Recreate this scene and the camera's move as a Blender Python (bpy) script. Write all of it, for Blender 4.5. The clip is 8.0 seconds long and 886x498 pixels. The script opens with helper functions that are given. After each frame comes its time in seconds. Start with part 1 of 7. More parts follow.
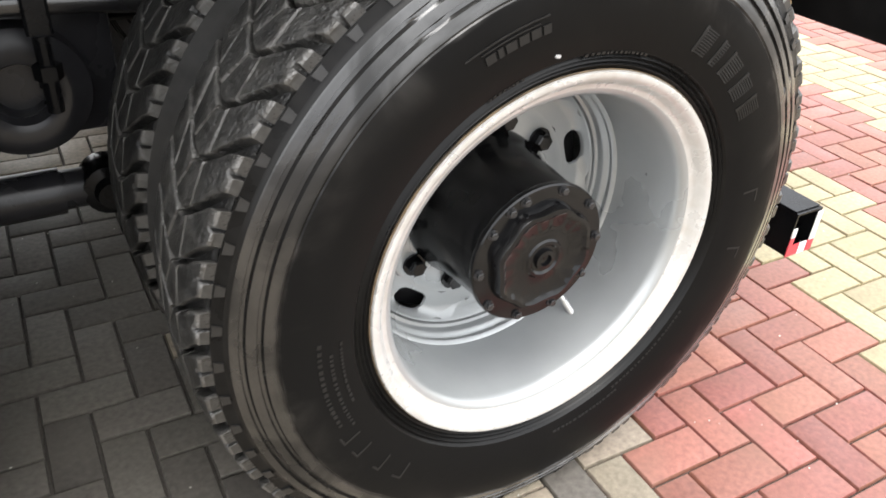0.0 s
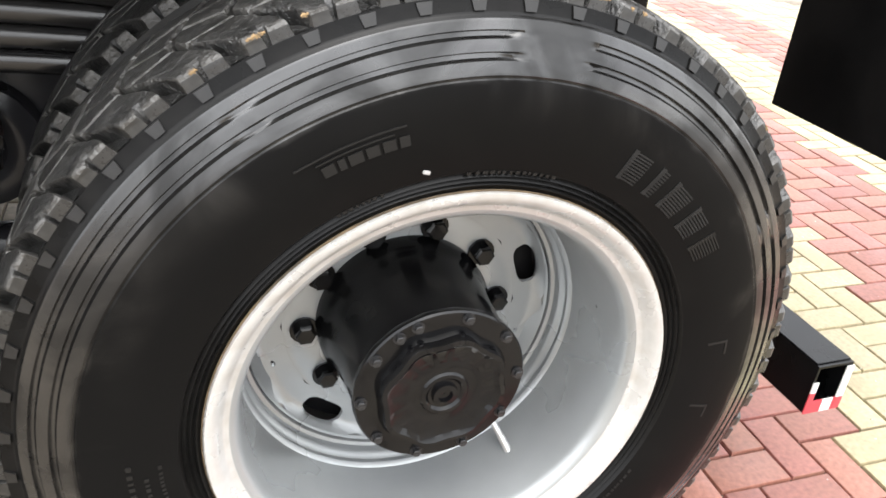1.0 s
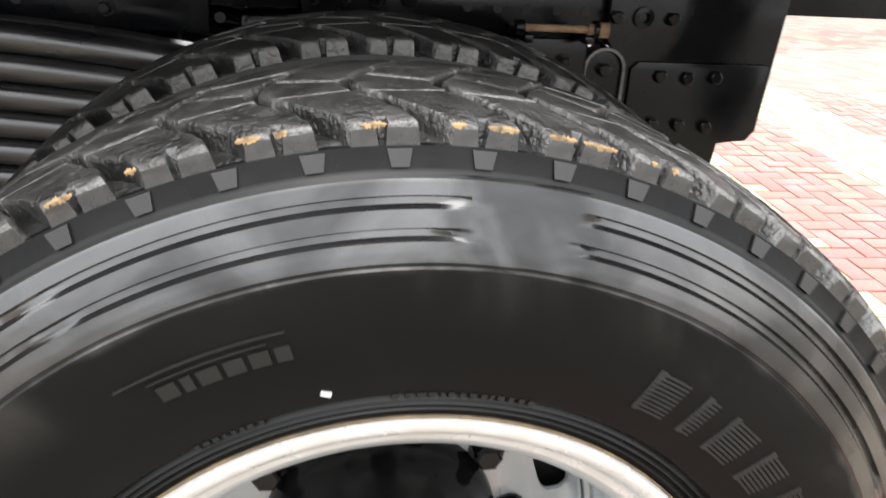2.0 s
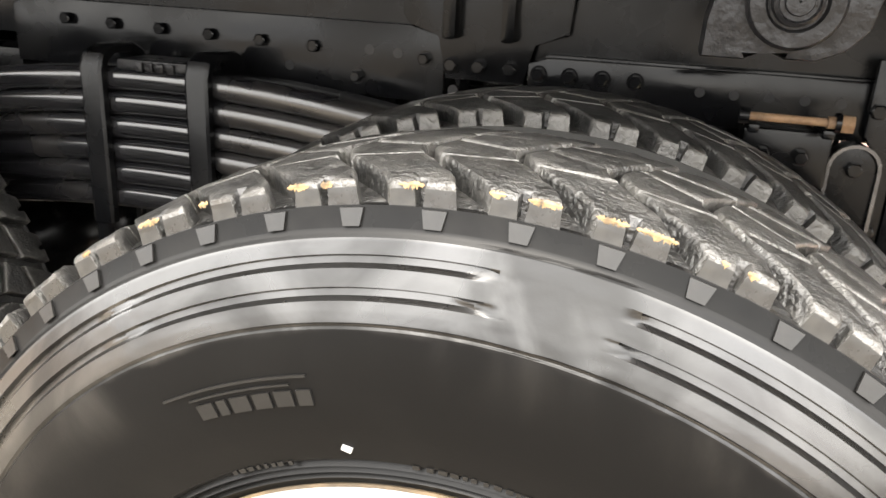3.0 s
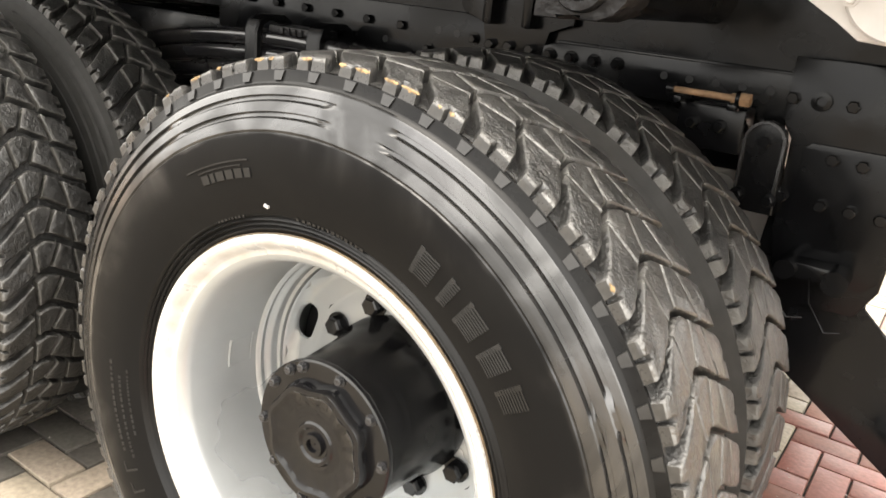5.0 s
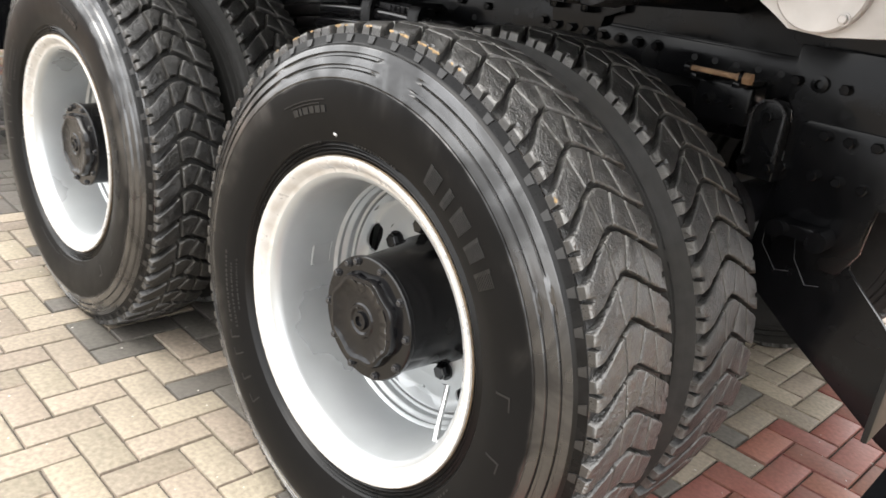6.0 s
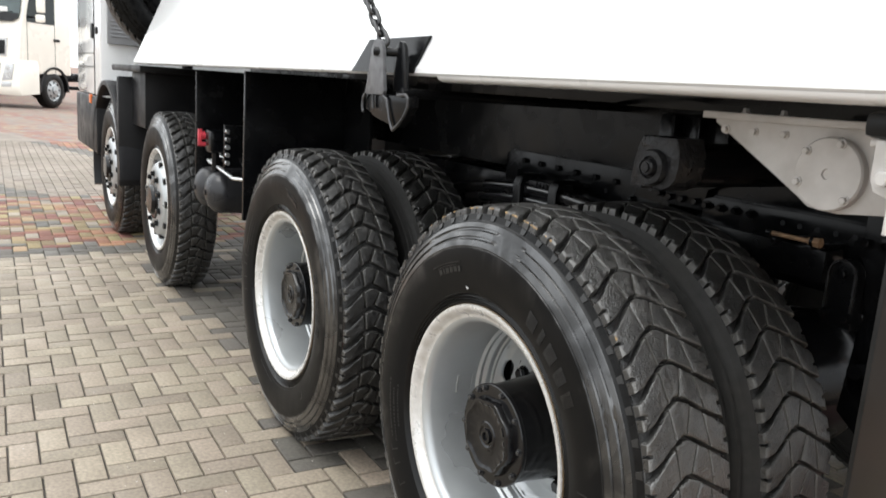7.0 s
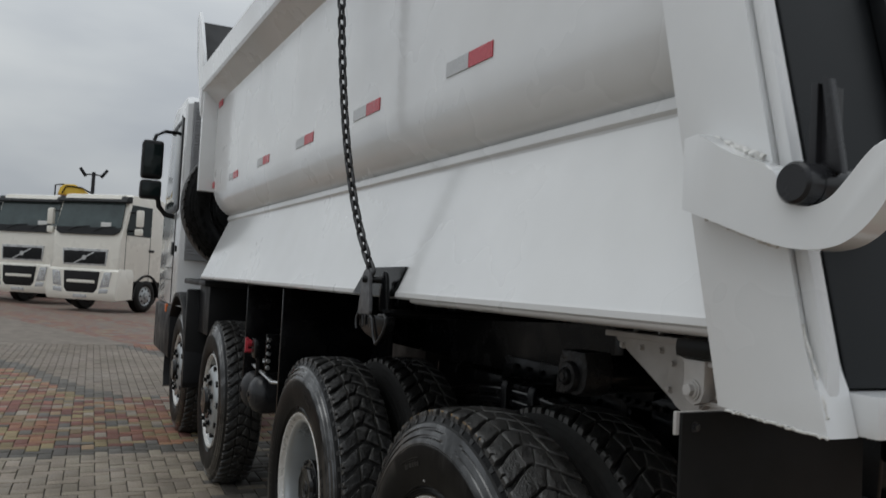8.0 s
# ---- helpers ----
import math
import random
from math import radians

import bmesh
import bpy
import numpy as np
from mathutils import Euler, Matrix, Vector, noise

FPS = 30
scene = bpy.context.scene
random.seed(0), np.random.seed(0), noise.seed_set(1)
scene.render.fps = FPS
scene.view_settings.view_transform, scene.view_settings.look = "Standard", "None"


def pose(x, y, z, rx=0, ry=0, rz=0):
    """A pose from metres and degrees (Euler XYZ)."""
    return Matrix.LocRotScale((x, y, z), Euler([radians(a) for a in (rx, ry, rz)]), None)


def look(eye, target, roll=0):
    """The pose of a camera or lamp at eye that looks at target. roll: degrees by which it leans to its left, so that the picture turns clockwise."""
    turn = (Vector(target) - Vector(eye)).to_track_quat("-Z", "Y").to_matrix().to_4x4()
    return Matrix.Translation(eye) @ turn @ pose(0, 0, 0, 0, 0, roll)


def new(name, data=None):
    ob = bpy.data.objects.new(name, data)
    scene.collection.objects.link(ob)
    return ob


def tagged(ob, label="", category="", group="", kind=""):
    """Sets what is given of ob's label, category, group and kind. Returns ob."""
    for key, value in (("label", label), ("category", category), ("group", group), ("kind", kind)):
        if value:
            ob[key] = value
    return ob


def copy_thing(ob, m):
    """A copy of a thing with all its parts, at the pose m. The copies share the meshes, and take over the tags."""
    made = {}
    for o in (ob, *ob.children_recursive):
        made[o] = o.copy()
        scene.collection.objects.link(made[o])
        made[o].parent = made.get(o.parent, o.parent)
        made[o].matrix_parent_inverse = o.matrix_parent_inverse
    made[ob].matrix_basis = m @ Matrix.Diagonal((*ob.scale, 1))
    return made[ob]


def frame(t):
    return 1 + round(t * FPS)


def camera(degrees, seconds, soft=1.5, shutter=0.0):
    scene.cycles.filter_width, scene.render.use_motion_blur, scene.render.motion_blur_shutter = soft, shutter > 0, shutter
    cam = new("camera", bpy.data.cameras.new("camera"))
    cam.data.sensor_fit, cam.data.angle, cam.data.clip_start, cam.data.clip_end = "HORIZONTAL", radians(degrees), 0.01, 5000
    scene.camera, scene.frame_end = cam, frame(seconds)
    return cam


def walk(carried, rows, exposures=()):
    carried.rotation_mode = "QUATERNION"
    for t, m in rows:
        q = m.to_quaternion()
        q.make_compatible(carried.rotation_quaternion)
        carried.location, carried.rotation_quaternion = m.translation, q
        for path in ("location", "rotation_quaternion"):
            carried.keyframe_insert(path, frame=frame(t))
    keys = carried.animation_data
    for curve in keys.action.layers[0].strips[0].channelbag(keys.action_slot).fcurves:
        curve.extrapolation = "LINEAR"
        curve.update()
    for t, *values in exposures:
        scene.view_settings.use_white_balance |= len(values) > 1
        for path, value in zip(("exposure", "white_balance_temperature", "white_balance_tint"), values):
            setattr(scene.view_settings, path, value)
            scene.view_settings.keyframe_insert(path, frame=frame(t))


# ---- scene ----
TRUE_SIZE = 1.06     # metres to a unit of the layout below: 24-inch tyres, paving blocks of 0.1 by 0.2
cam = camera(58.7, 8.0, shutter=0.2)
PATH = [
    (0, (-0.7462, -0.7971, 1.307), (0.2078, 0.7038, 0.1526), 4.0),
    (0.5, (-0.5512, -0.7844, 1.3091), (0.335, 0.812, 0.2332), 4.3),
    (1, (-0.3562, -0.778, 1.3218), (0.3297, 0.9413, 0.2883), 5.4),
    (1.5, (-0.2056, -0.6424, 1.3059), (0.3869, 1.1469, 0.336), 6.5),
    (2, (-0.0763, -0.512, 1.3133), (0.2544, 1.395, 0.4484), 3.5),
    (2.2, (-0.0265, -0.4706, 1.3049), (0.123, 1.4755, 0.477), 2.5),
    (3.3, (0.1749, -0.494, 1.307), (-0.4632, 1.4098, 0.6286), 4.2),
    (3.5, (0.2088, -0.5438, 1.3165), (-0.4622, 1.3526, 0.6487), 5.0),
    (4, (0.3477, -0.6137, 1.3239), (-0.459, 1.236, 0.6742), 6.1),
    (4.5, (0.5586, -0.6572, 1.2858), (-0.4293, 1.1024, 0.6349), 6.5),
    (5, (0.6996, -0.7632, 1.2752), (-0.3519, 0.9487, 0.6), 6.1),
    (5.2, (0.7653, -0.8321, 1.2688), (-0.3042, 0.8628, 0.5777), 6.1),
    (6.3, (1.2148, -0.9487, 1.3473), (-0.2724, 0.3848, 0.636), 6.8),
    (6.5, (1.2943, -0.9816, 1.3738), (-0.301, 0.2682, 0.7494), 5.9),
    (7, (1.5359, -1.0642, 1.4374), (-0.2321, 0.0276, 1.0197), 4.0),
    (7.5, (1.7903, -1.0377, 1.4967), (-0.071, -0.0371, 1.3388), 3.4),
    (8, (2.0522, -0.9763, 1.5328), (0.1389, -0.0689, 1.6271), 3.0),
]

EXPOSURES = [(0.0, 0.26, 6620, 10), (0.5, 0.25, 6620, 10), (1.0, 0.31, 6570, 10), (1.5, 0.44, 6570, 10), (2.0, 0.53, 6570, 10), (2.2, 0.78, 6670, 10), (3.3, 1.6, 7200, 10), (4.0, 1.51, 7300, 10), (5.0, 1.06, 7300, 10), (5.2, 0.96, 7200, 10),
             (6.3, 0.43, 6600, 10), (6.5, 0.26, 6530, 10), (7.0, -0.25, 6500, 8), (7.3, -0.51, 6430, 6), (7.5, -1.18, 6480, 7), (7.7, -1.76, 6400, 7), (8.0, -2.13, 6300, 7)]
walk(cam, [(t, look(eye, target, roll)) for t, eye, target, roll in PATH], EXPOSURES)

# ---- sky and sun: overcast, brightest high up ----
world = bpy.data.worlds.new("overcast_sky")
scene.world = world
world.use_nodes = True
wn, wl = world.node_tree.nodes, world.node_tree.links
wn.clear()
w_out = wn.new("ShaderNodeOutputWorld")
w_bg = wn.new("ShaderNodeBackground")
w_sky = wn.new("ShaderNodeTexSky")
w_sky.sky_type, w_sky.sun_disc = "NISHITA", False
SUN_UP, SUN_TURN = radians(70), radians(190)
w_sky.sun_elevation, w_sky.sun_rotation = SUN_UP, SUN_TURN
w_sky.dust_density, w_sky.ozone_density = 4.0, 0.6
w_co = wn.new("ShaderNodeTexCoord")
w_map = wn.new("ShaderNodeMapping")
w_map.inputs["Scale"].default_value = (1.0, 1.0, 3.2)
w_noise = wn.new("ShaderNodeTexNoise")
w_noise.inputs["Scale"].default_value, w_noise.inputs["Detail"].default_value = 1.7, 5.0
w_ramp = wn.new("ShaderNodeValToRGB")
w_ramp.color_ramp.elements[0].position, w_ramp.color_ramp.elements[1].position = 0.36, 0.64
w_ramp.color_ramp.elements[0].color = (5.7, 5.95, 6.45, 1)
w_ramp.color_ramp.elements[1].color = (8.5, 8.6, 8.65, 1)
w_sep = wn.new("ShaderNodeSeparateXYZ")
w_up = wn.new("ShaderNodeMapRange")
w_up.interpolation_type = "LINEAR"
w_up.inputs["From Min"].default_value, w_up.inputs["From Max"].default_value = 0.0, 1.0
w_up.inputs["To Min"].default_value, w_up.inputs["To Max"].default_value = 2.25, 5.20
w_mul = wn.new("ShaderNodeVectorMath")
w_mul.operation = "SCALE"
w_mix = wn.new("ShaderNodeMix")
w_mix.data_type = "RGBA"
w_mix.inputs[0].default_value = 0.88
wl.new(w_co.outputs["Generated"], w_map.inputs[0])
wl.new(w_map.outputs[0], w_noise.inputs["Vector"])
wl.new(w_noise.outputs[0], w_ramp.inputs[0])
wl.new(w_co.outputs["Generated"], w_sep.inputs[0])
wl.new(w_sep.outputs["Z"], w_up.inputs["Value"])
wl.new(w_ramp.outputs[0], w_mul.inputs[0])
wl.new(w_up.outputs[0], w_mul.inputs["Scale"])
wl.new(w_sky.outputs[0], w_mix.inputs[6])
wl.new(w_mul.outputs[0], w_mix.inputs[7])
wl.new(w_mix.outputs[2], w_bg.inputs[0])
w_bg.inputs[1].default_value = 0.12
wl.new(w_bg.outputs[0], w_out.inputs[0])

sun = new("sun", bpy.data.lights.new("sun", "SUN"))
sun.data.energy, sun.data.angle, sun.data.color = 1.4, radians(36), (1.0, 0.975, 0.945)
SUN_WAY = Vector((math.sin(SUN_TURN) * math.cos(SUN_UP), math.cos(SUN_TURN) * math.cos(SUN_UP), math.sin(SUN_UP)))
sun.matrix_basis = look(SUN_WAY * 30, (0, 0, 0))


# ---- materials ----
def material(name, colour, rough, metal=0.0, vary=0.25, grain=40.0, bump=0.2, dist=0.002, stain=None, stain_scale=6.0,
             stain_amount=0.4, pieces=False, coat=0.0, rough_vary=0.15, stretch=(1, 1, 1), hue=0.0, stain_rough=None, spec=0.5, scratch=0.0):
    """Base colour with grain and stains at two scales, fine relief, and a random shift for each piece."""
    m = bpy.data.materials.new(name)
    m.use_nodes = True
    n, l = m.node_tree.nodes, m.node_tree.links
    b = n["Principled BSDF"]
    b.inputs["Metallic"].default_value = metal
    b.inputs["Coat Weight"].default_value = coat
    b.inputs["Specular IOR Level"].default_value = spec
    b.inputs["Coat Roughness"].default_value = 0.10
    co = n.new("ShaderNodeTexCoord")
    mp = n.new("ShaderNodeMapping")
    mp.inputs["Scale"].default_value = stretch
    l.new(co.outputs["Object"], mp.inputs[0])
    where = mp.outputs[0]
    if pieces:
        oi, ge = n.new("ShaderNodeObjectInfo"), n.new("ShaderNodeNewGeometry")
        add = n.new("ShaderNodeMath")
        add.operation = "ADD"
        l.new(oi.outputs["Random"], add.inputs[0])
        l.new(ge.outputs["Random Per Island"], add.inputs[1])
        fr = n.new("ShaderNodeMath")
        fr.operation = "FRACT"
        l.new(add.outputs[0], fr.inputs[0])
        l.new(ge.outputs["Position"], mp.inputs[0])
    fine, broad = n.new("ShaderNodeTexNoise"), n.new("ShaderNodeTexNoise")
    fine.inputs["Scale"].default_value, fine.inputs["Detail"].default_value = grain, 6
    broad.inputs["Scale"].default_value, broad.inputs["Detail"].default_value = stain_scale, 4
    l.new(where, fine.inputs["Vector"])
    l.new(where, broad.inputs["Vector"])
    hsv = n.new("ShaderNodeHueSaturation")
    hsv.inputs["Color"].default_value = (*colour, 1)
    val = n.new("ShaderNodeMapRange")
    val.inputs["From Min"].default_value, val.inputs["From Max"].default_value = 0.25, 0.75
    val.inputs["To Min"].default_value, val.inputs["To Max"].default_value = 1 - vary, 1 + vary
    l.new(fine.outputs[0], val.inputs["Value"])
    value = val.outputs[0]
    if pieces:
        pv = n.new("ShaderNodeMapRange")
        pv.inputs["To Min"].default_value, pv.inputs["To Max"].default_value = 1 - pieces, 1 + pieces
        l.new(fr.outputs[0], pv.inputs["Value"])
        mu = n.new("ShaderNodeMath")
        mu.operation = "MULTIPLY"
        l.new(value, mu.inputs[0])
        l.new(pv.outputs[0], mu.inputs[1])
        value = mu.outputs[0]
        if hue:
            mh = n.new("ShaderNodeMath")
            mh.operation = "MULTIPLY"
            mh.inputs[1].default_value = 7.31
            fh = n.new("ShaderNodeMath")
            fh.operation = "FRACT"
            hr = n.new("ShaderNodeMapRange")
            hr.inputs["To Min"].default_value, hr.inputs["To Max"].default_value = 0.5 - hue, 0.5 + hue
            l.new(fr.outputs[0], mh.inputs[0])
            l.new(mh.outputs[0], fh.inputs[0])
            l.new(fh.outputs[0], hr.inputs["Value"])
            l.new(hr.outputs[0], hsv.inputs["Hue"])
    l.new(value, hsv.inputs["Value"])
    colour_out = hsv.outputs[0]
    rr = n.new("ShaderNodeMapRange")
    rr.inputs["From Min"].default_value, rr.inputs["From Max"].default_value = 0.3, 0.7
    rr.inputs["To Min"].default_value, rr.inputs["To Max"].default_value = max(rough - rough_vary, 0.02), min(rough + rough_vary, 1)
    l.new(broad.outputs[0], rr.inputs["Value"])
    rough_out = rr.outputs[0]
    if stain:
        ramp = n.new("ShaderNodeMapRange")
        ramp.inputs["From Min"].default_value, ramp.inputs["From Max"].default_value = 0.5, 0.72
        ramp.inputs["To Min"].default_value, ramp.inputs["To Max"].default_value = 0.0, stain_amount
        l.new(broad.outputs[0], ramp.inputs["Value"])
        mx = n.new("ShaderNodeMix")
        mx.data_type = "RGBA"
        mx.inputs[7].default_value = (*stain, 1)
        l.new(ramp.outputs[0], mx.inputs[0])
        l.new(colour_out, mx.inputs[6])
        colour_out = mx.outputs[2]
        if stain_rough is not None:
            mr = n.new("ShaderNodeMix")
            mr.inputs[3].default_value = stain_rough
            l.new(ramp.outputs[0], mr.inputs[0])
            l.new(rough_out, mr.inputs[2])
            rough_out = mr.outputs[0]
    l.new(colour_out, b.inputs["Base Color"])
    l.new(rough_out, b.inputs["Roughness"])
    if scratch:
        # fine torn ridges that run round the wheel, each block's in its own place
        oi2, apart, shift = n.new("ShaderNodeObjectInfo"), n.new("ShaderNodeMath"), n.new("ShaderNodeVectorMath")
        apart.operation, apart.inputs[1].default_value = "MULTIPLY", 7.0
        shift.operation = "ADD"
        l.new(oi2.outputs["Random"], apart.inputs[0])
        l.new(co.outputs["Object"], shift.inputs[0])
        l.new(apart.outputs[0], shift.inputs[1])
        ms = n.new("ShaderNodeMapping")
        ms.inputs["Rotation"].default_value = (0, 0, radians(-14))
        ms.inputs["Scale"].default_value = (70, 130, 70)
        l.new(shift.outputs[0], ms.inputs[0])
        tear = n.new("ShaderNodeTexNoise")
        tear.inputs["Scale"].default_value, tear.inputs["Detail"].default_value, tear.inputs["Distortion"].default_value = 1.0, 6, 1.9
        l.new(ms.outputs[0], tear.inputs["Vector"])
        ridge = n.new("ShaderNodeMapRange")
        ridge.inputs["From Min"].default_value, ridge.inputs["From Max"].default_value = 0.54, 0.68
        l.new(tear.outputs[0], ridge.inputs["Value"])
        ma = n.new("ShaderNodeMath")
        ma.operation = "MULTIPLY"
        ma.inputs[1].default_value = scratch
        l.new(ridge.outputs[0], ma.inputs[0])
        mt = n.new("ShaderNodeMix")
        mt.data_type = "RGBA"
        mt.inputs[7].default_value = (0.060, 0.057, 0.052, 1)
        l.new(ma.outputs[0], mt.inputs[0])
        l.new(colour_out, mt.inputs[6])
        # convex edges turned paler: wear, and the light they catch put into colour
        edge = n.new("ShaderNodeNewGeometry")
        worn = n.new("ShaderNodeMapRange")
        worn.inputs["From Min"].default_value, worn.inputs["From Max"].default_value = 0.52, 0.62
        worn.inputs["To Max"].default_value = 0.7
        l.new(edge.outputs["Pointiness"], worn.inputs["Value"])
        me_ = n.new("ShaderNodeMix")
        me_.data_type = "RGBA"
        me_.inputs[7].default_value = (0.11, 0.105, 0.096, 1)
        l.new(worn.outputs[0], me_.inputs[0])
        l.new(mt.outputs[2], me_.inputs[6])
        l.new(me_.outputs[2], b.inputs["Base Color"])
        b2 = n.new("ShaderNodeBump")
        b2.inputs["Strength"].default_value, b2.inputs["Distance"].default_value = 0.9, 0.0030
        l.new(tear.outputs[0], b2.inputs["Height"])
        lumps = n.new("ShaderNodeBump")
        lumps.inputs["Strength"].default_value, lumps.inputs["Distance"].default_value = 0.6, 0.009
        l.new(broad.outputs[0], lumps.inputs["Height"])
        l.new(lumps.outputs[0], b2.inputs["Normal"])
        l.new(b2.outputs[0], b.inputs["Normal"])
    if bump:
        bp = n.new("ShaderNodeBump")
        bp.inputs["Strength"].default_value, bp.inputs["Distance"].default_value = bump, dist
        l.new(fine.outputs[0], bp.inputs["Height"])
        if scratch:
            l.new(b2.outputs[0], bp.inputs["Normal"])
        l.new(bp.outputs[0], b.inputs["Normal"])
    return m


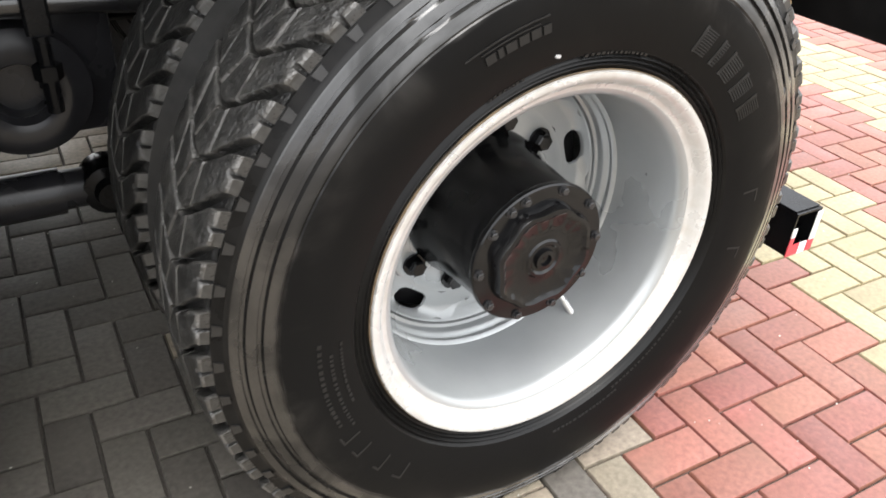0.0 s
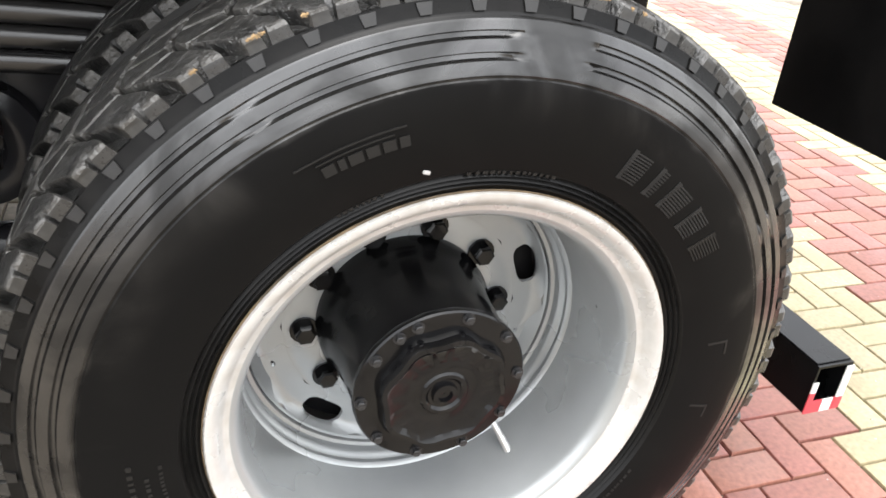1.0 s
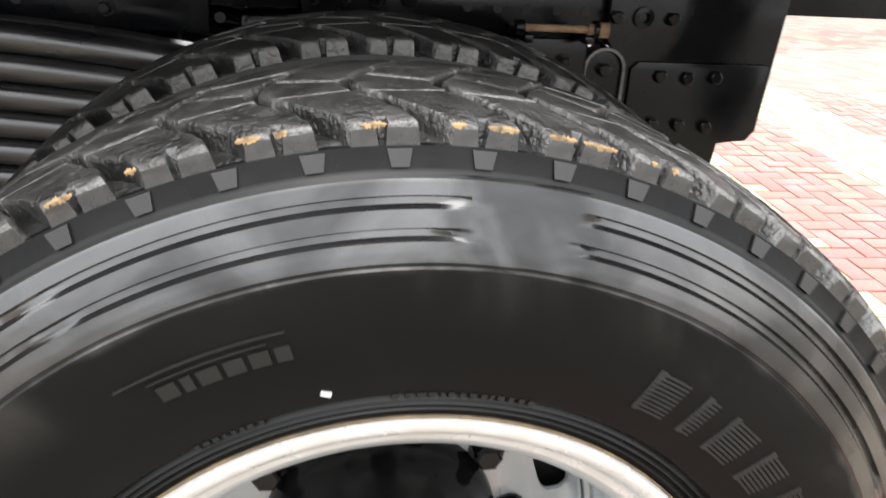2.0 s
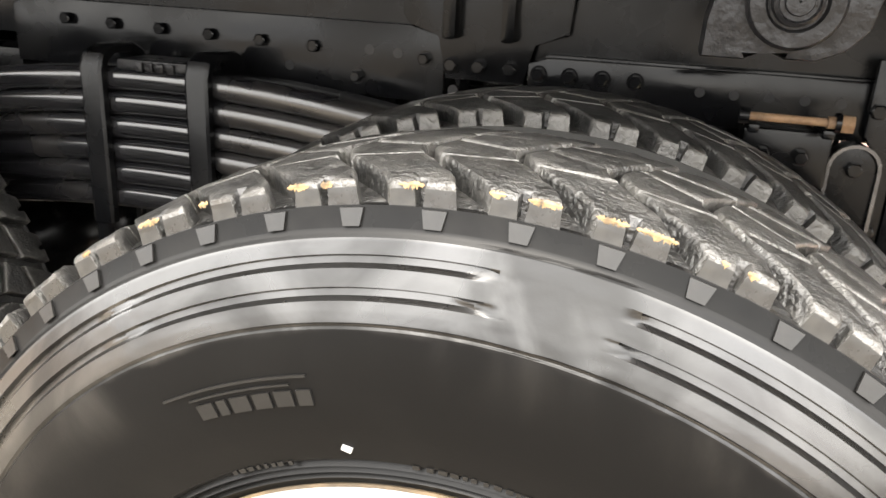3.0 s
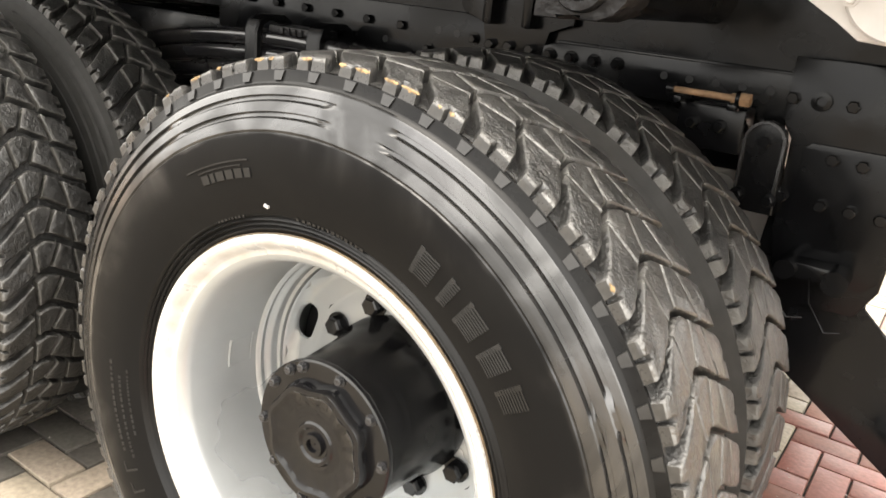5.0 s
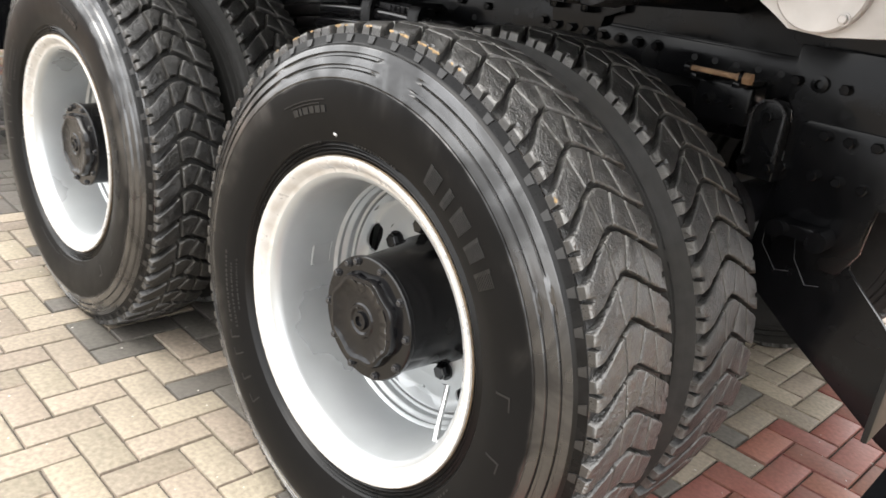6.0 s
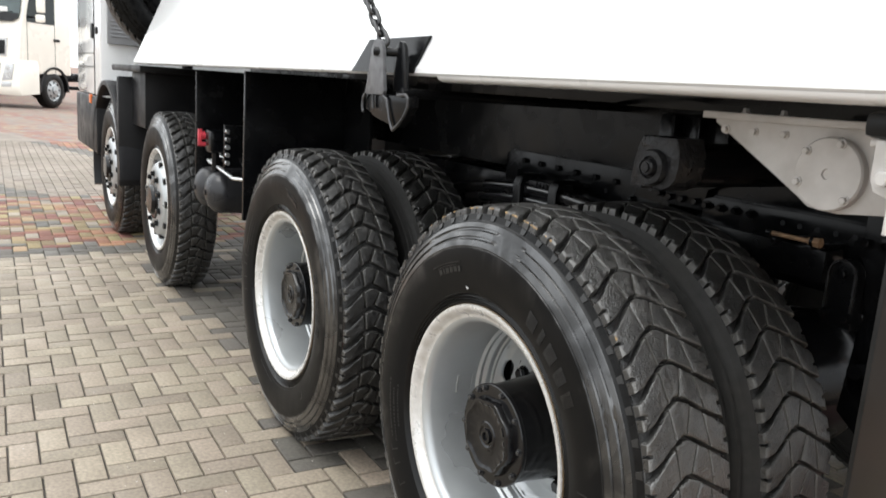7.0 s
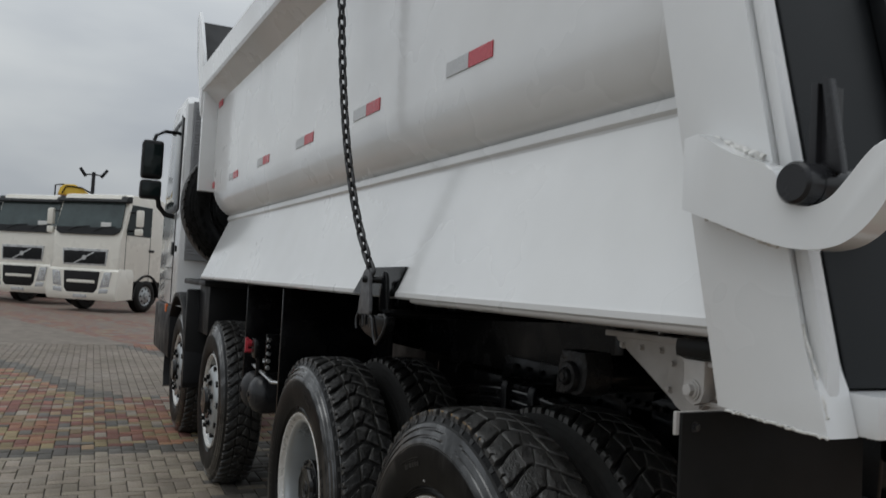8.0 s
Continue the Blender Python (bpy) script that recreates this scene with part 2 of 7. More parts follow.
M = {
    "sidewall": material("tyre_sidewall_rubber", (0.0052, 0.0051, 0.005), 0.33, vary=0.2, grain=30, bump=0.05, stain=(0.018, 0.017, 0.016), stain_scale=9, stain_amount=0.3, rough_vary=0.08, spec=0.2),
    "tread_inner": material("darker_tread_rubber", (0.011, 0.0108, 0.0105), 0.44, vary=0.5, grain=210, bump=0.7, dist=0.0018, stain=(0.03, 0.028, 0.025), stain_scale=22, stain_amount=0.5, pieces=0.12, spec=0.55, rough_vary=0.16, scratch=0.45),
    "tread": material("tyre_tread_rubber", (0.0150, 0.0146, 0.0138), 0.42, vary=0.55, grain=170, bump=1.0, dist=0.0034, stain=(0.044, 0.041, 0.036), stain_scale=34, stain_amount=0.55, pieces=0.12, spec=1.0, rough_vary=0.14, coat=0.22, scratch=0.4),
    "tread_third": material("fresher_tread_rubber", (0.0115, 0.0113, 0.011), 0.42, vary=0.45, grain=90, bump=0.8, dist=0.003, stain=(0.027, 0.0258, 0.024), stain_scale=26, stain_amount=0.5, pieces=0.15, spec=0.65, rough_vary=0.14, scratch=0.22),
    "ledge": material("shoulder_ledge_rubber", (0.0045, 0.0044, 0.0043), 0.30, vary=0.3, grain=40, bump=0.12, stain=(0.013, 0.0125, 0.012), stain_scale=20, stain_amount=0.4, spec=0.13),
    "tab": material("moulded_tab_rubber", (0.0125, 0.012, 0.0115), 0.34, vary=0.3, grain=60, bump=0.3, stain=(0.03, 0.0285, 0.026), stain_scale=30, stain_amount=0.6, spec=0.45),
    "lug": material("lug_side_rubber", (0.022, 0.0212, 0.0198), 0.36, vary=0.35, grain=60, bump=0.35, dist=0.002, stain=(0.06, 0.055, 0.046), stain_scale=30, stain_amount=0.5, spec=0.6),
    "dusty": material("dusty_inner_sidewall", (0.018, 0.0175, 0.0165), 0.72, vary=0.3, grain=40, bump=0.2, stain=(0.036, 0.034, 0.031), stain_scale=8, stain_amount=0.5, spec=0.3),
    "mark": material("tyre_lettering", (0.020, 0.0197, 0.0193), 0.5, vary=0.2, bump=0.1, spec=0.15),
    "faint": material("dull_tyre_lettering", (0.0095, 0.0093, 0.009), 0.45, vary=0.2, bump=0.1, spec=0.3),
    "edge": material("edge_highlight_steel", (0.09, 0.09, 0.093), 0.24, metal=0.8, vary=0.3, grain=40, bump=0.2),
    "ochre": material("ochre_mould_marks", (0.27, 0.175, 0.08), 0.7, vary=0.5, grain=120, bump=0.3, stain=(0.025, 0.023, 0.02), stain_scale=110, stain_amount=1.0),
    "rim": material("silver_rim_paint", (0.40, 0.415, 0.42), 0.34, metal=0.55, vary=0.05, grain=14, bump=0.04, stain=(0.46, 0.465, 0.46), stain_scale=3, stain_amount=0.2),
    "lip": material("worn_rim_lip_paint", (0.60, 0.59, 0.57), 0.33, metal=0.35, vary=0.10, grain=30, bump=0.10, stain=(0.36, 0.31, 0.24), stain_scale=26, stain_amount=0.35),
    "rust": material("rusty_steel", (0.22, 0.135, 0.075), 0.7, vary=0.4, grain=70, bump=0.4, stain=(0.07, 0.05, 0.035), stain_scale=30, stain_amount=0.7),
    "grime": material("brown_rim_grime", (0.11, 0.075, 0.04), 0.7, vary=0.5, grain=50, bump=0.3, stain=(0.03, 0.028, 0.025), stain_scale=9, stain_amount=0.9),
    "hub": material("black_hub_paint", (0.004, 0.004, 0.0045), 0.16, vary=0.3, grain=25, bump=0.06, stain=(0.010, 0.010, 0.010), stain_scale=9, stain_amount=0.5, spec=0.36),
    "hub_bolt": material("worn_black_bolt", (0.02, 0.02, 0.021), 0.3, vary=0.3, grain=60, bump=0.1),
    "black": material("black_chassis_paint", (0.0042, 0.0044, 0.0050), 0.22, vary=0.3, grain=18, bump=0.12, dist=0.003, stain=(0.0085, 0.0083, 0.0082), stain_scale=7, stain_amount=0.5, spec=0.19),
    "cast": material("rough_black_casting", (0.012, 0.012, 0.013), 0.36, vary=0.35, grain=45, bump=1.0, dist=0.006, stain=(0.022, 0.022, 0.022), stain_scale=12, stain_amount=0.4, spec=0.22),
    "dark": material("dark_plastic", (0.007, 0.007, 0.008), 0.45, vary=0.2, bump=0.05, spec=0.3),
    "flap": material("black_rubber_flap", (0.008, 0.008, 0.008), 0.42, vary=0.3, grain=20, bump=0.15, stain=(0.016, 0.015, 0.014), stain_scale=5, stain_amount=0.5, spec=0.2),
    "white": material("white_body_paint", (0.76, 0.765, 0.765), 0.30, vary=0.03, grain=6, bump=0.015, dist=0.004, stain=(0.66, 0.655, 0.635), stain_scale=1.6, stain_amount=0.35, coat=1.0),
    "white_rough": material("white_painted_weld", (0.72, 0.71, 0.68), 0.5, vary=0.12, grain=120, bump=0.8, dist=0.004, stain=(0.3, 0.27, 0.22), stain_scale=40, stain_amount=0.5),
    "grey_paint": material("grey_bracket_paint", (0.50, 0.48, 0.46), 0.42, vary=0.08, grain=30, bump=0.1, stain=(0.3, 0.27, 0.24), stain_scale=10, stain_amount=0.4),
    "silver": material("bright_steel", (0.6, 0.6, 0.6), 0.28, metal=0.9, vary=0.1, bump=0.05),
    "link": material("worn_grey_steel", (0.10, 0.10, 0.105), 0.45, vary=0.3, grain=50, bump=0.3, stain=(0.04, 0.04, 0.04), stain_scale=30, stain_amount=0.5),
    "chain": material("dark_steel_chain", (0.05, 0.05, 0.052), 0.4, metal=0.6, vary=0.3, grain=60, bump=0.3, stain=(0.12, 0.11, 0.10), stain_scale=40, stain_amount=0.4),
    "red": material("red_reflective_tape", (0.52, 0.05, 0.07), 0.3, vary=0.1, grain=200, bump=0.1),
    "tape": material("silver_reflective_tape", (0.5, 0.5, 0.5), 0.3, metal=0.3, vary=0.1, grain=200, bump=0.1),
    "orange": material("amber_plastic", (0.7, 0.16, 0.03), 0.3, vary=0.1, bump=0.0),
    "glass": material("dark_window_glass", (0.012, 0.018, 0.018), 0.05, vary=0.05, bump=0.0, rough_vary=0.02, spec=0.3),
    "cream": material("cream_cab_paint", (0.80, 0.77, 0.69), 0.3, vary=0.03, grain=6, bump=0.02, stain=(0.68, 0.65, 0.58), stain_scale=1.5, stain_amount=0.3, coat=0.3),
    "tailgate": material("dark_tailgate_paint", (0.010, 0.0115, 0.013), 0.38, vary=0.2, grain=8, bump=0.05, stain=(0.022, 0.022, 0.023), stain_scale=4, stain_amount=0.4, spec=0.25),
    "lettering": material("white_sign_paint", (0.7, 0.7, 0.68), 0.5, vary=0.05, bump=0.0),
    "yellow": material("yellow_machine_paint", (0.75, 0.48, 0.04), 0.4, vary=0.1, bump=0.05),
    "lamp": material("clear_lamp_glass", (0.55, 0.56, 0.57), 0.12, metal=0.4, vary=0.3, grain=60, bump=0.1),
    "tank": material("black_tank_paint", (0.02, 0.02, 0.022), 0.3, vary=0.2, grain=20, bump=0.05, spec=0.35),
    "spring": material("black_spring_paint", (0.010, 0.010, 0.011), 0.24, vary=0.3, grain=14, bump=0.06, stain=(0.05, 0.044, 0.038), stain_scale=4, stain_amount=0.4, spec=0.6, coat=0.6),
    "paver_grey": material("grey_concrete_paver", (0.245, 0.206, 0.158), 0.62, vary=0.28, grain=70, bump=0.5, dist=0.002, stain=(0.15, 0.128, 0.10), stain_scale=2.9, stain_amount=0.55, pieces=0.20, hue=0.01, spec=0.4),
    "paver_pale": material("pale_concrete_paver", (0.19, 0.160, 0.130), 0.65, vary=0.25, grain=50, bump=0.4, dist=0.002, stain=(0.15, 0.127, 0.103), stain_scale=0.8, stain_amount=0.6, pieces=0.14, hue=0.01, spec=0.25),
    "paver_red": material("red_concrete_paver", (0.25, 0.100, 0.075), 0.52, vary=0.25, grain=70, bump=0.5, dist=0.002, stain=(0.235, 0.125, 0.095), stain_scale=5, stain_amount=0.5, pieces=0.2, hue=0.01, spec=0.5),
    "paver_yellow": material("yellow_concrete_paver", (0.325, 0.275, 0.165), 0.54, vary=0.22, grain=70, bump=0.5, dist=0.002, stain=(0.25, 0.21, 0.135), stain_scale=5, stain_amount=0.5, pieces=0.15, hue=0.01, spec=0.5),
    "paver_orange": material("orange_concrete_paver", (0.25, 0.128, 0.080), 0.72, vary=0.25, grain=70, bump=0.5, dist=0.002, stain=(0.21, 0.11, 0.07), stain_scale=5, stain_amount=0.5, pieces=0.2, hue=0.02, spec=0.25),
    # for the dark courses, and for the truck's shade put into blocks below it
    "paver_dark": material("dark_course_and_shade_paver", (0.096, 0.087, 0.075), 0.66, vary=0.28, grain=70, bump=0.5, dist=0.002, stain=(0.13, 0.118, 0.10), stain_scale=2.9, stain_amount=0.5, pieces=0.26, hue=0.01, spec=0.35),
    "paver_brick": material("dull_red_concrete_paver", (0.175, 0.079, 0.062), 0.72, vary=0.25, grain=70, bump=0.5, dist=0.002, stain=(0.15, 0.095, 0.076), stain_scale=5, stain_amount=0.5, pieces=0.2, hue=0.01, spec=0.25),
    "paver_dun": material("dun_concrete_paver", (0.235, 0.180, 0.10), 0.72, vary=0.28, grain=70, bump=0.5, dist=0.002, stain=(0.14, 0.115, 0.08), stain_scale=2.9, stain_amount=0.5, pieces=0.26, hue=0.02, spec=0.25),
    "panel_grey": material("grey_panel_plastic", (0.27, 0.275, 0.285), 0.45, vary=0.08, grain=20, bump=0.05, stain=(0.18, 0.18, 0.18), stain_scale=3, stain_amount=0.4),
    "screen": material("tinted_windscreen_glass", (0.055, 0.075, 0.075), 0.06, vary=0.3, grain=2, bump=0.0, rough_vary=0.02, spec=0.5),
    "grit": material("pale_grit", (0.55, 0.52, 0.47), 0.8, vary=0.3, grain=200, bump=0.1),
    "joint": material("sandy_paver_joint", (0.065, 0.058, 0.05), 0.95, vary=0.4, grain=120, bump=0.6, stain=(0.05, 0.045, 0.04), stain_scale=4, stain_amount=0.6),
}


def mosaic_material(name):
    """Far paving: blocks of mixed colour in broad bands across plain grey ones."""
    m = bpy.data.materials.new(name)
    m.use_nodes = True
    n, l = m.node_tree.nodes, m.node_tree.links
    b = n["Principled BSDF"]
    b.inputs["Roughness"].default_value = 0.8
    b.inputs["Specular IOR Level"].default_value = 0.2
    geo = n.new("ShaderNodeNewGeometry")
    cells = n.new("ShaderNodeTexVoronoi")
    cells.inputs["Scale"].default_value = 5.5
    l.new(geo.outputs["Position"], cells.inputs["Vector"])
    sep = n.new("ShaderNodeSeparateColor")
    l.new(cells.outputs["Color"], sep.inputs[0])
    ramp = n.new("ShaderNodeValToRGB")
    ramp.color_ramp.interpolation = "CONSTANT"
    tones = ((0.0, (0.19, 0.10, 0.085)), (0.40, (0.21, 0.135, 0.10)), (0.66, (0.22, 0.185, 0.13)), (0.78, (0.17, 0.15, 0.135)))
    while len(ramp.color_ramp.elements) < len(tones):
        ramp.color_ramp.elements.new(0.5)
    for el, (at, col) in zip(ramp.color_ramp.elements, tones):
        el.position, el.color = at, (*col, 1)
    l.new(sep.outputs[0], ramp.inputs[0])
    grey = n.new("ShaderNodeMix")
    grey.data_type = "RGBA"
    grey.inputs[6].default_value, grey.inputs[7].default_value = (0.165, 0.142, 0.120, 1), (0.225, 0.195, 0.166, 1)
    l.new(sep.outputs[1], grey.inputs[0])
    aslant = n.new("ShaderNodeVectorMath")
    aslant.operation = "DOT_PRODUCT"
    aslant.inputs[1].default_value = (-0.336 / 40 / TRUE_SIZE, 0.942 / 40 / TRUE_SIZE, 0)
    l.new(geo.outputs["Position"], aslant.inputs[0])
    cut = n.new("ShaderNodeValToRGB")
    cut.color_ramp.interpolation = "CONSTANT"
    stops = ((0.0, 0.0), (0.123, 0.9), (0.150, 0.55), (0.172, 0.9), (0.195, 0.45), (0.23, 0.85), (0.30, 0.6), (0.36, 0.9))
    while len(cut.color_ramp.elements) < len(stops):
        cut.color_ramp.elements.new(0.5)
    for el, (at, share) in zip(cut.color_ramp.elements, stops):
        el.position, el.color = at, (share, share, share, 1)
    l.new(aslant.outputs["Value"], cut.inputs[0])
    mx = n.new("ShaderNodeMix")
    mx.data_type = "RGBA"
    l.new(cut.outputs[0], mx.inputs[0])
    l.new(grey.outputs[2], mx.inputs[6])
    l.new(ramp.outputs[0], mx.inputs[7])
    l.new(mx.outputs[2], b.inputs["Base Color"])
    bp = n.new("ShaderNodeBump")
    bp.inputs["Strength"].default_value, bp.inputs["Distance"].default_value = 0.4, 0.01
    l.new(cells.outputs["Distance"], bp.inputs["Height"])
    l.new(bp.outputs[0], b.inputs["Normal"])
    return m


M["far_ground"] = mosaic_material("distant_paving")


def dressed_sidewall(name, cx, cz):
    """Black rubber whose gloss grows from a dull lower sidewall to the polished shoulder, with an uneven, wiped edge."""
    m = bpy.data.materials.new(name)
    m.use_nodes = True
    n, l = m.node_tree.nodes, m.node_tree.links
    b = n["Principled BSDF"]
    b.inputs["Coat Roughness"].default_value = 0.16
    co, off, flat = n.new("ShaderNodeTexCoord"), n.new("ShaderNodeVectorMath"), n.new("ShaderNodeVectorMath")
    off.operation, off.inputs[1].default_value = "SUBTRACT", (cx, 0, cz)
    flat.operation, flat.inputs[1].default_value = "MULTIPLY", (1, 0, 1)
    l.new(co.outputs["Object"], off.inputs[0])
    l.new(off.outputs[0], flat.inputs[0])
    far = n.new("ShaderNodeVectorMath")
    far.operation = "LENGTH"
    l.new(flat.outputs[0], far.inputs[0])

    def cloud(scale, detail, distortion=0.0):
        t = n.new("ShaderNodeTexNoise")
        t.inputs["Scale"].default_value, t.inputs["Detail"].default_value, t.inputs["Distortion"].default_value = scale, detail, distortion
        l.new(co.outputs["Object"], t.inputs["Vector"])
        return t.outputs[0]

    def span(value, a0, a1, b0, b1, smooth=True):
        t = n.new("ShaderNodeMapRange")
        t.interpolation_type = "SMOOTHSTEP" if smooth else "LINEAR"
        for key, x in (("From Min", a0), ("From Max", a1), ("To Min", b0), ("To Max", b1)):
            t.inputs[key].default_value = x
        l.new(value, t.inputs["Value"])
        return t.outputs[0]

    def both(kind, a, c):
        t = n.new("ShaderNodeMath")
        t.operation = kind
        for slot, x in zip(t.inputs, (a, c)):
            if isinstance(x, float):
                slot.default_value = x
            else:
                l.new(x, slot)
        return t.outputs[0]

    smeared = both("MULTIPLY", span(cloud(4.2, 6, 1.1), 0.52, 0.78, 0.0, 0.6), span(far.outputs["Value"], 0.405, 0.462, 0.0, 1.0))
    wiped = both("ADD", far.outputs["Value"], span(cloud(16, 4, 0.6), 0.3, 0.7, -0.004, 0.004, False))
    gloss = both("MAXIMUM", span(wiped, 0.4570, 0.4700, 0.0, 1.0), smeared)
    patches = cloud(7, 5, 1.2)
    polish = both("MULTIPLY", gloss, span(patches, 0.36, 0.62, 0.4, 1.0))
    l.new(span(polish, 0, 1, 0.08, 1.0, False), b.inputs["Specular IOR Level"])
    l.new(span(polish, 0, 1, 0.0, 0.65, False), b.inputs["Coat Weight"])
    dull = both("ADD", span(polish, 0, 1, 0.36, 0.21, False), span(cloud(5, 4), 0.35, 0.7, -0.03, 0.12, False))
    l.new(dull, b.inputs["Roughness"])
    dust = n.new("ShaderNodeMix")
    dust.data_type = "RGBA"
    dust.inputs[6].default_value, dust.inputs[7].default_value = (0.0050, 0.0049, 0.0049, 1), (0.009, 0.0087, 0.0083, 1)
    l.new(span(cloud(8, 6), 0.5, 0.75, 0.0, 0.45), dust.inputs[0])
    l.new(dust.outputs[2], b.inputs["Base Color"])
    bp = n.new("ShaderNodeBump")
    bp.inputs["Strength"].default_value, bp.inputs["Distance"].default_value = 0.14, 0.004
    l.new(cloud(17, 4), bp.inputs["Height"])
    fine = n.new("ShaderNodeBump")
    fine.inputs["Strength"].default_value, fine.inputs["Distance"].default_value = 0.08, 0.0008
    l.new(cloud(420, 2), fine.inputs["Height"])
    l.new(bp.outputs[0], fine.inputs["Normal"])
    l.new(fine.outputs[0], b.inputs["Normal"])
    return m


for spot, cx in (("rear", 0.0), ("third", -1.36), ("second", -3.80), ("first", -5.62)):
    M["side_" + spot] = dressed_sidewall("dressed_sidewall_" + spot, cx, 0.497)


# ---- building helpers ----
def mesh_of(name, bm, mat, angle=35):
    bmesh.ops.recalc_face_normals(bm, faces=bm.faces)
    me = bpy.data.meshes.new(name)
    bm.to_mesh(me)
    bm.free()
    for mt in (mat if isinstance(mat, (list, tuple)) else [mat]):
        me.materials.append(M[mt])
    me.shade_smooth()
    me.set_sharp_from_angle(angle=radians(angle))
    return me


def place(name, me, parent=None, m=None, label=""):
    ob = new(name, me)
    if parent is not None:
        ob.parent = parent
        base = parent
        inv = Matrix.Identity(4)
        while base is not None:
            inv = inv @ base.matrix_basis.inverted() if base.parent is None else inv
            base = base.parent
        ob.matrix_parent_inverse = inv if parent.parent is None else Matrix.Identity(4)
    if m is not None:
        ob.matrix_basis = m
    return tagged(ob, label)


def part(name, bm, mat, parent, label="", angle=35):
    """One mesh of its own, in world places, under a thing or a part."""
    return place(name, mesh_of(name, bm, mat, angle), parent, None, label)


def thing(name, at, label, category, group="", kind=""):
    ob = new(name)
    ob.matrix_basis = Matrix.Translation(at)
    ob.empty_display_size = 0.2
    return tagged(ob, label, category, group, kind)


def box(bm, lo, hi, bevel=0.0, m=None, seg=2):
    x0, y0, z0 = lo
    x1, y1, z1 = hi
    v = [bm.verts.new(p) for p in ((x0, y0, z0), (x1, y0, z0), (x1, y1, z0), (x0, y1, z0), (x0, y0, z1), (x1, y0, z1), (x1, y1, z1), (x0, y1, z1))]
    f = [bm.faces.new([v[i] for i in q]) for q in ((3, 2, 1, 0), (4, 5, 6, 7), (0, 1, 5, 4), (1, 2, 6, 5), (2, 3, 7, 6), (3, 0, 4, 7))]
    if bevel:
        edges = list({e for face in f for e in face.edges})
        out = bmesh.ops.bevel(bm, geom=edges, offset=bevel, segments=seg, affect="EDGES", profile=0.6)
        v = list({w for face in out["faces"] for w in face.verts} | {w for w in v if w.is_valid})
    if m is not None:
        bmesh.ops.transform(bm, matrix=m, verts=v)
    return v


def prism(bm, pts, axis, a, b, bevel=0.0):
    """A flat outline, in the two other axes in order, pushed from a to b along the axis."""
    def put(p, c):
        q = list(p)
        q.insert(axis, c)
        return q
    va, vb = [bm.verts.new(put(p, a)) for p in pts], [bm.verts.new(put(p, b)) for p in pts]
    n = len(pts)
    fs = [bm.faces.new(va[::-1]), bm.faces.new(vb)]
    fs += [bm.faces.new((va[i], va[(i + 1) % n], vb[(i + 1) % n], vb[i])) for i in range(n)]
    if bevel:
        edges = list({e for f in fs[:2] for e in f.edges})
        bmesh.ops.bevel(bm, geom=edges, offset=bevel, segments=2, affect="EDGES", profile=0.6)


def rod(bm, p0, p1, r0, r1=None, n=16, caps=True):
    p0, p1 = Vector(p0), Vector(p1)
    r1 = r0 if r1 is None else r1
    q = (p1 - p0).to_track_quat("Z", "Y")
    rings = []
    for p, r in ((p0, r0), (p1, r1)):
        rings.append([bm.verts.new(p + q @ Vector((r * math.cos(a), r * math.sin(a), 0))) for a in (2 * math.pi * i / n for i in range(n))])
    for i in range(n):
        bm.faces.new((rings[0][i], rings[0][(i + 1) % n], rings[1][(i + 1) % n], rings[1][i]))
    if caps:
        bm.faces.new(rings[0][::-1])
        bm.faces.new(rings[1])


def lathe(bm, rows, centre, n=96, mats=None, shape=None, close=False, axis="y"):
    """Turns (radius, depth) rows about an axis through the centre; depth runs along it."""
    cx, cy, cz = centre
    rings = []
    for r, d in rows:
        ring = []
        for i in range(n):
            a = 2 * math.pi * i / n
            rr = r if shape is None else shape(r, d, a)
            if axis == "y":
                p = (cx + rr * math.sin(a), cy + d, cz + rr * math.cos(a))
            elif axis == "x":
                p = (cx + d, cy + rr * math.sin(a), cz + rr * math.cos(a))
            else:
                p = (cx + rr * math.sin(a), cy + rr * math.cos(a), cz + d)
            ring.append(bm.verts.new(p))
        rings.append(ring)
    pairs = list(zip(rings, rings[1:])) + ([(rings[-1], rings[0])] if close else [])
    for k, (r0, r1) in enumerate(pairs):
        for i in range(n):
            f = bm.faces.new((r0[i], r0[(i + 1) % n], r1[(i + 1) % n], r1[i]))
            if mats:
                f.material_index = mats[k]
    return rings


def sweep(bm, pts, r, n=8, closed=False):
    """A round bar along a line of points."""
    pts = [Vector(p) for p in pts]
    rings = []
    for i, p in enumerate(pts):
        a = pts[i - 1] if i or closed else p
        b = pts[(i + 1) % len(pts)] if i < len(pts) - 1 or closed else p
        q = (b - a).to_track_quat("Z", "Y")
        rings.append([bm.verts.new(p + q @ Vector((r * math.cos(t), r * math.sin(t), 0))) for t in (2 * math.pi * k / n for k in range(n))])
    for r0, r1 in list(zip(rings, rings[1:])) + ([(rings[-1], rings[0])] if closed else []):
        # match the nearest start, so that the skin does not twist
        off = min(range(n), key=lambda k: (r0[0].co - r1[k].co).length)
        for k in range(n):
            bm.faces.new((r0[k], r0[(k + 1) % n], r1[(k + 1 + off) % n], r1[(k + off) % n]))
    if not closed:
        bm.faces.new(rings[0][::-1])
        bm.faces.new(rings[-1])


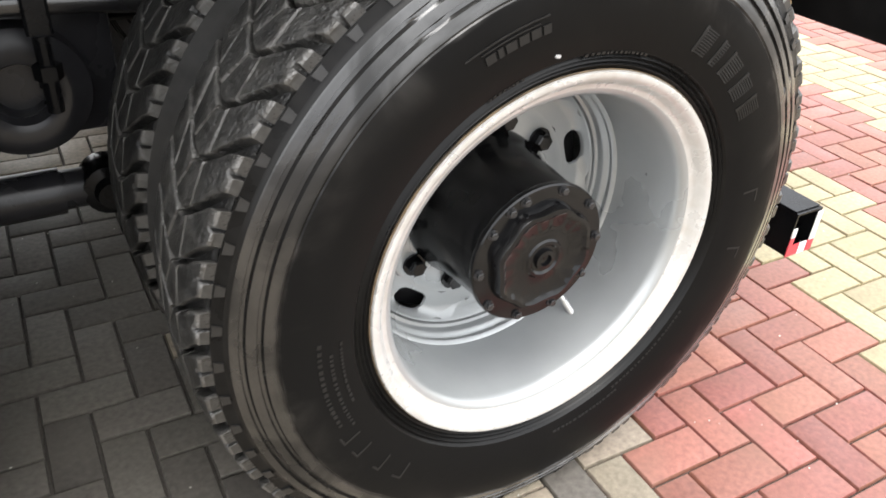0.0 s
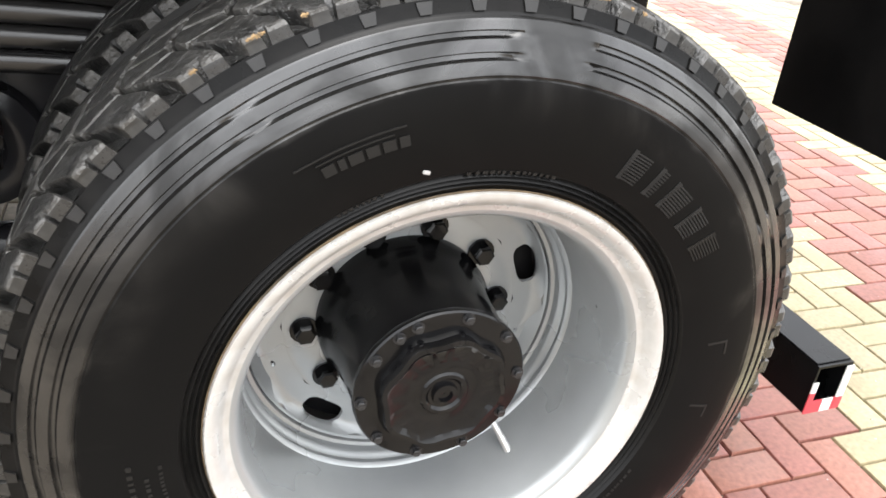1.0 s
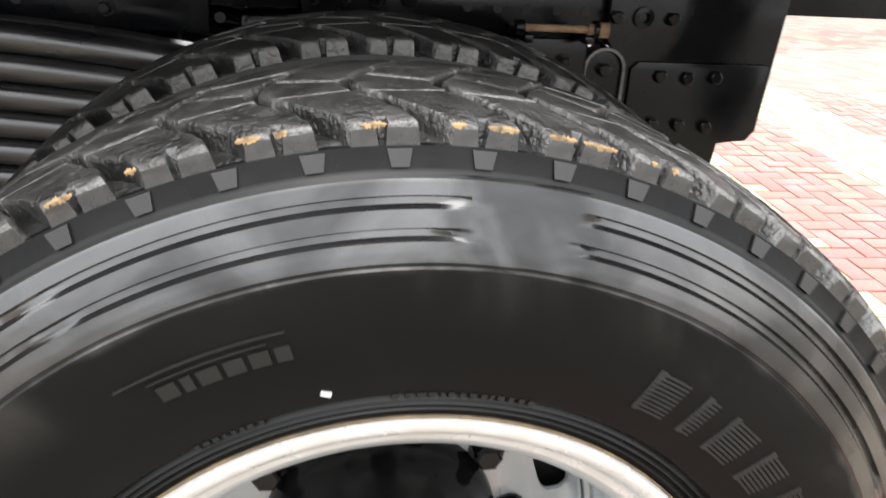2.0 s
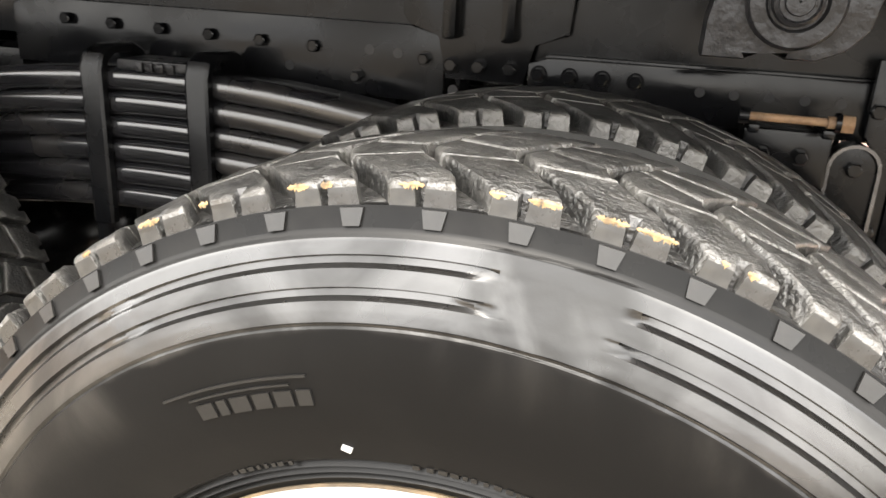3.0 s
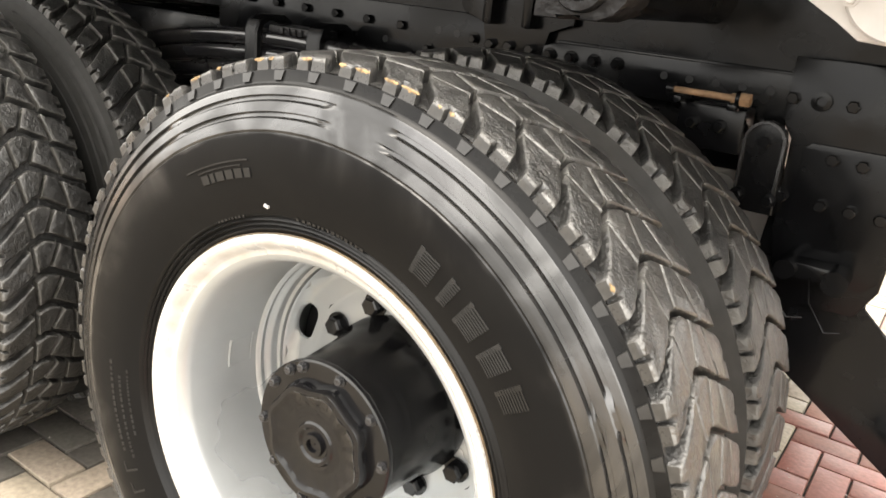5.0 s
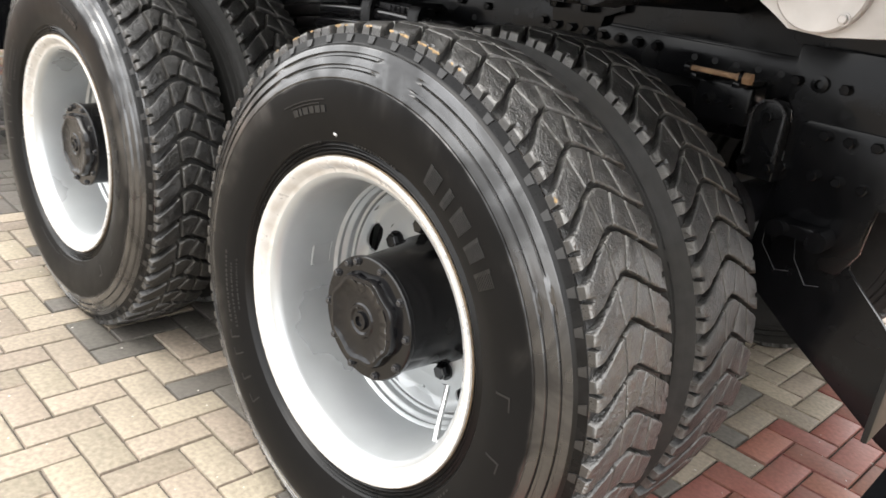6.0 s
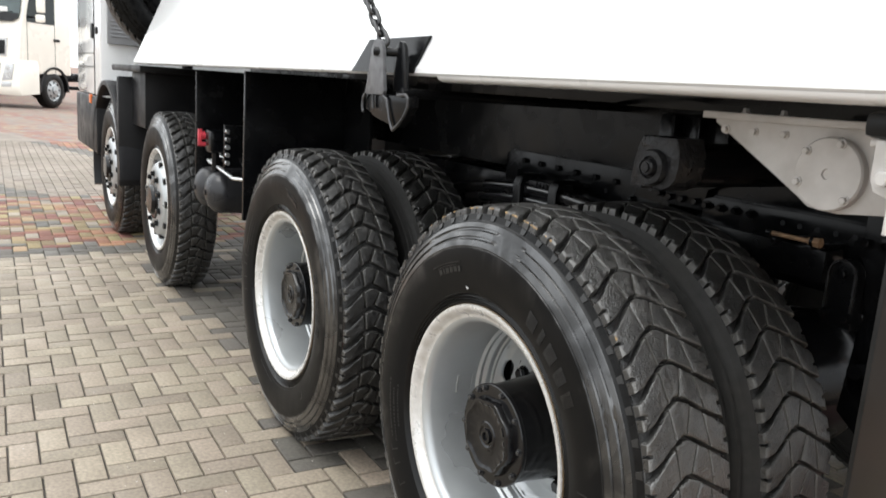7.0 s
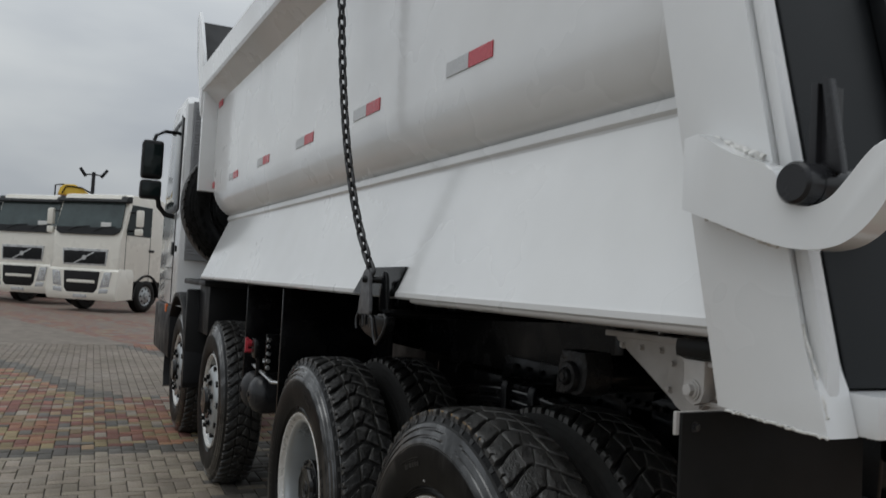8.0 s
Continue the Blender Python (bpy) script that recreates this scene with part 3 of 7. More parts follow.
def hex_bolt_mesh(name, r, h, mat, washer=True):
    """A hexagon head with a washer; its axis is +z, it sits at z = 0."""
    bm = bmesh.new()
    z = 0.0
    if washer:
        rod(bm, (0, 0, 0), (0, 0, 0.2 * h), r * 1.35, n=16)
        z = 0.2 * h
    rod(bm, (0, 0, z), (0, 0, h * 0.9), r, n=6)
    rod(bm, (0, 0, h * 0.9), (0, 0, h), r * 0.99, r * 0.8, n=6)
    return mesh_of(name, bm, mat)


OUT = Matrix.Rotation(radians(90), 4, "X")      # turns +z to -y: a bolt that looks out of the truck's side

# ---- the truck ----
WHEEL_Z = 0.497
FLOOR_Z = -0.045     # the truck is laid out about its rear axle; the paving lies this far under its zero
AXLES = {"rear": 0.0, "third": -1.36, "second": -3.80, "first": -5.62}
MID_Y = 1.25
truck = thing("dump_truck", (-2.5, MID_Y, 0), "white four-axle dump truck with black chassis on block paving", "truck")

TREAD_R, LUGS, TABS = 0.563, 49, 57


def flat_foot(bm, floor=FLOOR_Z + 0.004):
    for v in bm.verts:
        if v.co.z < floor:
            v.co.z = floor + 0.02 * (v.co.z - floor)


def tyre_skin(bm, x, y, side=1, n=144):
    """Sidewalls, shoulder ribs and tread base of one tyre; side 1: outer face towards -y."""
    rows = [(0.300, 0.045), (0.318, 0.030), (0.331, 0.021), (0.334, 0.024), (0.337, 0.019), (0.341, 0.022), (0.344, 0.016), (0.348, 0.019), (0.352, 0.013),
            (0.375, 0.006), (0.390, 0.0030), (0.405, 0.0012), (0.420, 0.0003), (0.435, 0.0000), (0.446, 0.0006), (0.456, 0.0017), (0.4612, 0.0025), (0.4628, 0.0044), (0.4646, 0.0042), (0.4660, 0.0033),
            (0.4735, 0.0055), (0.4800, 0.0078), (0.4822, 0.0132), (0.4865, 0.0150), (0.4890, 0.0112), (0.4950, 0.0134), (0.5010, 0.0158), (0.5032, 0.0212), (0.5075, 0.0230), (0.5100, 0.0192), (0.5205, 0.0238),
            (0.5235, 0.0272), (0.526, 0.0290), (0.5405, 0.0345), (0.5415, 0.0380), (0.5385, 0.0405), (0.5410, 0.0445), (0.5425, 0.056)]
    mats = [0] * 8 + [1] * 22 + [0] * 2 + [3, 1, 0] + [2] * 2
    tread = [(0.5450, 0.09), (0.5455, 0.143), (0.5450, 0.196)]
    full = rows + tread + [(r, 0.286 - d) for r, d in rows[::-1]]
    mat = mats + [2] * 4 + mats[::-1]
    if n > 200:
        fine, fine_mat = [full[0]], []
        for (a, b), k in zip(zip(full, full[1:]), mat):
            cuts = 4 if 0.455 < a[0] < 0.521 and a[1] < 0.05 else 1
            for c in range(1, cuts + 1):
                fine.append((a[0] + (b[0] - a[0]) * c / cuts, a[1] + (b[1] - a[1]) * c / cuts))
                fine_mat.append(k)
        full, mat = fine, fine_mat
    if side < 0:
        full = [(r, -d) for r, d in full]
    lathe(bm, full, (x, y, WHEEL_Z), n=n, mats=mat)
    relief(bm, x, y, side)


def relief(bm, x, y, side):
    """Scuffs that flatten the shoulder ribs over one stretch, as on a worn, patched tyre."""
    for v in bm.verts:
        dx, dz = v.co.x - x, v.co.z - WHEEL_Z
        r, a = math.hypot(dx, dz), math.degrees(math.atan2(dx, dz))
        d = side * (v.co.y - y)
        if 0.462 < r < 0.522 and d < 0.05:
            flat = 0.0035 + 0.0208 * ((r - 0.4665) / 0.055) ** 1.12 if r > 0.4665 else d
            wob = 2.2 * noise.noise(Vector((r * 70, a * 0.3, 3.0 + side))) + 1.2 * noise.noise(Vector((r * 210, a * 0.9, 5.0)))
            k = max(0.0, min(1.0, (6.6 - abs(a - 8.5 + wob)) / 1.6))
            k = max(k, 0.6 * max(0.0, min(1.0, (2.6 - abs(a + 31 + wob)) / 1.2)))
            k = max(k, 0.8 * max(0.0, min(1.0, (2.4 - abs(a - 62 + wob)) / 1.2)))
            p = Vector((v.co.x, v.co.z, 0.3))
            rough = (0.0011 * noise.noise(p * 38) + 0.0005 * noise.noise(p * 110)) * k
            v.co.y = y + side * (d + (flat - d) * k + rough)


def moulded_tab():
    """A small raised tab on the shoulder ledge, at the top of a wheel about the origin."""
    bm = bmesh.new()
    vs = []
    for r, d, w in ((0.5275, 0.0270, 0.0062), (0.5394, 0.0318, 0.0086)):
        for sx in (-1, 1):
            for dd in (0.0, 0.008):
                a = sx * w / 0.53
                vs.append(bm.verts.new((r * math.sin(a), d + dd, r * math.cos(a))))
    for q in ((0, 2, 6, 4), (0, 4, 5, 1), (2, 3, 7, 6), (4, 6, 7, 5), (0, 1, 3, 2)):
        bm.faces.new([vs[i] for i in q])
    return mesh_of("moulded_tab", bm, "tab")


TAB = moulded_tab()

# One pitch of the tread: a bent groove crosses it, and three slits part the rubber between two grooves.
PITCH = 2 * math.pi * TREAD_R / LUGS
GROOVE = ((0.034, 0.005), (0.045, 0.0), (0.056, -0.006), (0.070, -0.018), (0.085, -0.031), (0.100, -0.042), (0.118, -0.053), (0.132, -0.057), (0.146, -0.052),
          (0.165, -0.041), (0.190, -0.027), (0.215, -0.013), (0.235, -0.003), (0.252, 0.006))
WIDTH = ((0.034, 0.0125), (0.046, 0.0100), (0.060, 0.0074), (0.078, 0.0058), (0.100, 0.0048), (0.132, 0.0041), (0.165, 0.0038), (0.200, 0.0042), (0.232, 0.0054), (0.252, 0.0080))
BANDS = ((0.0365, 0.1018), (0.1050, 0.1446), (0.1484, 0.1890), (0.1922, 0.2495))
SLANT = (0.0, -0.002, 0.0105, -0.003, 0.0)      # how far each slit runs askew


def along(table, d):
    for (a, va), (b, vb) in zip(table, table[1:]):
        if d <= b:
            return va + (vb - va) * (d - a) / (b - a)
    return table[-1][1]


def tread_block(bm, band, seed, base=0.0, fresh=0.0):
    """One worn rubber block about the wheel's axis, its edges rounded and a little ragged."""
    d0, d1 = BANDS[band]
    d0, d1 = d0 + (0.6 * fresh if band else 0.0), d1 - (0.6 * fresh if band < len(BANDS) - 1 else 0.0)
    rnd = random.Random(seed * 7 + band)
    steps = (8, 4, 4, 5)[band]
    first, last = band == 0, band == len(BANDS) - 1
    outline = []
    for way in (1, -1):
        lo, hi = d0 + way * SLANT[band], d1 + way * SLANT[band + 1]
        run = [(lo + (hi - lo) * k / steps, way, rnd.uniform(-0.0009, 0.0009), -1 if k == 0 else 1 if k == steps else 0) for k in range(steps + 1)]
        outline += run[::way]
    slot_a, slot_w, slot_d = PITCH * 0.47, 0.0030, 0.011
    rings = []
    for r, e, flare in ((0.5405, -0.0018, 0.002), (0.5545, 0.0, 0.0), (0.5594, 0.0004, -0.0004), (0.5620, 0.0011, -0.0014), (TREAD_R + 0.0004, 0.0025, -0.0038), (TREAD_R + 0.0008, 0.0062, -0.0085)):
        inner = min(flare, 0.0) * 0.22
        ring = []
        for d, way, ragged, end in outline:
            dd = d
            if end < 0:
                dd = d - (flare if first else inner)
            elif end > 0:
                dd = d + (flare if last else inner)
            w = along(WIDTH, d) + fresh + e + ragged
            ring.append((along(GROOVE, d) + (w if way > 0 else PITCH - w), dd))
        grow = slot_w + max(e, -0.0012)
        if first:
            do, s0 = d0 - flare, along(GROOVE, d0) + slot_a
            ring += [(s0 + grow * 1.2, do), (s0 + grow * 0.8, d0 + slot_d + e), (s0 - grow * 0.8, d0 + slot_d + e), (s0 - grow * 1.2, do)]
        elif last:
            do, k, s0 = d1 + flare, steps + 1, along(GROOVE, d1) + slot_a
            ring[k:k] = [(s0 - grow * 1.2, do), (s0 - grow * 0.8, d1 - slot_d - e), (s0 + grow * 0.8, d1 - slot_d - e), (s0 + grow * 1.2, do)]
        vs = []
        for s, d in ring:
            crown = 0.007 * (abs(d - 0.143) / 0.107) ** 2.5
            a = base + s / TREAD_R
            rr = r - (crown if r > 0.55 else 0.004) + (rnd.uniform(-0.0008, 0.0008) if r > 0.55 else 0)
            vs.append(bm.verts.new((rr * math.sin(a), d, rr * math.cos(a))))
        rings.append(vs)
    n = len(rings[0])
    for r0, r1 in zip(rings, rings[1:]):
        for i in range(n):
            f = bm.faces.new((r0[i], r0[(i + 1) % n], r1[(i + 1) % n], r1[i]))
            mid_d = sum(v.co.y for v in f.verts) / 4
            if (r1 is rings[1] or r1 is rings[2]) and (mid_d < 0.0372 or mid_d > 0.2488):
                f.material_index = 1
    bm.faces.new(rings[-1])


BLOCKS = {}
for fresh, seed in [(f, k) for f in (0.0, 0.0040) for k in range(4)]:
    kinds = []
    for band in range(len(BANDS)):
        bm = bmesh.new()
        tread_block(bm, band, seed, 0.0, fresh)
        kinds.append(mesh_of("tread_block", bm, ["tread_third" if fresh else "tread", "lug"], 50))
    BLOCKS[fresh, seed] = kinds


def make_tyre(name, x, y, side=1, single=False, label="", turn=0.0, parent=None):
    """A tyre whose blocks are parts of their own (single) or joined with it."""
    fresh = 0.0 if x == 0 else 0.0040
    bm = bmesh.new()
    tyre_skin(bm, x, y, side, 480 if single and x == 0 else 144)
    flat_foot(bm)
    spot = next(k for k, v in AXLES.items() if v == x)
    skin = ["dusty", "dusty", "tread_inner", "dusty"] if name in ("inner_tyre", "far_side_tyre") else ["sidewall", "side_" + spot, "tread_inner", "ledge"]
    tyre = part(name, bm, skin, parent or truck, label, 30)
    if not single:
        bm2 = bmesh.new()
        for i in range(LUGS):
            for band in range(len(BANDS)):
                tread_block(bm2, band, i % 4, 2 * math.pi * i / LUGS + turn, fresh)
        for v in bm2.verts:
            v.co = Vector((x + v.co.x, y + side * v.co.y, WHEEL_Z + v.co.z))
        flat_foot(bm2)
        rubber = ["tread_inner", "tread_inner"] if skin[0] == "dusty" else ["tread_third" if fresh else "tread", "lug"]
        tagged(place("tread_rubber", mesh_of("tread_rubber", bm2, rubber, 50), tyre), kind="stuff")
    if single:
        for i in range(LUGS):
            a = 2 * math.pi * i / LUGS + turn
            for k, me in enumerate(BLOCKS[fresh, (i * 5 + i // 4) % 4]):
                mid = a + (along(GROOVE, sum(BANDS[k]) / 2) + 0.5 * PITCH) / TREAD_R
                if math.cos(mid) * TREAD_R < FLOOR_Z - WHEEL_Z + 0.008:
                    continue
                place("tread_block", me, tyre, Matrix.Translation((x, y, WHEEL_Z)) @ Matrix.Rotation(a, 4, "Y"))
        for i in range(TABS):
            a = radians(4.55) + 2 * math.pi * i / TABS
            if math.cos(a) * 0.536 > FLOOR_Z - WHEEL_Z + 0.01:
                place("moulded_tab", TAB, tyre, Matrix.Translation((x, y, WHEEL_Z)) @ Matrix.Rotation(a, 4, "Y"))
    return tyre


NUT = hex_bolt_mesh("wheel_nut", 0.0165, 0.022, "hub")
SMALL_BOLT = hex_bolt_mesh("bolt", 0.0068, 0.0080, "hub_bolt")
FRAME_BOLT = hex_bolt_mesh("bolt", 0.0115, 0.014, "black", washer=False)
FRAME_NUT = hex_bolt_mesh("nut", 0.0100, 0.018, "black")


def rear_rim(x, y, side=1, detail=True):
    """A deep dish rim with a pierced disc near its inner end."""
    bm = bmesh.new()
    rows = [(0.300, 0.060), (0.314, 0.045), (0.3225, 0.028), (0.324, 0.021), (0.322, 0.016), (0.316, 0.0155), (0.310, 0.019), (0.304, 0.026), (0.300, 0.033), (0.297, 0.036),
            (0.291, 0.037), (0.284, 0.040), (0.279, 0.047), (0.276, 0.060), (0.272, 0.105), (0.268, 0.160), (0.267, 0.192),
            (0.2635, 0.195), (0.2610, 0.199), (0.2625, 0.205), (0.2640, 0.209), (0.2610, 0.214), (0.2565, 0.217), (0.2550, 0.222), (0.2565, 0.229), (0.2555, 0.233),
            (0.2500, 0.235), (0.2480, 0.239), (0.2485, 0.245), (0.2450, 0.248), (0.240, 0.249)]
    mats = [1] * 10 + [0] * (len(rows) - 11)
    lathe(bm, [(r, side * d) for r, d in rows], (x, y, WHEEL_Z), n=128, mats=mats)
    rim = part("wheel_rim", bm, ["rim", "lip"], truck, "silver painted steel rim with scuffed lip", 40)
    # disc in ten sectors, every other one with an oval hole
    bm = bmesh.new()
    hole_r, r_out = 0.2165, 0.2430
    def ring_pt(r, a, d):
        return (x + r * math.sin(a), y + side * d, WHEEL_Z + r * math.cos(a))
    half = math.pi / 10 * hole_r
    def depth(r):
        return 0.257 - 0.016 * max(0.0, (r - 0.228) / 0.015) ** 1.6
    count = 48
    for h in range(10):
        base = 2 * math.pi * h / 10
        loops = []
        for size in (0, 1, 2, 3):
            loop = []
            for k in range(count):
                a = 2 * math.pi * (k + 0.5) / count
                c, q = math.cos(a), math.sin(a)
                e = (abs(c) ** 3 + abs(q) ** 3) ** (-1 / 3)
                ho, hr = (0.0345 * c * e, 0.0180 * q * e) if h % 2 == 0 else (0.002 * c, 0.002 * q)
                edge = min(half / max(abs(c), 1e-6), (r_out - hole_r) / max(abs(q), 1e-6))
                bo, br = edge * c, edge * q
                m = (0.0, 0.06, 0.5, 1.0)[size]
                off, rr = ho + (bo - ho) * m, hole_r + hr + (br - hr) * m
                lip = 0.004 if size == 0 else 0.0
                loop.append(bm.verts.new(ring_pt(rr, base + off / hole_r, depth(rr) + lip)))
            loops.append(loop)
        for r0, r1 in zip(loops, loops[1:]):
            for k in range(count):
                bm.faces.new((r0[k], r0[(k + 1) % count], r1[(k + 1) % count], r1[k]))
    lathe(bm, [(r, side * d) for r, d in ((0.2460, 0.238), (0.2425, depth(0.2425)))], (x, y, WHEEL_Z), n=120)
    lathe(bm, [(r, side * d) for r, d in ((0.1910, 0.2574), (0.183, 0.2585), (0.176, 0.2565), (0.150, 0.256), (0.10, 0.256))], (x, y, WHEEL_Z), n=120)
    place("disc", mesh_of("disc", bm, "rim", 40), rim)
    # stamped patch in the barrel, rusty line round the lip, black drum behind the disc
    bm = bmesh.new()
    lathe(bm, [(r, side * d) for r, d in ((0.3245, 0.0245), (0.3254, 0.0215), (0.3238, 0.0195))], (x, y, WHEEL_Z), n=128)
    place("rust_line", mesh_of("rust_line", bm, "grime"), rim, None, "thin rusty line along the lip")
    bm = bmesh.new()
    for d0, d1, a0, a1 in ((0.130, 0.134, -79, -90), (0.134, 0.178, -79, -79.6), (0.134, 0.178, -89.4, -90), (0.178, 0.181, -79, -90)):
        rows = []
        for k in range(5):
            a = radians(a0 + (a1 - a0) * k / 4)
            rows.append([bm.verts.new((x + r * math.sin(a), y + side * d, WHEEL_Z + r * math.cos(a))) for r, d in ((0.272, d0), (0.2665, d0 + 0.001), (0.2665, d1 - 0.001), (0.269, d1))])
        for q0, q1 in zip(rows, rows[1:]):
            for m in range(3):
                bm.faces.new((q0[m], q0[m + 1], q1[m + 1], q1[m]))
    place("stamped_patch", mesh_of("stamped_patch", bm, "rim"), rim)
    bm = bmesh.new()
    lathe(bm, [(r, side * d) for r, d in ((0.06, 0.285), (0.20, 0.285), (0.242, 0.29), (0.248, 0.30), (0.248, 0.52))], (x, y, WHEEL_Z), n=64)
    part("brake_drum", bm, "dark", truck, "black brake drum behind the rim")
    if detail:
        for i in range(10):
            a = radians(15 + 36 * i)
            place("wheel_nut", NUT, rim, Matrix.Translation(ring_pt(0.158, a, 0.256)) @ (OUT if side > 0 else OUT.inverted()))
    return rim


def rear_hub(x, y, side=1, detail=True):
    """The black hub reduction drum with its bolted, faceted cover."""
    bm = bmesh.new()
    rows = [(0.140, 0.262), (0.139, 0.235), (0.134, 0.225), (0.130, 0.21), (0.124, 0.14), (0.121, 0.090), (0.1205, 0.081), (0.1250, 0.079), (0.1262, 0.076), (0.1260, 0.069), (0.1235, 0.0665), (0.10, 0.066), (0.02, 0.066)]
    lathe(bm, [(r, side * d) for r, d in rows], (x, y, WHEEL_Z), n=96)
    hub = part("axle_hub", bm, "hub", truck, "glossy black painted hub drum", 30)
    bm = bmesh.new()
    def shape(r, d, a):
        if r < 0.06:
            return r
        return r * (0.955 + 0.030 * math.cos(8 * (a + 0.14 + math.pi / 8)))
    rows = [(0.100, 0.068), (0.0985, 0.056), (0.094, 0.0475), (0.087, 0.0465), (0.079, 0.0515), (0.05, 0.054), (0.036, 0.053), (0.033, 0.050), (0.028, 0.0495), (0.024, 0.053), (0.019, 0.053), (0.0175, 0.047), (0.0105, 0.0465), (0.009, 0.052), (0.001, 0.053)]
    lathe(bm, [(r, side * d) for r, d in rows], (x, y, WHEEL_Z), n=96, shape=shape)
    place("cover", mesh_of("cover", bm, "hub", 28), hub, None, "eight-sided black cover plate with centre plug")
    if detail:
        for angle in [15 + 36 * i for i in range(10)] + [-35]:
            a = radians(angle)
            place("bolt", SMALL_BOLT, hub, Matrix.Translation((x + 0.1155 * math.sin(a), y + side * 0.0662, WHEEL_Z + 0.1155 * math.cos(a))) @ (OUT if side > 0 else OUT.inverted()))
    return hub


def dual(x, near=True):
    """The pair of wheels at each end of a rear axle."""
    o = make_tyre("outer_tyre", x, 0.0, 1, near, "black truck tyre with chevron lug tread", radians(0.5) if x == 0 else 0.09)
    i = make_tyre("inner_tyre", x, 0.325, 1, False, "dusty inner tyre of a dual pair", 0.07)
    rear_rim(x, 0.0)
    rear_hub(x, 0.0)
    bm = bmesh.new()
    lathe(bm, [(0.31, 0.37), (0.318, 0.35), (0.29, 0.36), (0.27, 0.40), (0.27, 0.55), (0.31, 0.60)], (x, 0.0, WHEEL_Z), n=64)
    part("inner_rim", bm, "rim", truck, "silver painted inner rim")
    for far_y in (2 * MID_Y, 2 * MID_Y - 0.325):
        make_tyre("far_side_tyre", x, far_y, -1, False, "black truck tyre on the far side")
    bm = bmesh.new()
    lathe(bm, [(0.32, -0.03), (0.29, -0.04), (0.27, -0.10), (0.26, -0.24), (0.10, -0.25), (0.001, -0.25)], (x, 2 * MID_Y, WHEEL_Z), n=48)
    part("far_side_rim", bm, "rim", truck, "silver painted rim on the far side")
    bm = bmesh.new()
    rod(bm, (x, 0.30, WHEEL_Z), (x, 2.2, WHEEL_Z), 0.075, n=24)
    lathe(bm, [(0.08, -0.28), (0.13, -0.22), (0.20, -0.14), (0.22, 0.0), (0.20, 0.14), (0.13, 0.22), (0.08, 0.28)], (x, MID_Y, WHEEL_Z), n=32)
    box(bm, (x - 0.06, 0.66, WHEEL_Z + 0.04), (x + 0.06, 0.80, 0.80), 0.01)
    lathe(bm, [(0.19, 0.0), (0.21, 0.01), (0.21, 0.16), (0.19, 0.17)], (x, 0.62, WHEEL_Z), n=40)
    part("drive_axle", bm, "black", truck, "black painted drive axle housing")


for axle_x in (AXLES["rear"], AXLES["third"]):
    dual(axle_x)


def front_wheel(x):
    """A single steered wheel: convex disc rim with hand holes, nuts and hub."""
    make_tyre("front_tyre", x, 0.03, 1, False, "black truck tyre with ribbed shoulders")
    y = 0.03
    bm = bmesh.new()
    rows = [(0.316, 0.045), (0.3265, 0.028), (0.328, 0.018), (0.322, 0.014), (0.310, 0.018), (0.300, 0.034), (0.290, 0.060), (0.282, 0.075), (0.272, 0.078), (0.262, 0.070),
            (0.250, 0.045), (0.235, 0.022), (0.220, 0.010), (0.195, 0.004), (0.140, 0.000), (0.10, 0.000)]
    lathe(bm, rows, (x, y, WHEEL_Z), n=80, mats=[1] * 5 + [0] * 10)
    rim = part("wheel_rim", bm, ["rim", "lip"], truck, "polished silver front rim", 40)
    for i in range(10):
        a = 2 * math.pi * i / 10
        place("wheel_nut", NUT, rim, Matrix.Translation((x + 0.1675 * math.sin(a), y + 0.001, WHEEL_Z + 0.1675 * math.cos(a))) @ OUT)
        a += math.pi / 10
        hb = bmesh.new()
        rod(hb, (x + 0.236 * math.sin(a), y + 0.016, WHEEL_Z + 0.236 * math.cos(a)), (x + 0.236 * math.sin(a), y + 0.045, WHEEL_Z + 0.236 * math.cos(a)), 0.021, n=16)
        place("hand_hole", mesh_of("hand_hole", hb, "dark"), rim)
    bm = bmesh.new()
    lathe(bm, [(0.125, 0.0), (0.122, -0.008), (0.098, -0.012), (0.092, -0.026), (0.085, -0.032), (0.04, -0.034), (0.001, -0.034)], (x, y, WHEEL_Z), n=40)
    part("axle_hub", bm, "hub", truck, "black front hub cap")
    make_tyre("far_side_tyre", x, 2 * MID_Y - 0.03, -1, False, "black truck tyre on the far side")
    bm = bmesh.new()
    rod(bm, (x, 0.25, WHEEL_Z), (x, 2.25, WHEEL_Z), 0.06, n=16)
    part("steer_axle", bm, "black", truck)


for axle_x in (AXLES["second"], AXLES["first"]):
    front_wheel(axle_x)


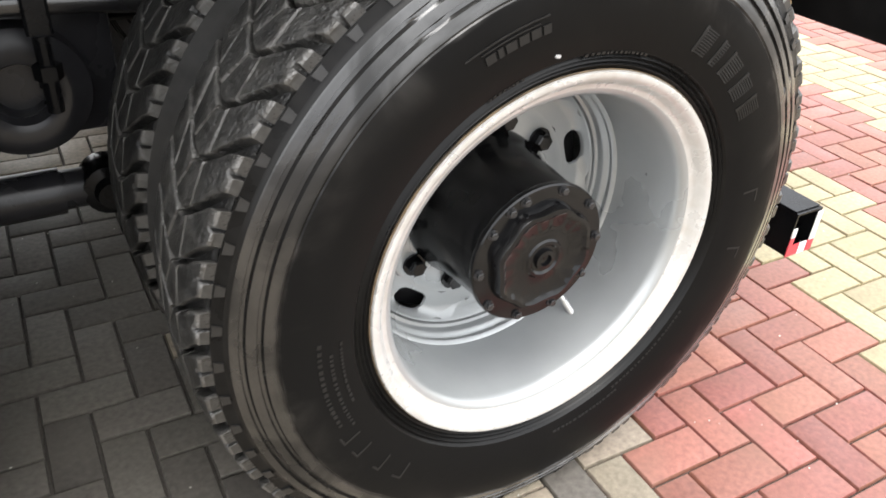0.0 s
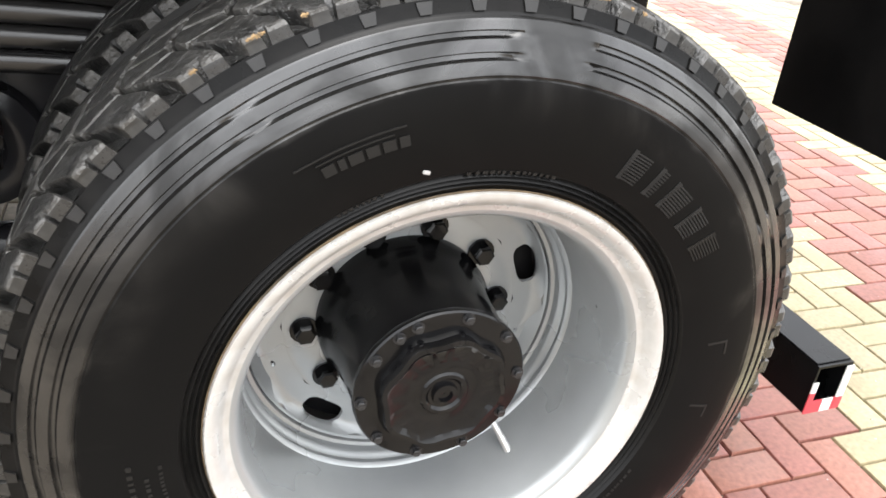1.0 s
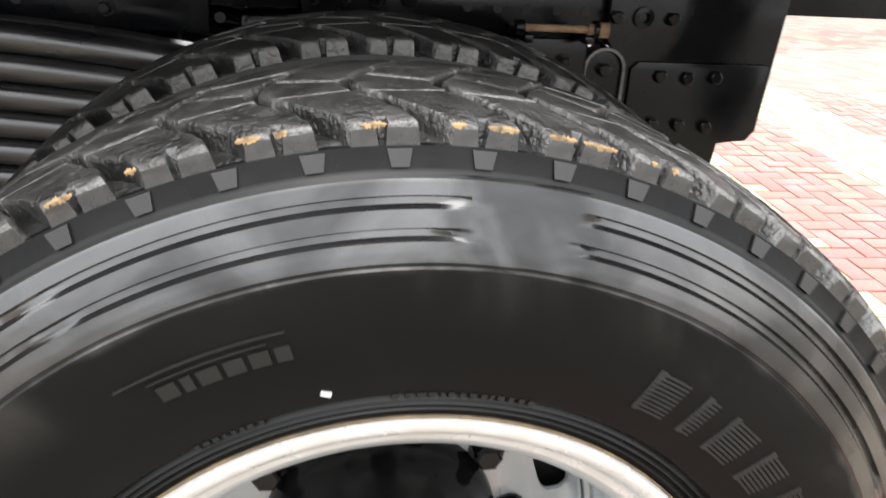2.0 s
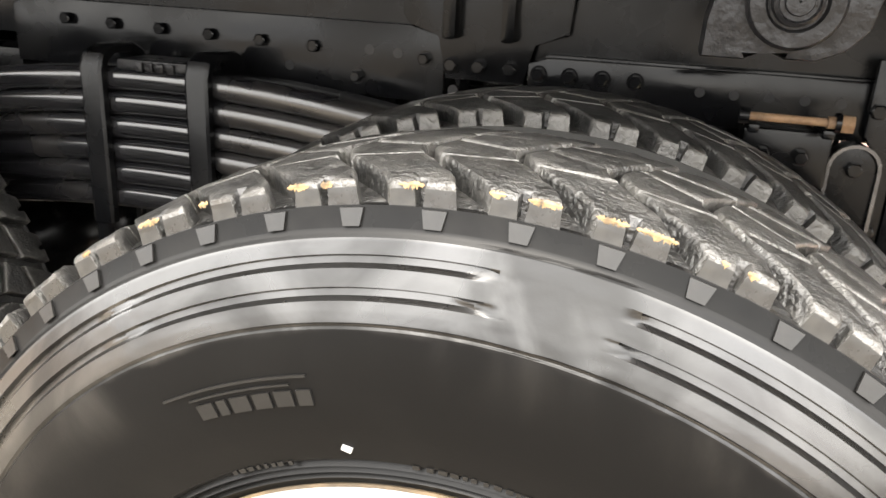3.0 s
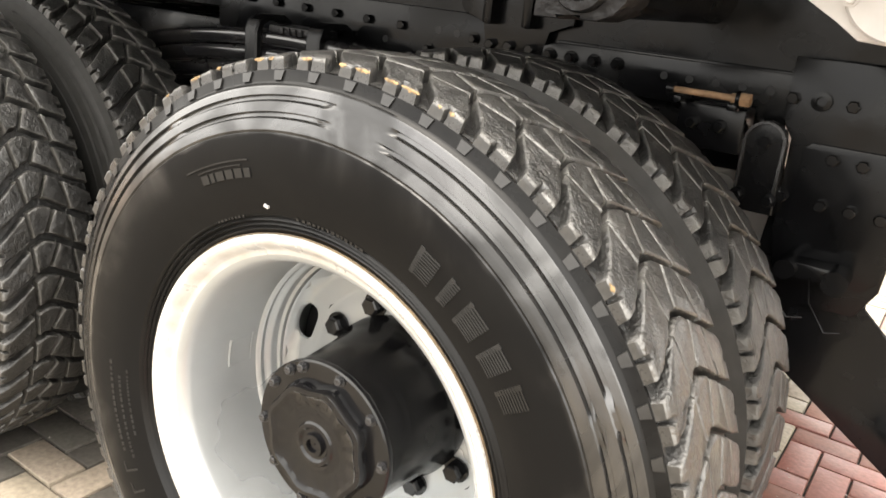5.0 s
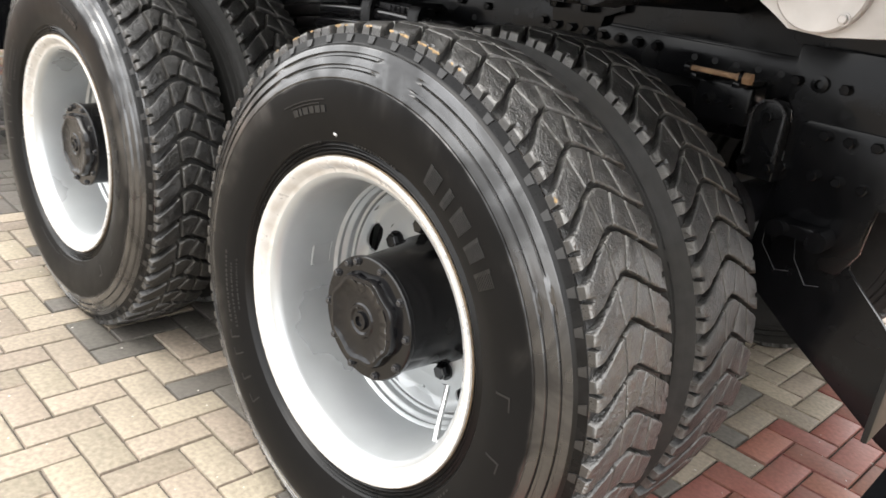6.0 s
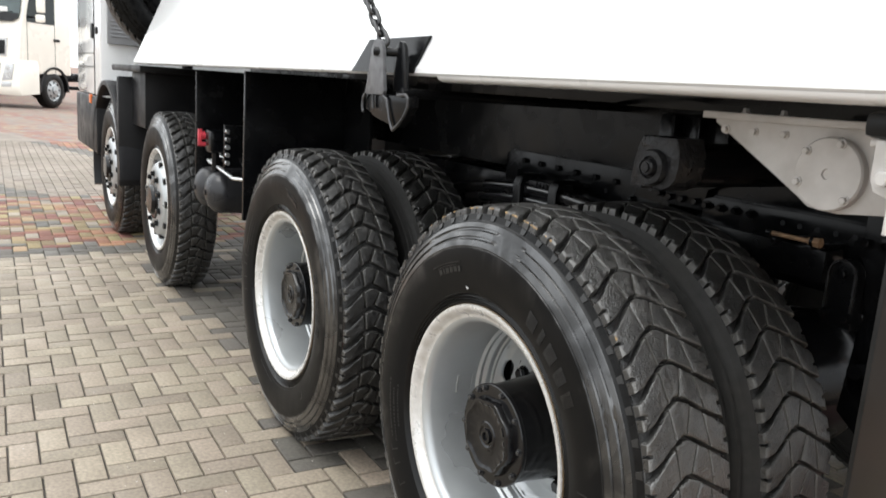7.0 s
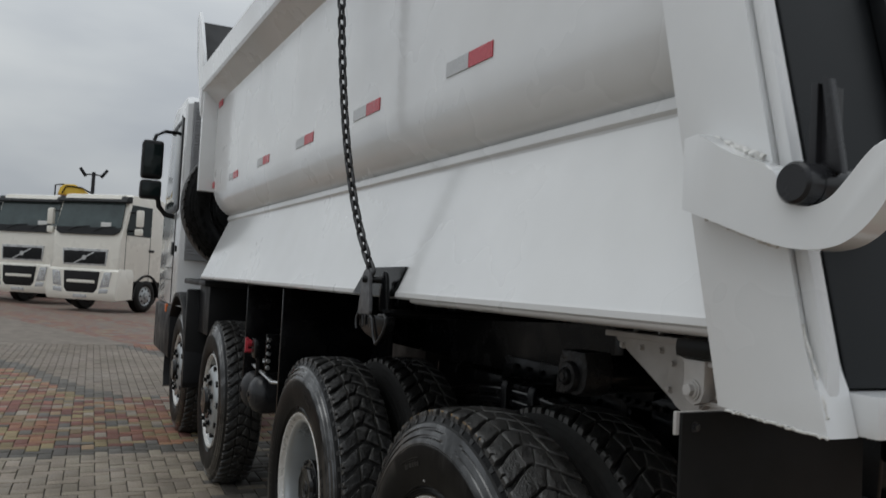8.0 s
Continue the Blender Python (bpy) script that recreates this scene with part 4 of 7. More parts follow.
# ---- marks moulded on the outer sidewalls: plain bars ----
def side_bar(bm, x, a0, a1, r0, r1, d, n=6, lift=0.0018):
    """A raised bar on a sidewall, between two angles from the top and two radii."""
    grid = []
    for lev in (0, 1):
        for r in (r0, r1):
            for k in range(n + 1):
                a = radians(a0 + (a1 - a0) * k / n)
                rr = r
                grid.append(bm.verts.new((x + rr * math.sin(a), side_depth(rr) - lift * lev + 0.001 * (1 - lev), WHEEL_Z + rr * math.cos(a))))
    m = n + 1
    for k in range(n):
        bm.faces.new((grid[2 * m + k], grid[2 * m + k + 1], grid[3 * m + k + 1], grid[3 * m + k]))
        bm.faces.new((grid[k], grid[k + 1], grid[2 * m + k + 1], grid[2 * m + k]))
        bm.faces.new((grid[m + k], grid[m + k + 1], grid[3 * m + k + 1], grid[3 * m + k]))
    for k in (0, n):
        bm.faces.new((grid[k], grid[m + k], grid[3 * m + k], grid[2 * m + k]))


def side_depth(r):
    for (ra, da), (rb, db) in zip(SIDE, SIDE[1:]):
        if ra <= r <= rb:
            return da + (db - da) * (r - ra) / (rb - ra)
    return 0.0


SIDE = [(0.30, 0.02), (0.352, 0.013), (0.375, 0.006), (0.390, 0.003), (0.405, 0.0012), (0.420, 0.0003), (0.435, 0.0), (0.46, 0.0022)]


def sidewall_marks(x, turn):
    """Hatched name bars, a small underlined mark and lines of small print."""
    a = 26.8 + turn
    for n_bar, width in enumerate((4.6, 2.2, 5.0, 4.4, 4.2)):
        bm = bmesh.new()
        side_bar(bm, x, a, a + 0.9, 0.378, 0.419, 0, 1, 0.0014)
        ink = "mark" if n_bar < 4 else "faint"
        bar = part("raised_bar", bm, ink, truck, "hatched raised bar on the sidewall")
        for k in range(10):
            bm = bmesh.new()
            r = 0.379 + 0.0040 * k
            side_bar(bm, x, a, a + width, r, r + 0.0022, 0, 3, 0.0012)
            place("hatch_stroke", mesh_of("hatch_stroke", bm, ink), bar)
        a += width + 2.6
    bm = bmesh.new()
    side_bar(bm, x, -30 + turn, -13 + turn, 0.4265, 0.4285, 0, 10)
    side_bar(bm, x, -27 + turn, -15 + turn, 0.4205, 0.4220, 0, 8)
    a = -26.5 + turn
    for width in (2.0, 1.1, 2.2, 2.0, 2.0, 1.6):
        side_bar(bm, x, a, a + width, 0.4040, 0.4165, 0, 2)
        a += width + 0.55
    part("maker_mark", bm, "faint", truck, "small raised underlined mark on the sidewall")
    bm = bmesh.new()
    rnd = random.Random(7)
    for start, end, r, h in ((-28, -19, 0.349, 0.004), (-3, 15, 0.349, 0.004), (-112, -88, 0.405, 0.006), (-114, -92, 0.388, 0.005), (-108, -90, 0.372, 0.004), (150, 172, 0.37, 0.004), (120, 150, 0.36, 0.004)):
        a = start + turn
        while a < end + turn:
            w = rnd.uniform(0.5, 1.1)
            side_bar(bm, x, a, a + w, r, r + h, 0, 1, 0.0009)
            a += w + rnd.uniform(0.35, 0.9)
    tagged(part("small_print", bm, "faint", truck, "rows of small raised print bars"), kind="stuff")
    for a, w in ((-124, 3.6), (-118.5, 3.6), (-132, 3.2), (-140, 4.4), (80, 5.0), (97, 4.4)):
        bm = bmesh.new()
        side_bar(bm, x, a + 0.3 * w + turn, a + 0.3 * w + 0.5 + turn, 0.390, 0.420, 0, 1, 0.0008)
        side_bar(bm, x, a + 0.3 * w + turn, a + w + turn, 0.418, 0.421, 0, 2, 0.0008)
        part("size_bar", bm, "faint", truck, "raised size marking bar")


sidewall_marks(0.0, 0.0)
sidewall_marks(-1.36, 38.0)

# ---- chassis ----
RAIL_Y = 0.85


def chassis_rail(y, out):
    """A channel rail; out is -1 where its web looks to -y."""
    bm = bmesh.new()
    k = -out
    pts = [(y, 1.036), (y, 1.30), (y + k * 0.09, 1.30), (y + k * 0.09, 1.288), (y + k * 0.008, 1.288), (y + k * 0.008, 1.048), (y + k * 0.09, 1.048), (y + k * 0.09, 1.036)]
    prism(bm, pts, 0, -7.2, 1.05)
    return part("chassis_rail", bm, "black", truck, "black painted steel channel rail")


chassis_rail(RAIL_Y, -1)
chassis_rail(2 * MID_Y - RAIL_Y, 1)
bm = bmesh.new()
for cx in (-4.6, -2.6, -1.9, -0.68, 0.25, 0.95):
    box(bm, (cx - 0.05, RAIL_Y + 0.01, 1.06), (cx + 0.05, 2 * MID_Y - RAIL_Y - 0.01, 1.26), 0.008)
part("cross_member", bm, "black", truck)
# lower reinforcement plate, angle bracket and cross-member gusset on the near rail
bm = bmesh.new()
prism(bm, [(-1.06, 1.105), (-1.10, 1.09), (-1.10, 0.985), (-0.24, 0.975), (-0.24, 1.10)], 1, 0.838, 0.849, 0.003)
plate = part("reinforcement_plate", bm, "black", truck, "bolted black reinforcement plate")
for i in range(6):
    place("bolt", FRAME_BOLT, plate, Matrix.Translation((-0.975 + 0.1005 * i, 0.838, 1.070 - 0.003 * i)) @ OUT)
for bx, bz in ((-0.392, 1.010), (-0.272, 1.048)):
    place("nut", FRAME_NUT, plate, Matrix.Translation((bx, 0.838, bz)) @ OUT)
for bx, bz in ((-0.521, 1.018), (-0.372, 1.055), (-0.321, 1.053), (-0.222, 1.0)):
    hb = bmesh.new()
    rod(hb, (bx, 0.8372, bz), (bx, 0.8384, bz), 0.0085, n=16)
    place("bolt_hole", mesh_of("bolt_hole", hb, "dark"), plate)
bm = bmesh.new()
prism(bm, [(-0.30, 1.29), (-0.31, 1.12), (-0.295, 1.10), (-0.245, 1.09), (-0.235, 1.02), (-0.10, 1.02), (-0.09, 1.085), (-0.035, 1.10), (-0.03, 1.16), (-0.045, 1.20), (-0.04, 1.29)], 1, 0.826, 0.837, 0.003)
for rx in (-0.222, -0.127):
    box(bm, (rx - 0.012, 0.79, 1.085), (rx + 0.012, 0.828, 1.29), 0.008)
gusset = part("gusset", bm, "black", truck, "pressed black cross-member gusset with two ribs")
for bx in (-0.223, -0.177, -0.125):
    place("bolt", FRAME_BOLT, gusset, Matrix.Translation((bx, 0.826, 1.043)) @ OUT)
bm = bmesh.new()
prism(bm, [(-0.095, 0.99), (0.69, 0.972), (0.69, 1.066), (-0.06, 1.066), (-0.095, 1.055)], 1, 0.822, 0.834, 0.003)
box(bm, (-0.07, 0.834, 1.058), (0.69, 0.849, 1.070), 0.003)
angle = part("angle_bracket", bm, "black", truck, "black steel angle bolted along the rail")
for bx in (-0.077, -0.028, 0.023, 0.074):
    place("nut", FRAME_NUT, angle, Matrix.Translation((bx, 0.822, 1.040)) @ OUT)
for i in range(5):
    hb = bmesh.new()
    bx = 0.171 + 0.05 * i
    rod(hb, (bx, 0.8212, 1.032), (bx, 0.8224, 1.032), 0.0075, n=16)
    place("bolt_hole", mesh_of("bolt_hole", hb, "dark"), angle)

# rear spring bracket with its bolts, shackle and rusty pin
bm = bmesh.new()
prism(bm, [(0.405, 1.10), (0.405, 0.99), (0.43, 0.96), (0.43, 0.80), (0.46, 0.66), (0.60, 0.665), (0.628, 0.72), (0.632, 0.818), (0.69, 0.820), (0.706, 0.838), (0.722, 1.10)], 1, 0.80, 0.815, 0.003)
bracket = part("spring_bracket", bm, "black", truck, "large black bolted bracket plate behind the wheel")
bm = bmesh.new()
prism(bm, [(0.452, 0.945), (0.452, 0.72), (0.60, 0.715), (0.626, 0.74), (0.630, 0.822), (0.688, 0.824), (0.702, 0.842), (0.708, 0.948), (0.698, 0.958), (0.465, 0.958)], 1, 0.792, 0.7995, 0.003)
place("cover_plate", mesh_of("cover_plate", bm, "black"), bracket, None, "raised black cover plate")
for bx, bz in ((0.503, 0.936), (0.552, 0.934), (0.603, 0.936), (0.502, 0.853), (0.550, 0.852), (0.600, 0.850)):
    place("bolt", FRAME_BOLT, bracket, Matrix.Translation((bx, 0.792, bz)) @ OUT)
place("bolt", FRAME_BOLT, bracket, Matrix.Translation((0.434, 0.80, 0.853)) @ OUT)
for bx in (0.415, 0.513):
    place("bolt", FRAME_BOLT, bracket, Matrix.Translation((bx, 0.80, 1.029)) @ OUT)
for bx, bz in ((0.462, 1.030),):
    hb = bmesh.new()
    lathe(hb, [(0.017, 0.0), (0.017, -0.008), (0.009, -0.009), (0.008, 0.002)], (bx, 0.80, bz), n=20)
    place("boss", mesh_of("boss", hb, "black"), bracket)
bm = bmesh.new()
box(bm, (0.47, 0.745, 0.725), (0.575, 0.80, 0.755), 0.006)
rod(bm, (0.477, 0.73, 0.74), (0.477, 0.80, 0.74), 0.018, n=16)
rod(bm, (0.561, 0.73, 0.736), (0.561, 0.80, 0.736), 0.022, n=16)
sweep(bm, [(0.455, 0.74, 0.74), (0.46, 0.735, 0.70), (0.50, 0.735, 0.655), (0.525, 0.74, 0.66)], 0.0018)
sweep(bm, [(0.52, 0.74, 0.73), (0.53, 0.735, 0.69), (0.565, 0.735, 0.645), (0.59, 0.74, 0.65)], 0.0018)
place("stop_block", mesh_of("stop_block", bm, "black"), bracket)


def slot_outline(cx, top, bottom, r, n=10):
    pts = [(cx + r * math.cos(a), top - r + r * math.sin(a)) for a in (math.pi * k / n for k in range(n + 1))]
    return pts + [(cx - r * 1.15, bottom), (cx + r * 1.15, bottom)]


bm = bmesh.new()
prism(bm, slot_outline(0.392, 0.985, 0.82, 0.034), 1, 0.765, 0.80, 0.003)
shackle = part("spring_shackle", bm, "black", truck, "rounded black shackle link with an added highlight along its edge")
# a paler rim puts the highlight on the shackle's rounded edge
bm = bmesh.new()
outer, inner = slot_outline(0.392, 0.986, 0.85, 0.036), slot_outline(0.392, 0.981, 0.85, 0.031)
n = 11
vo = [[bm.verts.new((x, y, z)) for x, z in outer[:n]] for y in (0.757, 0.765)]
vi = [[bm.verts.new((x, y, z)) for x, z in inner[:n]] for y in (0.757, 0.765)]
for k in range(n - 1):
    bm.faces.new((vo[0][k], vo[0][k + 1], vi[0][k + 1], vi[0][k]))
    bm.faces.new((vo[0][k], vo[0][k + 1], vo[1][k + 1], vo[1][k]))
    bm.faces.new((vi[0][k], vi[0][k + 1], vi[1][k + 1], vi[1][k]))
for sx in (-1, 1):
    box(bm, (0.392 + sx * 0.0335 - 0.0025, 0.757, 0.862), (0.392 + sx * 0.0335 + 0.0025, 0.765, 0.951))
place("worn_edge", mesh_of("worn_edge", bm, "edge"), shackle, None, "paler metal rim for the link's edge highlight")
place("bolt", FRAME_BOLT, shackle, Matrix.Translation((0.392, 0.765, 0.950)) @ OUT)
for sx in (-0.028, 0.028):
    place("bolt", FRAME_NUT, shackle, Matrix.Translation((0.392 + sx, 0.765, 0.848)) @ OUT)
bm = bmesh.new()
rod(bm, (0.235, 0.697, 1.022), (0.345, 0.697, 1.022), 0.0058, n=14)
rod(bm, (0.334, 0.697, 1.022), (0.343, 0.697, 1.022), 0.0085, n=14)
rod(bm, (0.350, 0.697, 1.022), (0.366, 0.697, 1.022), 0.0125, n=6)
pin = part("rusty_pin", bm, "rust", truck, "rusty brown steel pin with black collars")
bm = bmesh.new()
rod(bm, (0.222, 0.697, 1.022), (0.235, 0.697, 1.022), 0.0115, n=18)
place("collar", mesh_of("collar", bm, "black"), pin, None, "black round collar")
bm = bmesh.new()
rod(bm, (0.343, 0.697, 1.022), (0.350, 0.697, 1.022), 0.0140, n=18)
place("collar", mesh_of("collar", bm, "black"), pin, None, "black round collar")
bm = bmesh.new()
box(bm, (0.235, 0.74, 0.92), (0.355, 0.82, 1.0), 0.006)
box(bm, (0.236, 0.690, 1.000), (0.250, 0.83, 1.012), 0.003)
box(bm, (0.330, 0.690, 1.000), (0.346, 0.83, 1.012), 0.003)
holder = part("pin_holder", bm, "black", truck)
for bx in (0.265, 0.315):
    place("bolt", FRAME_NUT, holder, Matrix.Translation((bx, 0.74, 0.965)) @ OUT)

# ---- leaf spring pack between the two rear axles ----
def leaf_pack(y0, y1, cx):
    spring = None
    for k in range(6):
        half = (0.64, 0.66, 0.60, 0.52, 0.42, 0.33)[k]
        top = 1.008 - 0.0415 * k
        bm = bmesh.new()
        n = 24
        pts = []
        for s in range(n + 1):
            u = -half + 2 * half * s / n
            pts.append((cx + u, top - 0.20 * u * u))
        low = [(x, z - 0.038) for x, z in pts[::-1]]
        vs = [[bm.verts.new((x, y, z)) for x, z in pts + low] for y in (y0 + 0.004, y1 - 0.004)]
        vm = [[bm.verts.new((x, y, z + (-0.009 if i <= n else 0.009))) for i, (x, z) in enumerate(pts + low)] for y in (y0 - 0.004, y1 + 0.004)]
        m = len(pts) * 2
        for row in vm:
            for i in range(n):
                bm.faces.new((row[i], row[i + 1], row[m - 2 - i], row[m - 1 - i]))
        for a, b in ((vs[0], vm[0]), (vs[1], vm[1])):
            for i in range(n):
                bm.faces.new((a[i], a[i + 1], b[i + 1], b[i]))
                j = m - 1 - i
                bm.faces.new((a[j], a[j - 1], b[j - 1], b[j]))
        for i in range(n):
            bm.faces.new((vs[0][i], vs[0][i + 1], vs[1][i + 1], vs[1][i]))
            j = m - 1 - i
            bm.faces.new((vs[0][j], vs[0][j - 1], vs[1][j - 1], vs[1][j]))
        if spring is None:
            spring = part("leaf_spring", bm, "spring", truck, "thick pack of black leaf springs", 75)
        else:
            place("leaf", mesh_of("leaf", bm, "spring", 75), spring)
    # flat clamping straps over the pack
    for sx in (-0.110, 0.090):
        bm = bmesh.new()
        w = 0.021
        path = [(y0 - 0.022, 0.735), (y0 - 0.022, 1.005), (y0 - 0.012, 1.030), (y0 + 0.012, 1.042), (y1 - 0.012, 1.042), (y1 + 0.012, 1.030), (y1 + 0.022, 1.005), (y1 + 0.022, 0.735)]
        mid = ((y0 + y1) / 2, 0.9)
        rings = []
        for y, z in path:
            iy, iz = mid[0] + (y - mid[0]) * 0.76, mid[1] + (z - mid[1]) * (0.90 if z > 0.99 else 1.0)
            c = 0.005
            rings.append([bm.verts.new(p) for p in ((cx + sx - w + c, y, z), (cx + sx + w - c, y, z), (cx + sx + w, y * 0.8 + iy * 0.2, z * 0.8 + iz * 0.2), (cx + sx + w, iy, iz), (cx + sx - w, iy, iz), (cx + sx - w, y * 0.8 + iy * 0.2, z * 0.8 + iz * 0.2))])
        for r0, r1 in zip(rings, rings[1:]):
            for i in range(6):
                bm.faces.new((r0[i], r0[(i + 1) % 6], r1[(i + 1) % 6], r1[i]))
        for yy in (y0 - 0.017, y1 + 0.017):
            rod(bm, (cx + sx, yy, 0.735), (cx + sx, yy, 0.60), 0.014, n=10)
            rod(bm, (cx + sx, yy, 0.66), (cx + sx, yy, 0.685), 0.024, n=6)
        place("clamp_strap", mesh_of("clamp_strap", bm, "black", 30), spring, None, "flat black clamping strap")
    bm = bmesh.new()
    box(bm, (cx - 0.075, y0 + 0.004, 1.001), (cx + 0.075, y1 - 0.004, 1.022), 0.005)
    for k in range(4):
        box(bm, (cx - 0.035 + 0.02 * k, y0 - 0.002, 1.004), (cx - 0.022 + 0.02 * k, y0 + 0.006, 1.019), 0.002)
    place("top_pad", mesh_of("top_pad", bm, "cast"), spring)
    return spring


leaf_pack(0.70, 0.79, -0.70)
bm = bmesh.new()
lathe(bm, [(0.05, 0.02), (0.058, 0.0), (0.075, -0.006), (0.10, -0.004), (0.118, 0.008), (0.122, 0.02), (0.122, 0.20)], (-0.655, 0.75, 0.61), n=48)
lathe(bm, [(0.05, 0.02), (0.046, 0.05), (0.001, 0.055)], (-0.655, 0.75, 0.61), n=32)
box(bm, (-0.84, 0.80, 0.50), (-0.48, 0.95, 0.76), 0.02)
prism(bm, [(-0.95, 1.02), (-0.88, 0.66), (-0.50, 0.66), (-0.40, 1.02)], 1, 0.87, 0.93, 0.01)
part("trunnion", bm, "tank", truck, "round black trunnion casting under the springs")
for ry in (0.88, 1.62):
    bm = bmesh.new()
    rod(bm, (-1.28, ry, 0.345), (-0.56, ry, 0.345), 0.042, n=20)
    rod(bm, (-0.80, ry, 0.345), (-0.62, ry, 0.345), 0.050, n=20)
    rod_ = part("torque_rod", bm, "tank", truck, "black torque rod between the axles")
    for rx in (-1.30, -0.53):
        bm = bmesh.new()
        lathe(bm, [(0.001, -0.07), (0.03, -0.07), (0.035, -0.045), (0.055, -0.04), (0.062, 0.0), (0.055, 0.04), (0.035, 0.045), (0.001, 0.07)], (rx, ry, 0.345), n=20)
        place("rod_eye", mesh_of("rod_eye", bm, "black"), rod_, None, "round black rod eye")
# unseen inner parts, added to close the bright gaps between the rails
leaf_pack(1.71, 1.80, -0.715)
bm = bmesh.new()
box(bm, (-1.02, 0.96, 0.66), (-0.36, 1.54, 1.00), 0.03)
part("bogie_beam", bm, "black", truck, "unseen black cross beam, added to close bright gaps")
bm = bmesh.new()
rod(bm, (-4.5, MID_Y, 0.80), (0.0, MID_Y, 0.62), 0.06, n=20)
part("propeller_shaft", bm, "black", truck, "black propeller shaft")
for bx0, bx1 in ((-1.9, -1.15), (-0.2, 0.40)):
    bm = bmesh.new()
    box(bm, (bx0, 0.90, 0.86), (bx1, 1.60, 1.0), 0.02)
    part("cross_member", bm, "black", truck, "unseen black cross member, added to fill between the rails")

# ---- subframe, floor and hinge ----
bm = bmesh.new()
box(bm, (-4.2, 0.16, 1.50), (0.95, 2.34, 1.52))
subframe = part("tipper_subframe", bm, "black", truck, "dark steel floor frame under the body")
for y0 in (0.80, 1.62):
    bm = bmesh.new()
    box(bm, (-4.3, y0, 1.302), (0.95, y0 + 0.08, 1.40), 0.006)
    place("long_beam", mesh_of("long_beam", bm, "black"), subframe)
bm = bmesh.new()
box(bm, (-0.03, 0.12, 1.405), (0.03, 2.38, 1.50), 0.006)
CROSS = mesh_of("cross_beam", bm, "black")
for k in range(12):
    place("cross_beam", CROSS, subframe, Matrix.Translation((-4.1 + 0.42 * k, 0, 0)))
bm = bmesh.new()
prism(bm, [(0.145, 1.128), (0.182, 1.128), (0.19, 1.142), (0.214, 1.130), (0.238, 1.130), (0.260, 1.139), (0.276, 1.157), (0.282, 1.185), (0.278, 1.215), (0.270, 1.245), (0.17, 1.245), (0.157, 1.22), (0.155, 1.20), (0.146, 1.16)], 1, 0.285, 0.37, 0.006)
lathe(bm, [(0.0400, 0.02), (0.0395, -0.010), (0.0365, -0.016), (0.0250, -0.017), (0.0225, -0.013), (0.0205, -0.013), (0.0195, -0.026), (0.0165, -0.029), (0.0150, -0.026), (0.0115, -0.026), (0.0105, -0.030), (0.001, -0.030)], (0.214, 0.285, 1.178), n=40)
part("hinge_casting", bm, "cast", truck, "rough cast bracket with a round pivot boss")
bm = bmesh.new()
rod(bm, (0.225, 0.371, 1.185), (0.225, 0.86, 1.185), 0.05, n=24)
part("hinge_tube", bm, "black", truck, "black round cross tube")
bm = bmesh.new()
prism(bm, [(0.30, 1.296), (0.30, 1.285), (0.515, 1.16), (0.54, 1.142), (0.60, 1.138), (0.70, 1.15), (0.76, 1.20), (0.775, 1.296)], 1, 0.36, 0.376, 0.003)
box(bm, (0.285, 0.335, 1.293), (0.80, 0.46, 1.307), 0.002)
hinge = part("hinge_plate", bm, "grey_paint", truck, "pale grey painted triangular hinge plate")
bm = bmesh.new()
lathe(bm, [(0.068, 0.02), (0.068, 0.0), (0.065, -0.004), (0.010, -0.005), (0.009, -0.001), (0.001, -0.001)], (0.581, 0.345, 1.209), n=48)
place("round_cover", mesh_of("round_cover", bm, "grey_paint"), hinge, None, "round pale grey cover")
HINGE_BOLT = hex_bolt_mesh("bolt", 0.007, 0.010, "grey_paint")
for a in (20, 135, 250, 310):
    place("bolt", HINGE_BOLT, hinge, Matrix.Translation((0.581 + 0.060 * math.sin(radians(a)), 0.341, 1.209 + 0.060 * math.cos(radians(a)))) @ OUT)
for bx in (0.33, 0.40, 0.47):
    place("bolt", HINGE_BOLT, hinge, Matrix.Translation((bx, 0.36, 1.272)) @ OUT)
bm = bmesh.new()
prism(bm, [(0.772, 1.225), (0.780, 1.206), (0.800, 1.199), (0.818, 1.206), (0.826, 1.225), (0.826, 1.284), (0.772, 1.284)], 1, 0.152, 0.176, 0.004)
box(bm, (0.758, 0.16, 1.272), (0.872, 0.34, 1.284), 0.004)
box(bm, (0.80, 0.176, 1.198), (0.868, 0.34, 1.208), 0.003)
lug = part("hinge_lug", bm, "grey_paint", truck, "pale grey bolted hinge lug")
bm = bmesh.new()
rod(bm, (0.799, 0.1515, 1.228), (0.799, 0.148, 1.228), 0.020, n=24)
place("washer", mesh_of("washer", bm, "grey_paint"), lug)
place("bolt", hex_bolt_mesh("bolt", 0.012, 0.014, "grey_paint"), lug, Matrix.Translation((0.799, 0.148, 1.228)) @ OUT)
bm = bmesh.new()
box(bm, (0.755, 0.14, 1.285), (0.872, 0.40, 1.325), 0.014)
part("rubber_pad", bm, "flap", truck, "black rubber pad over the hinge lug")

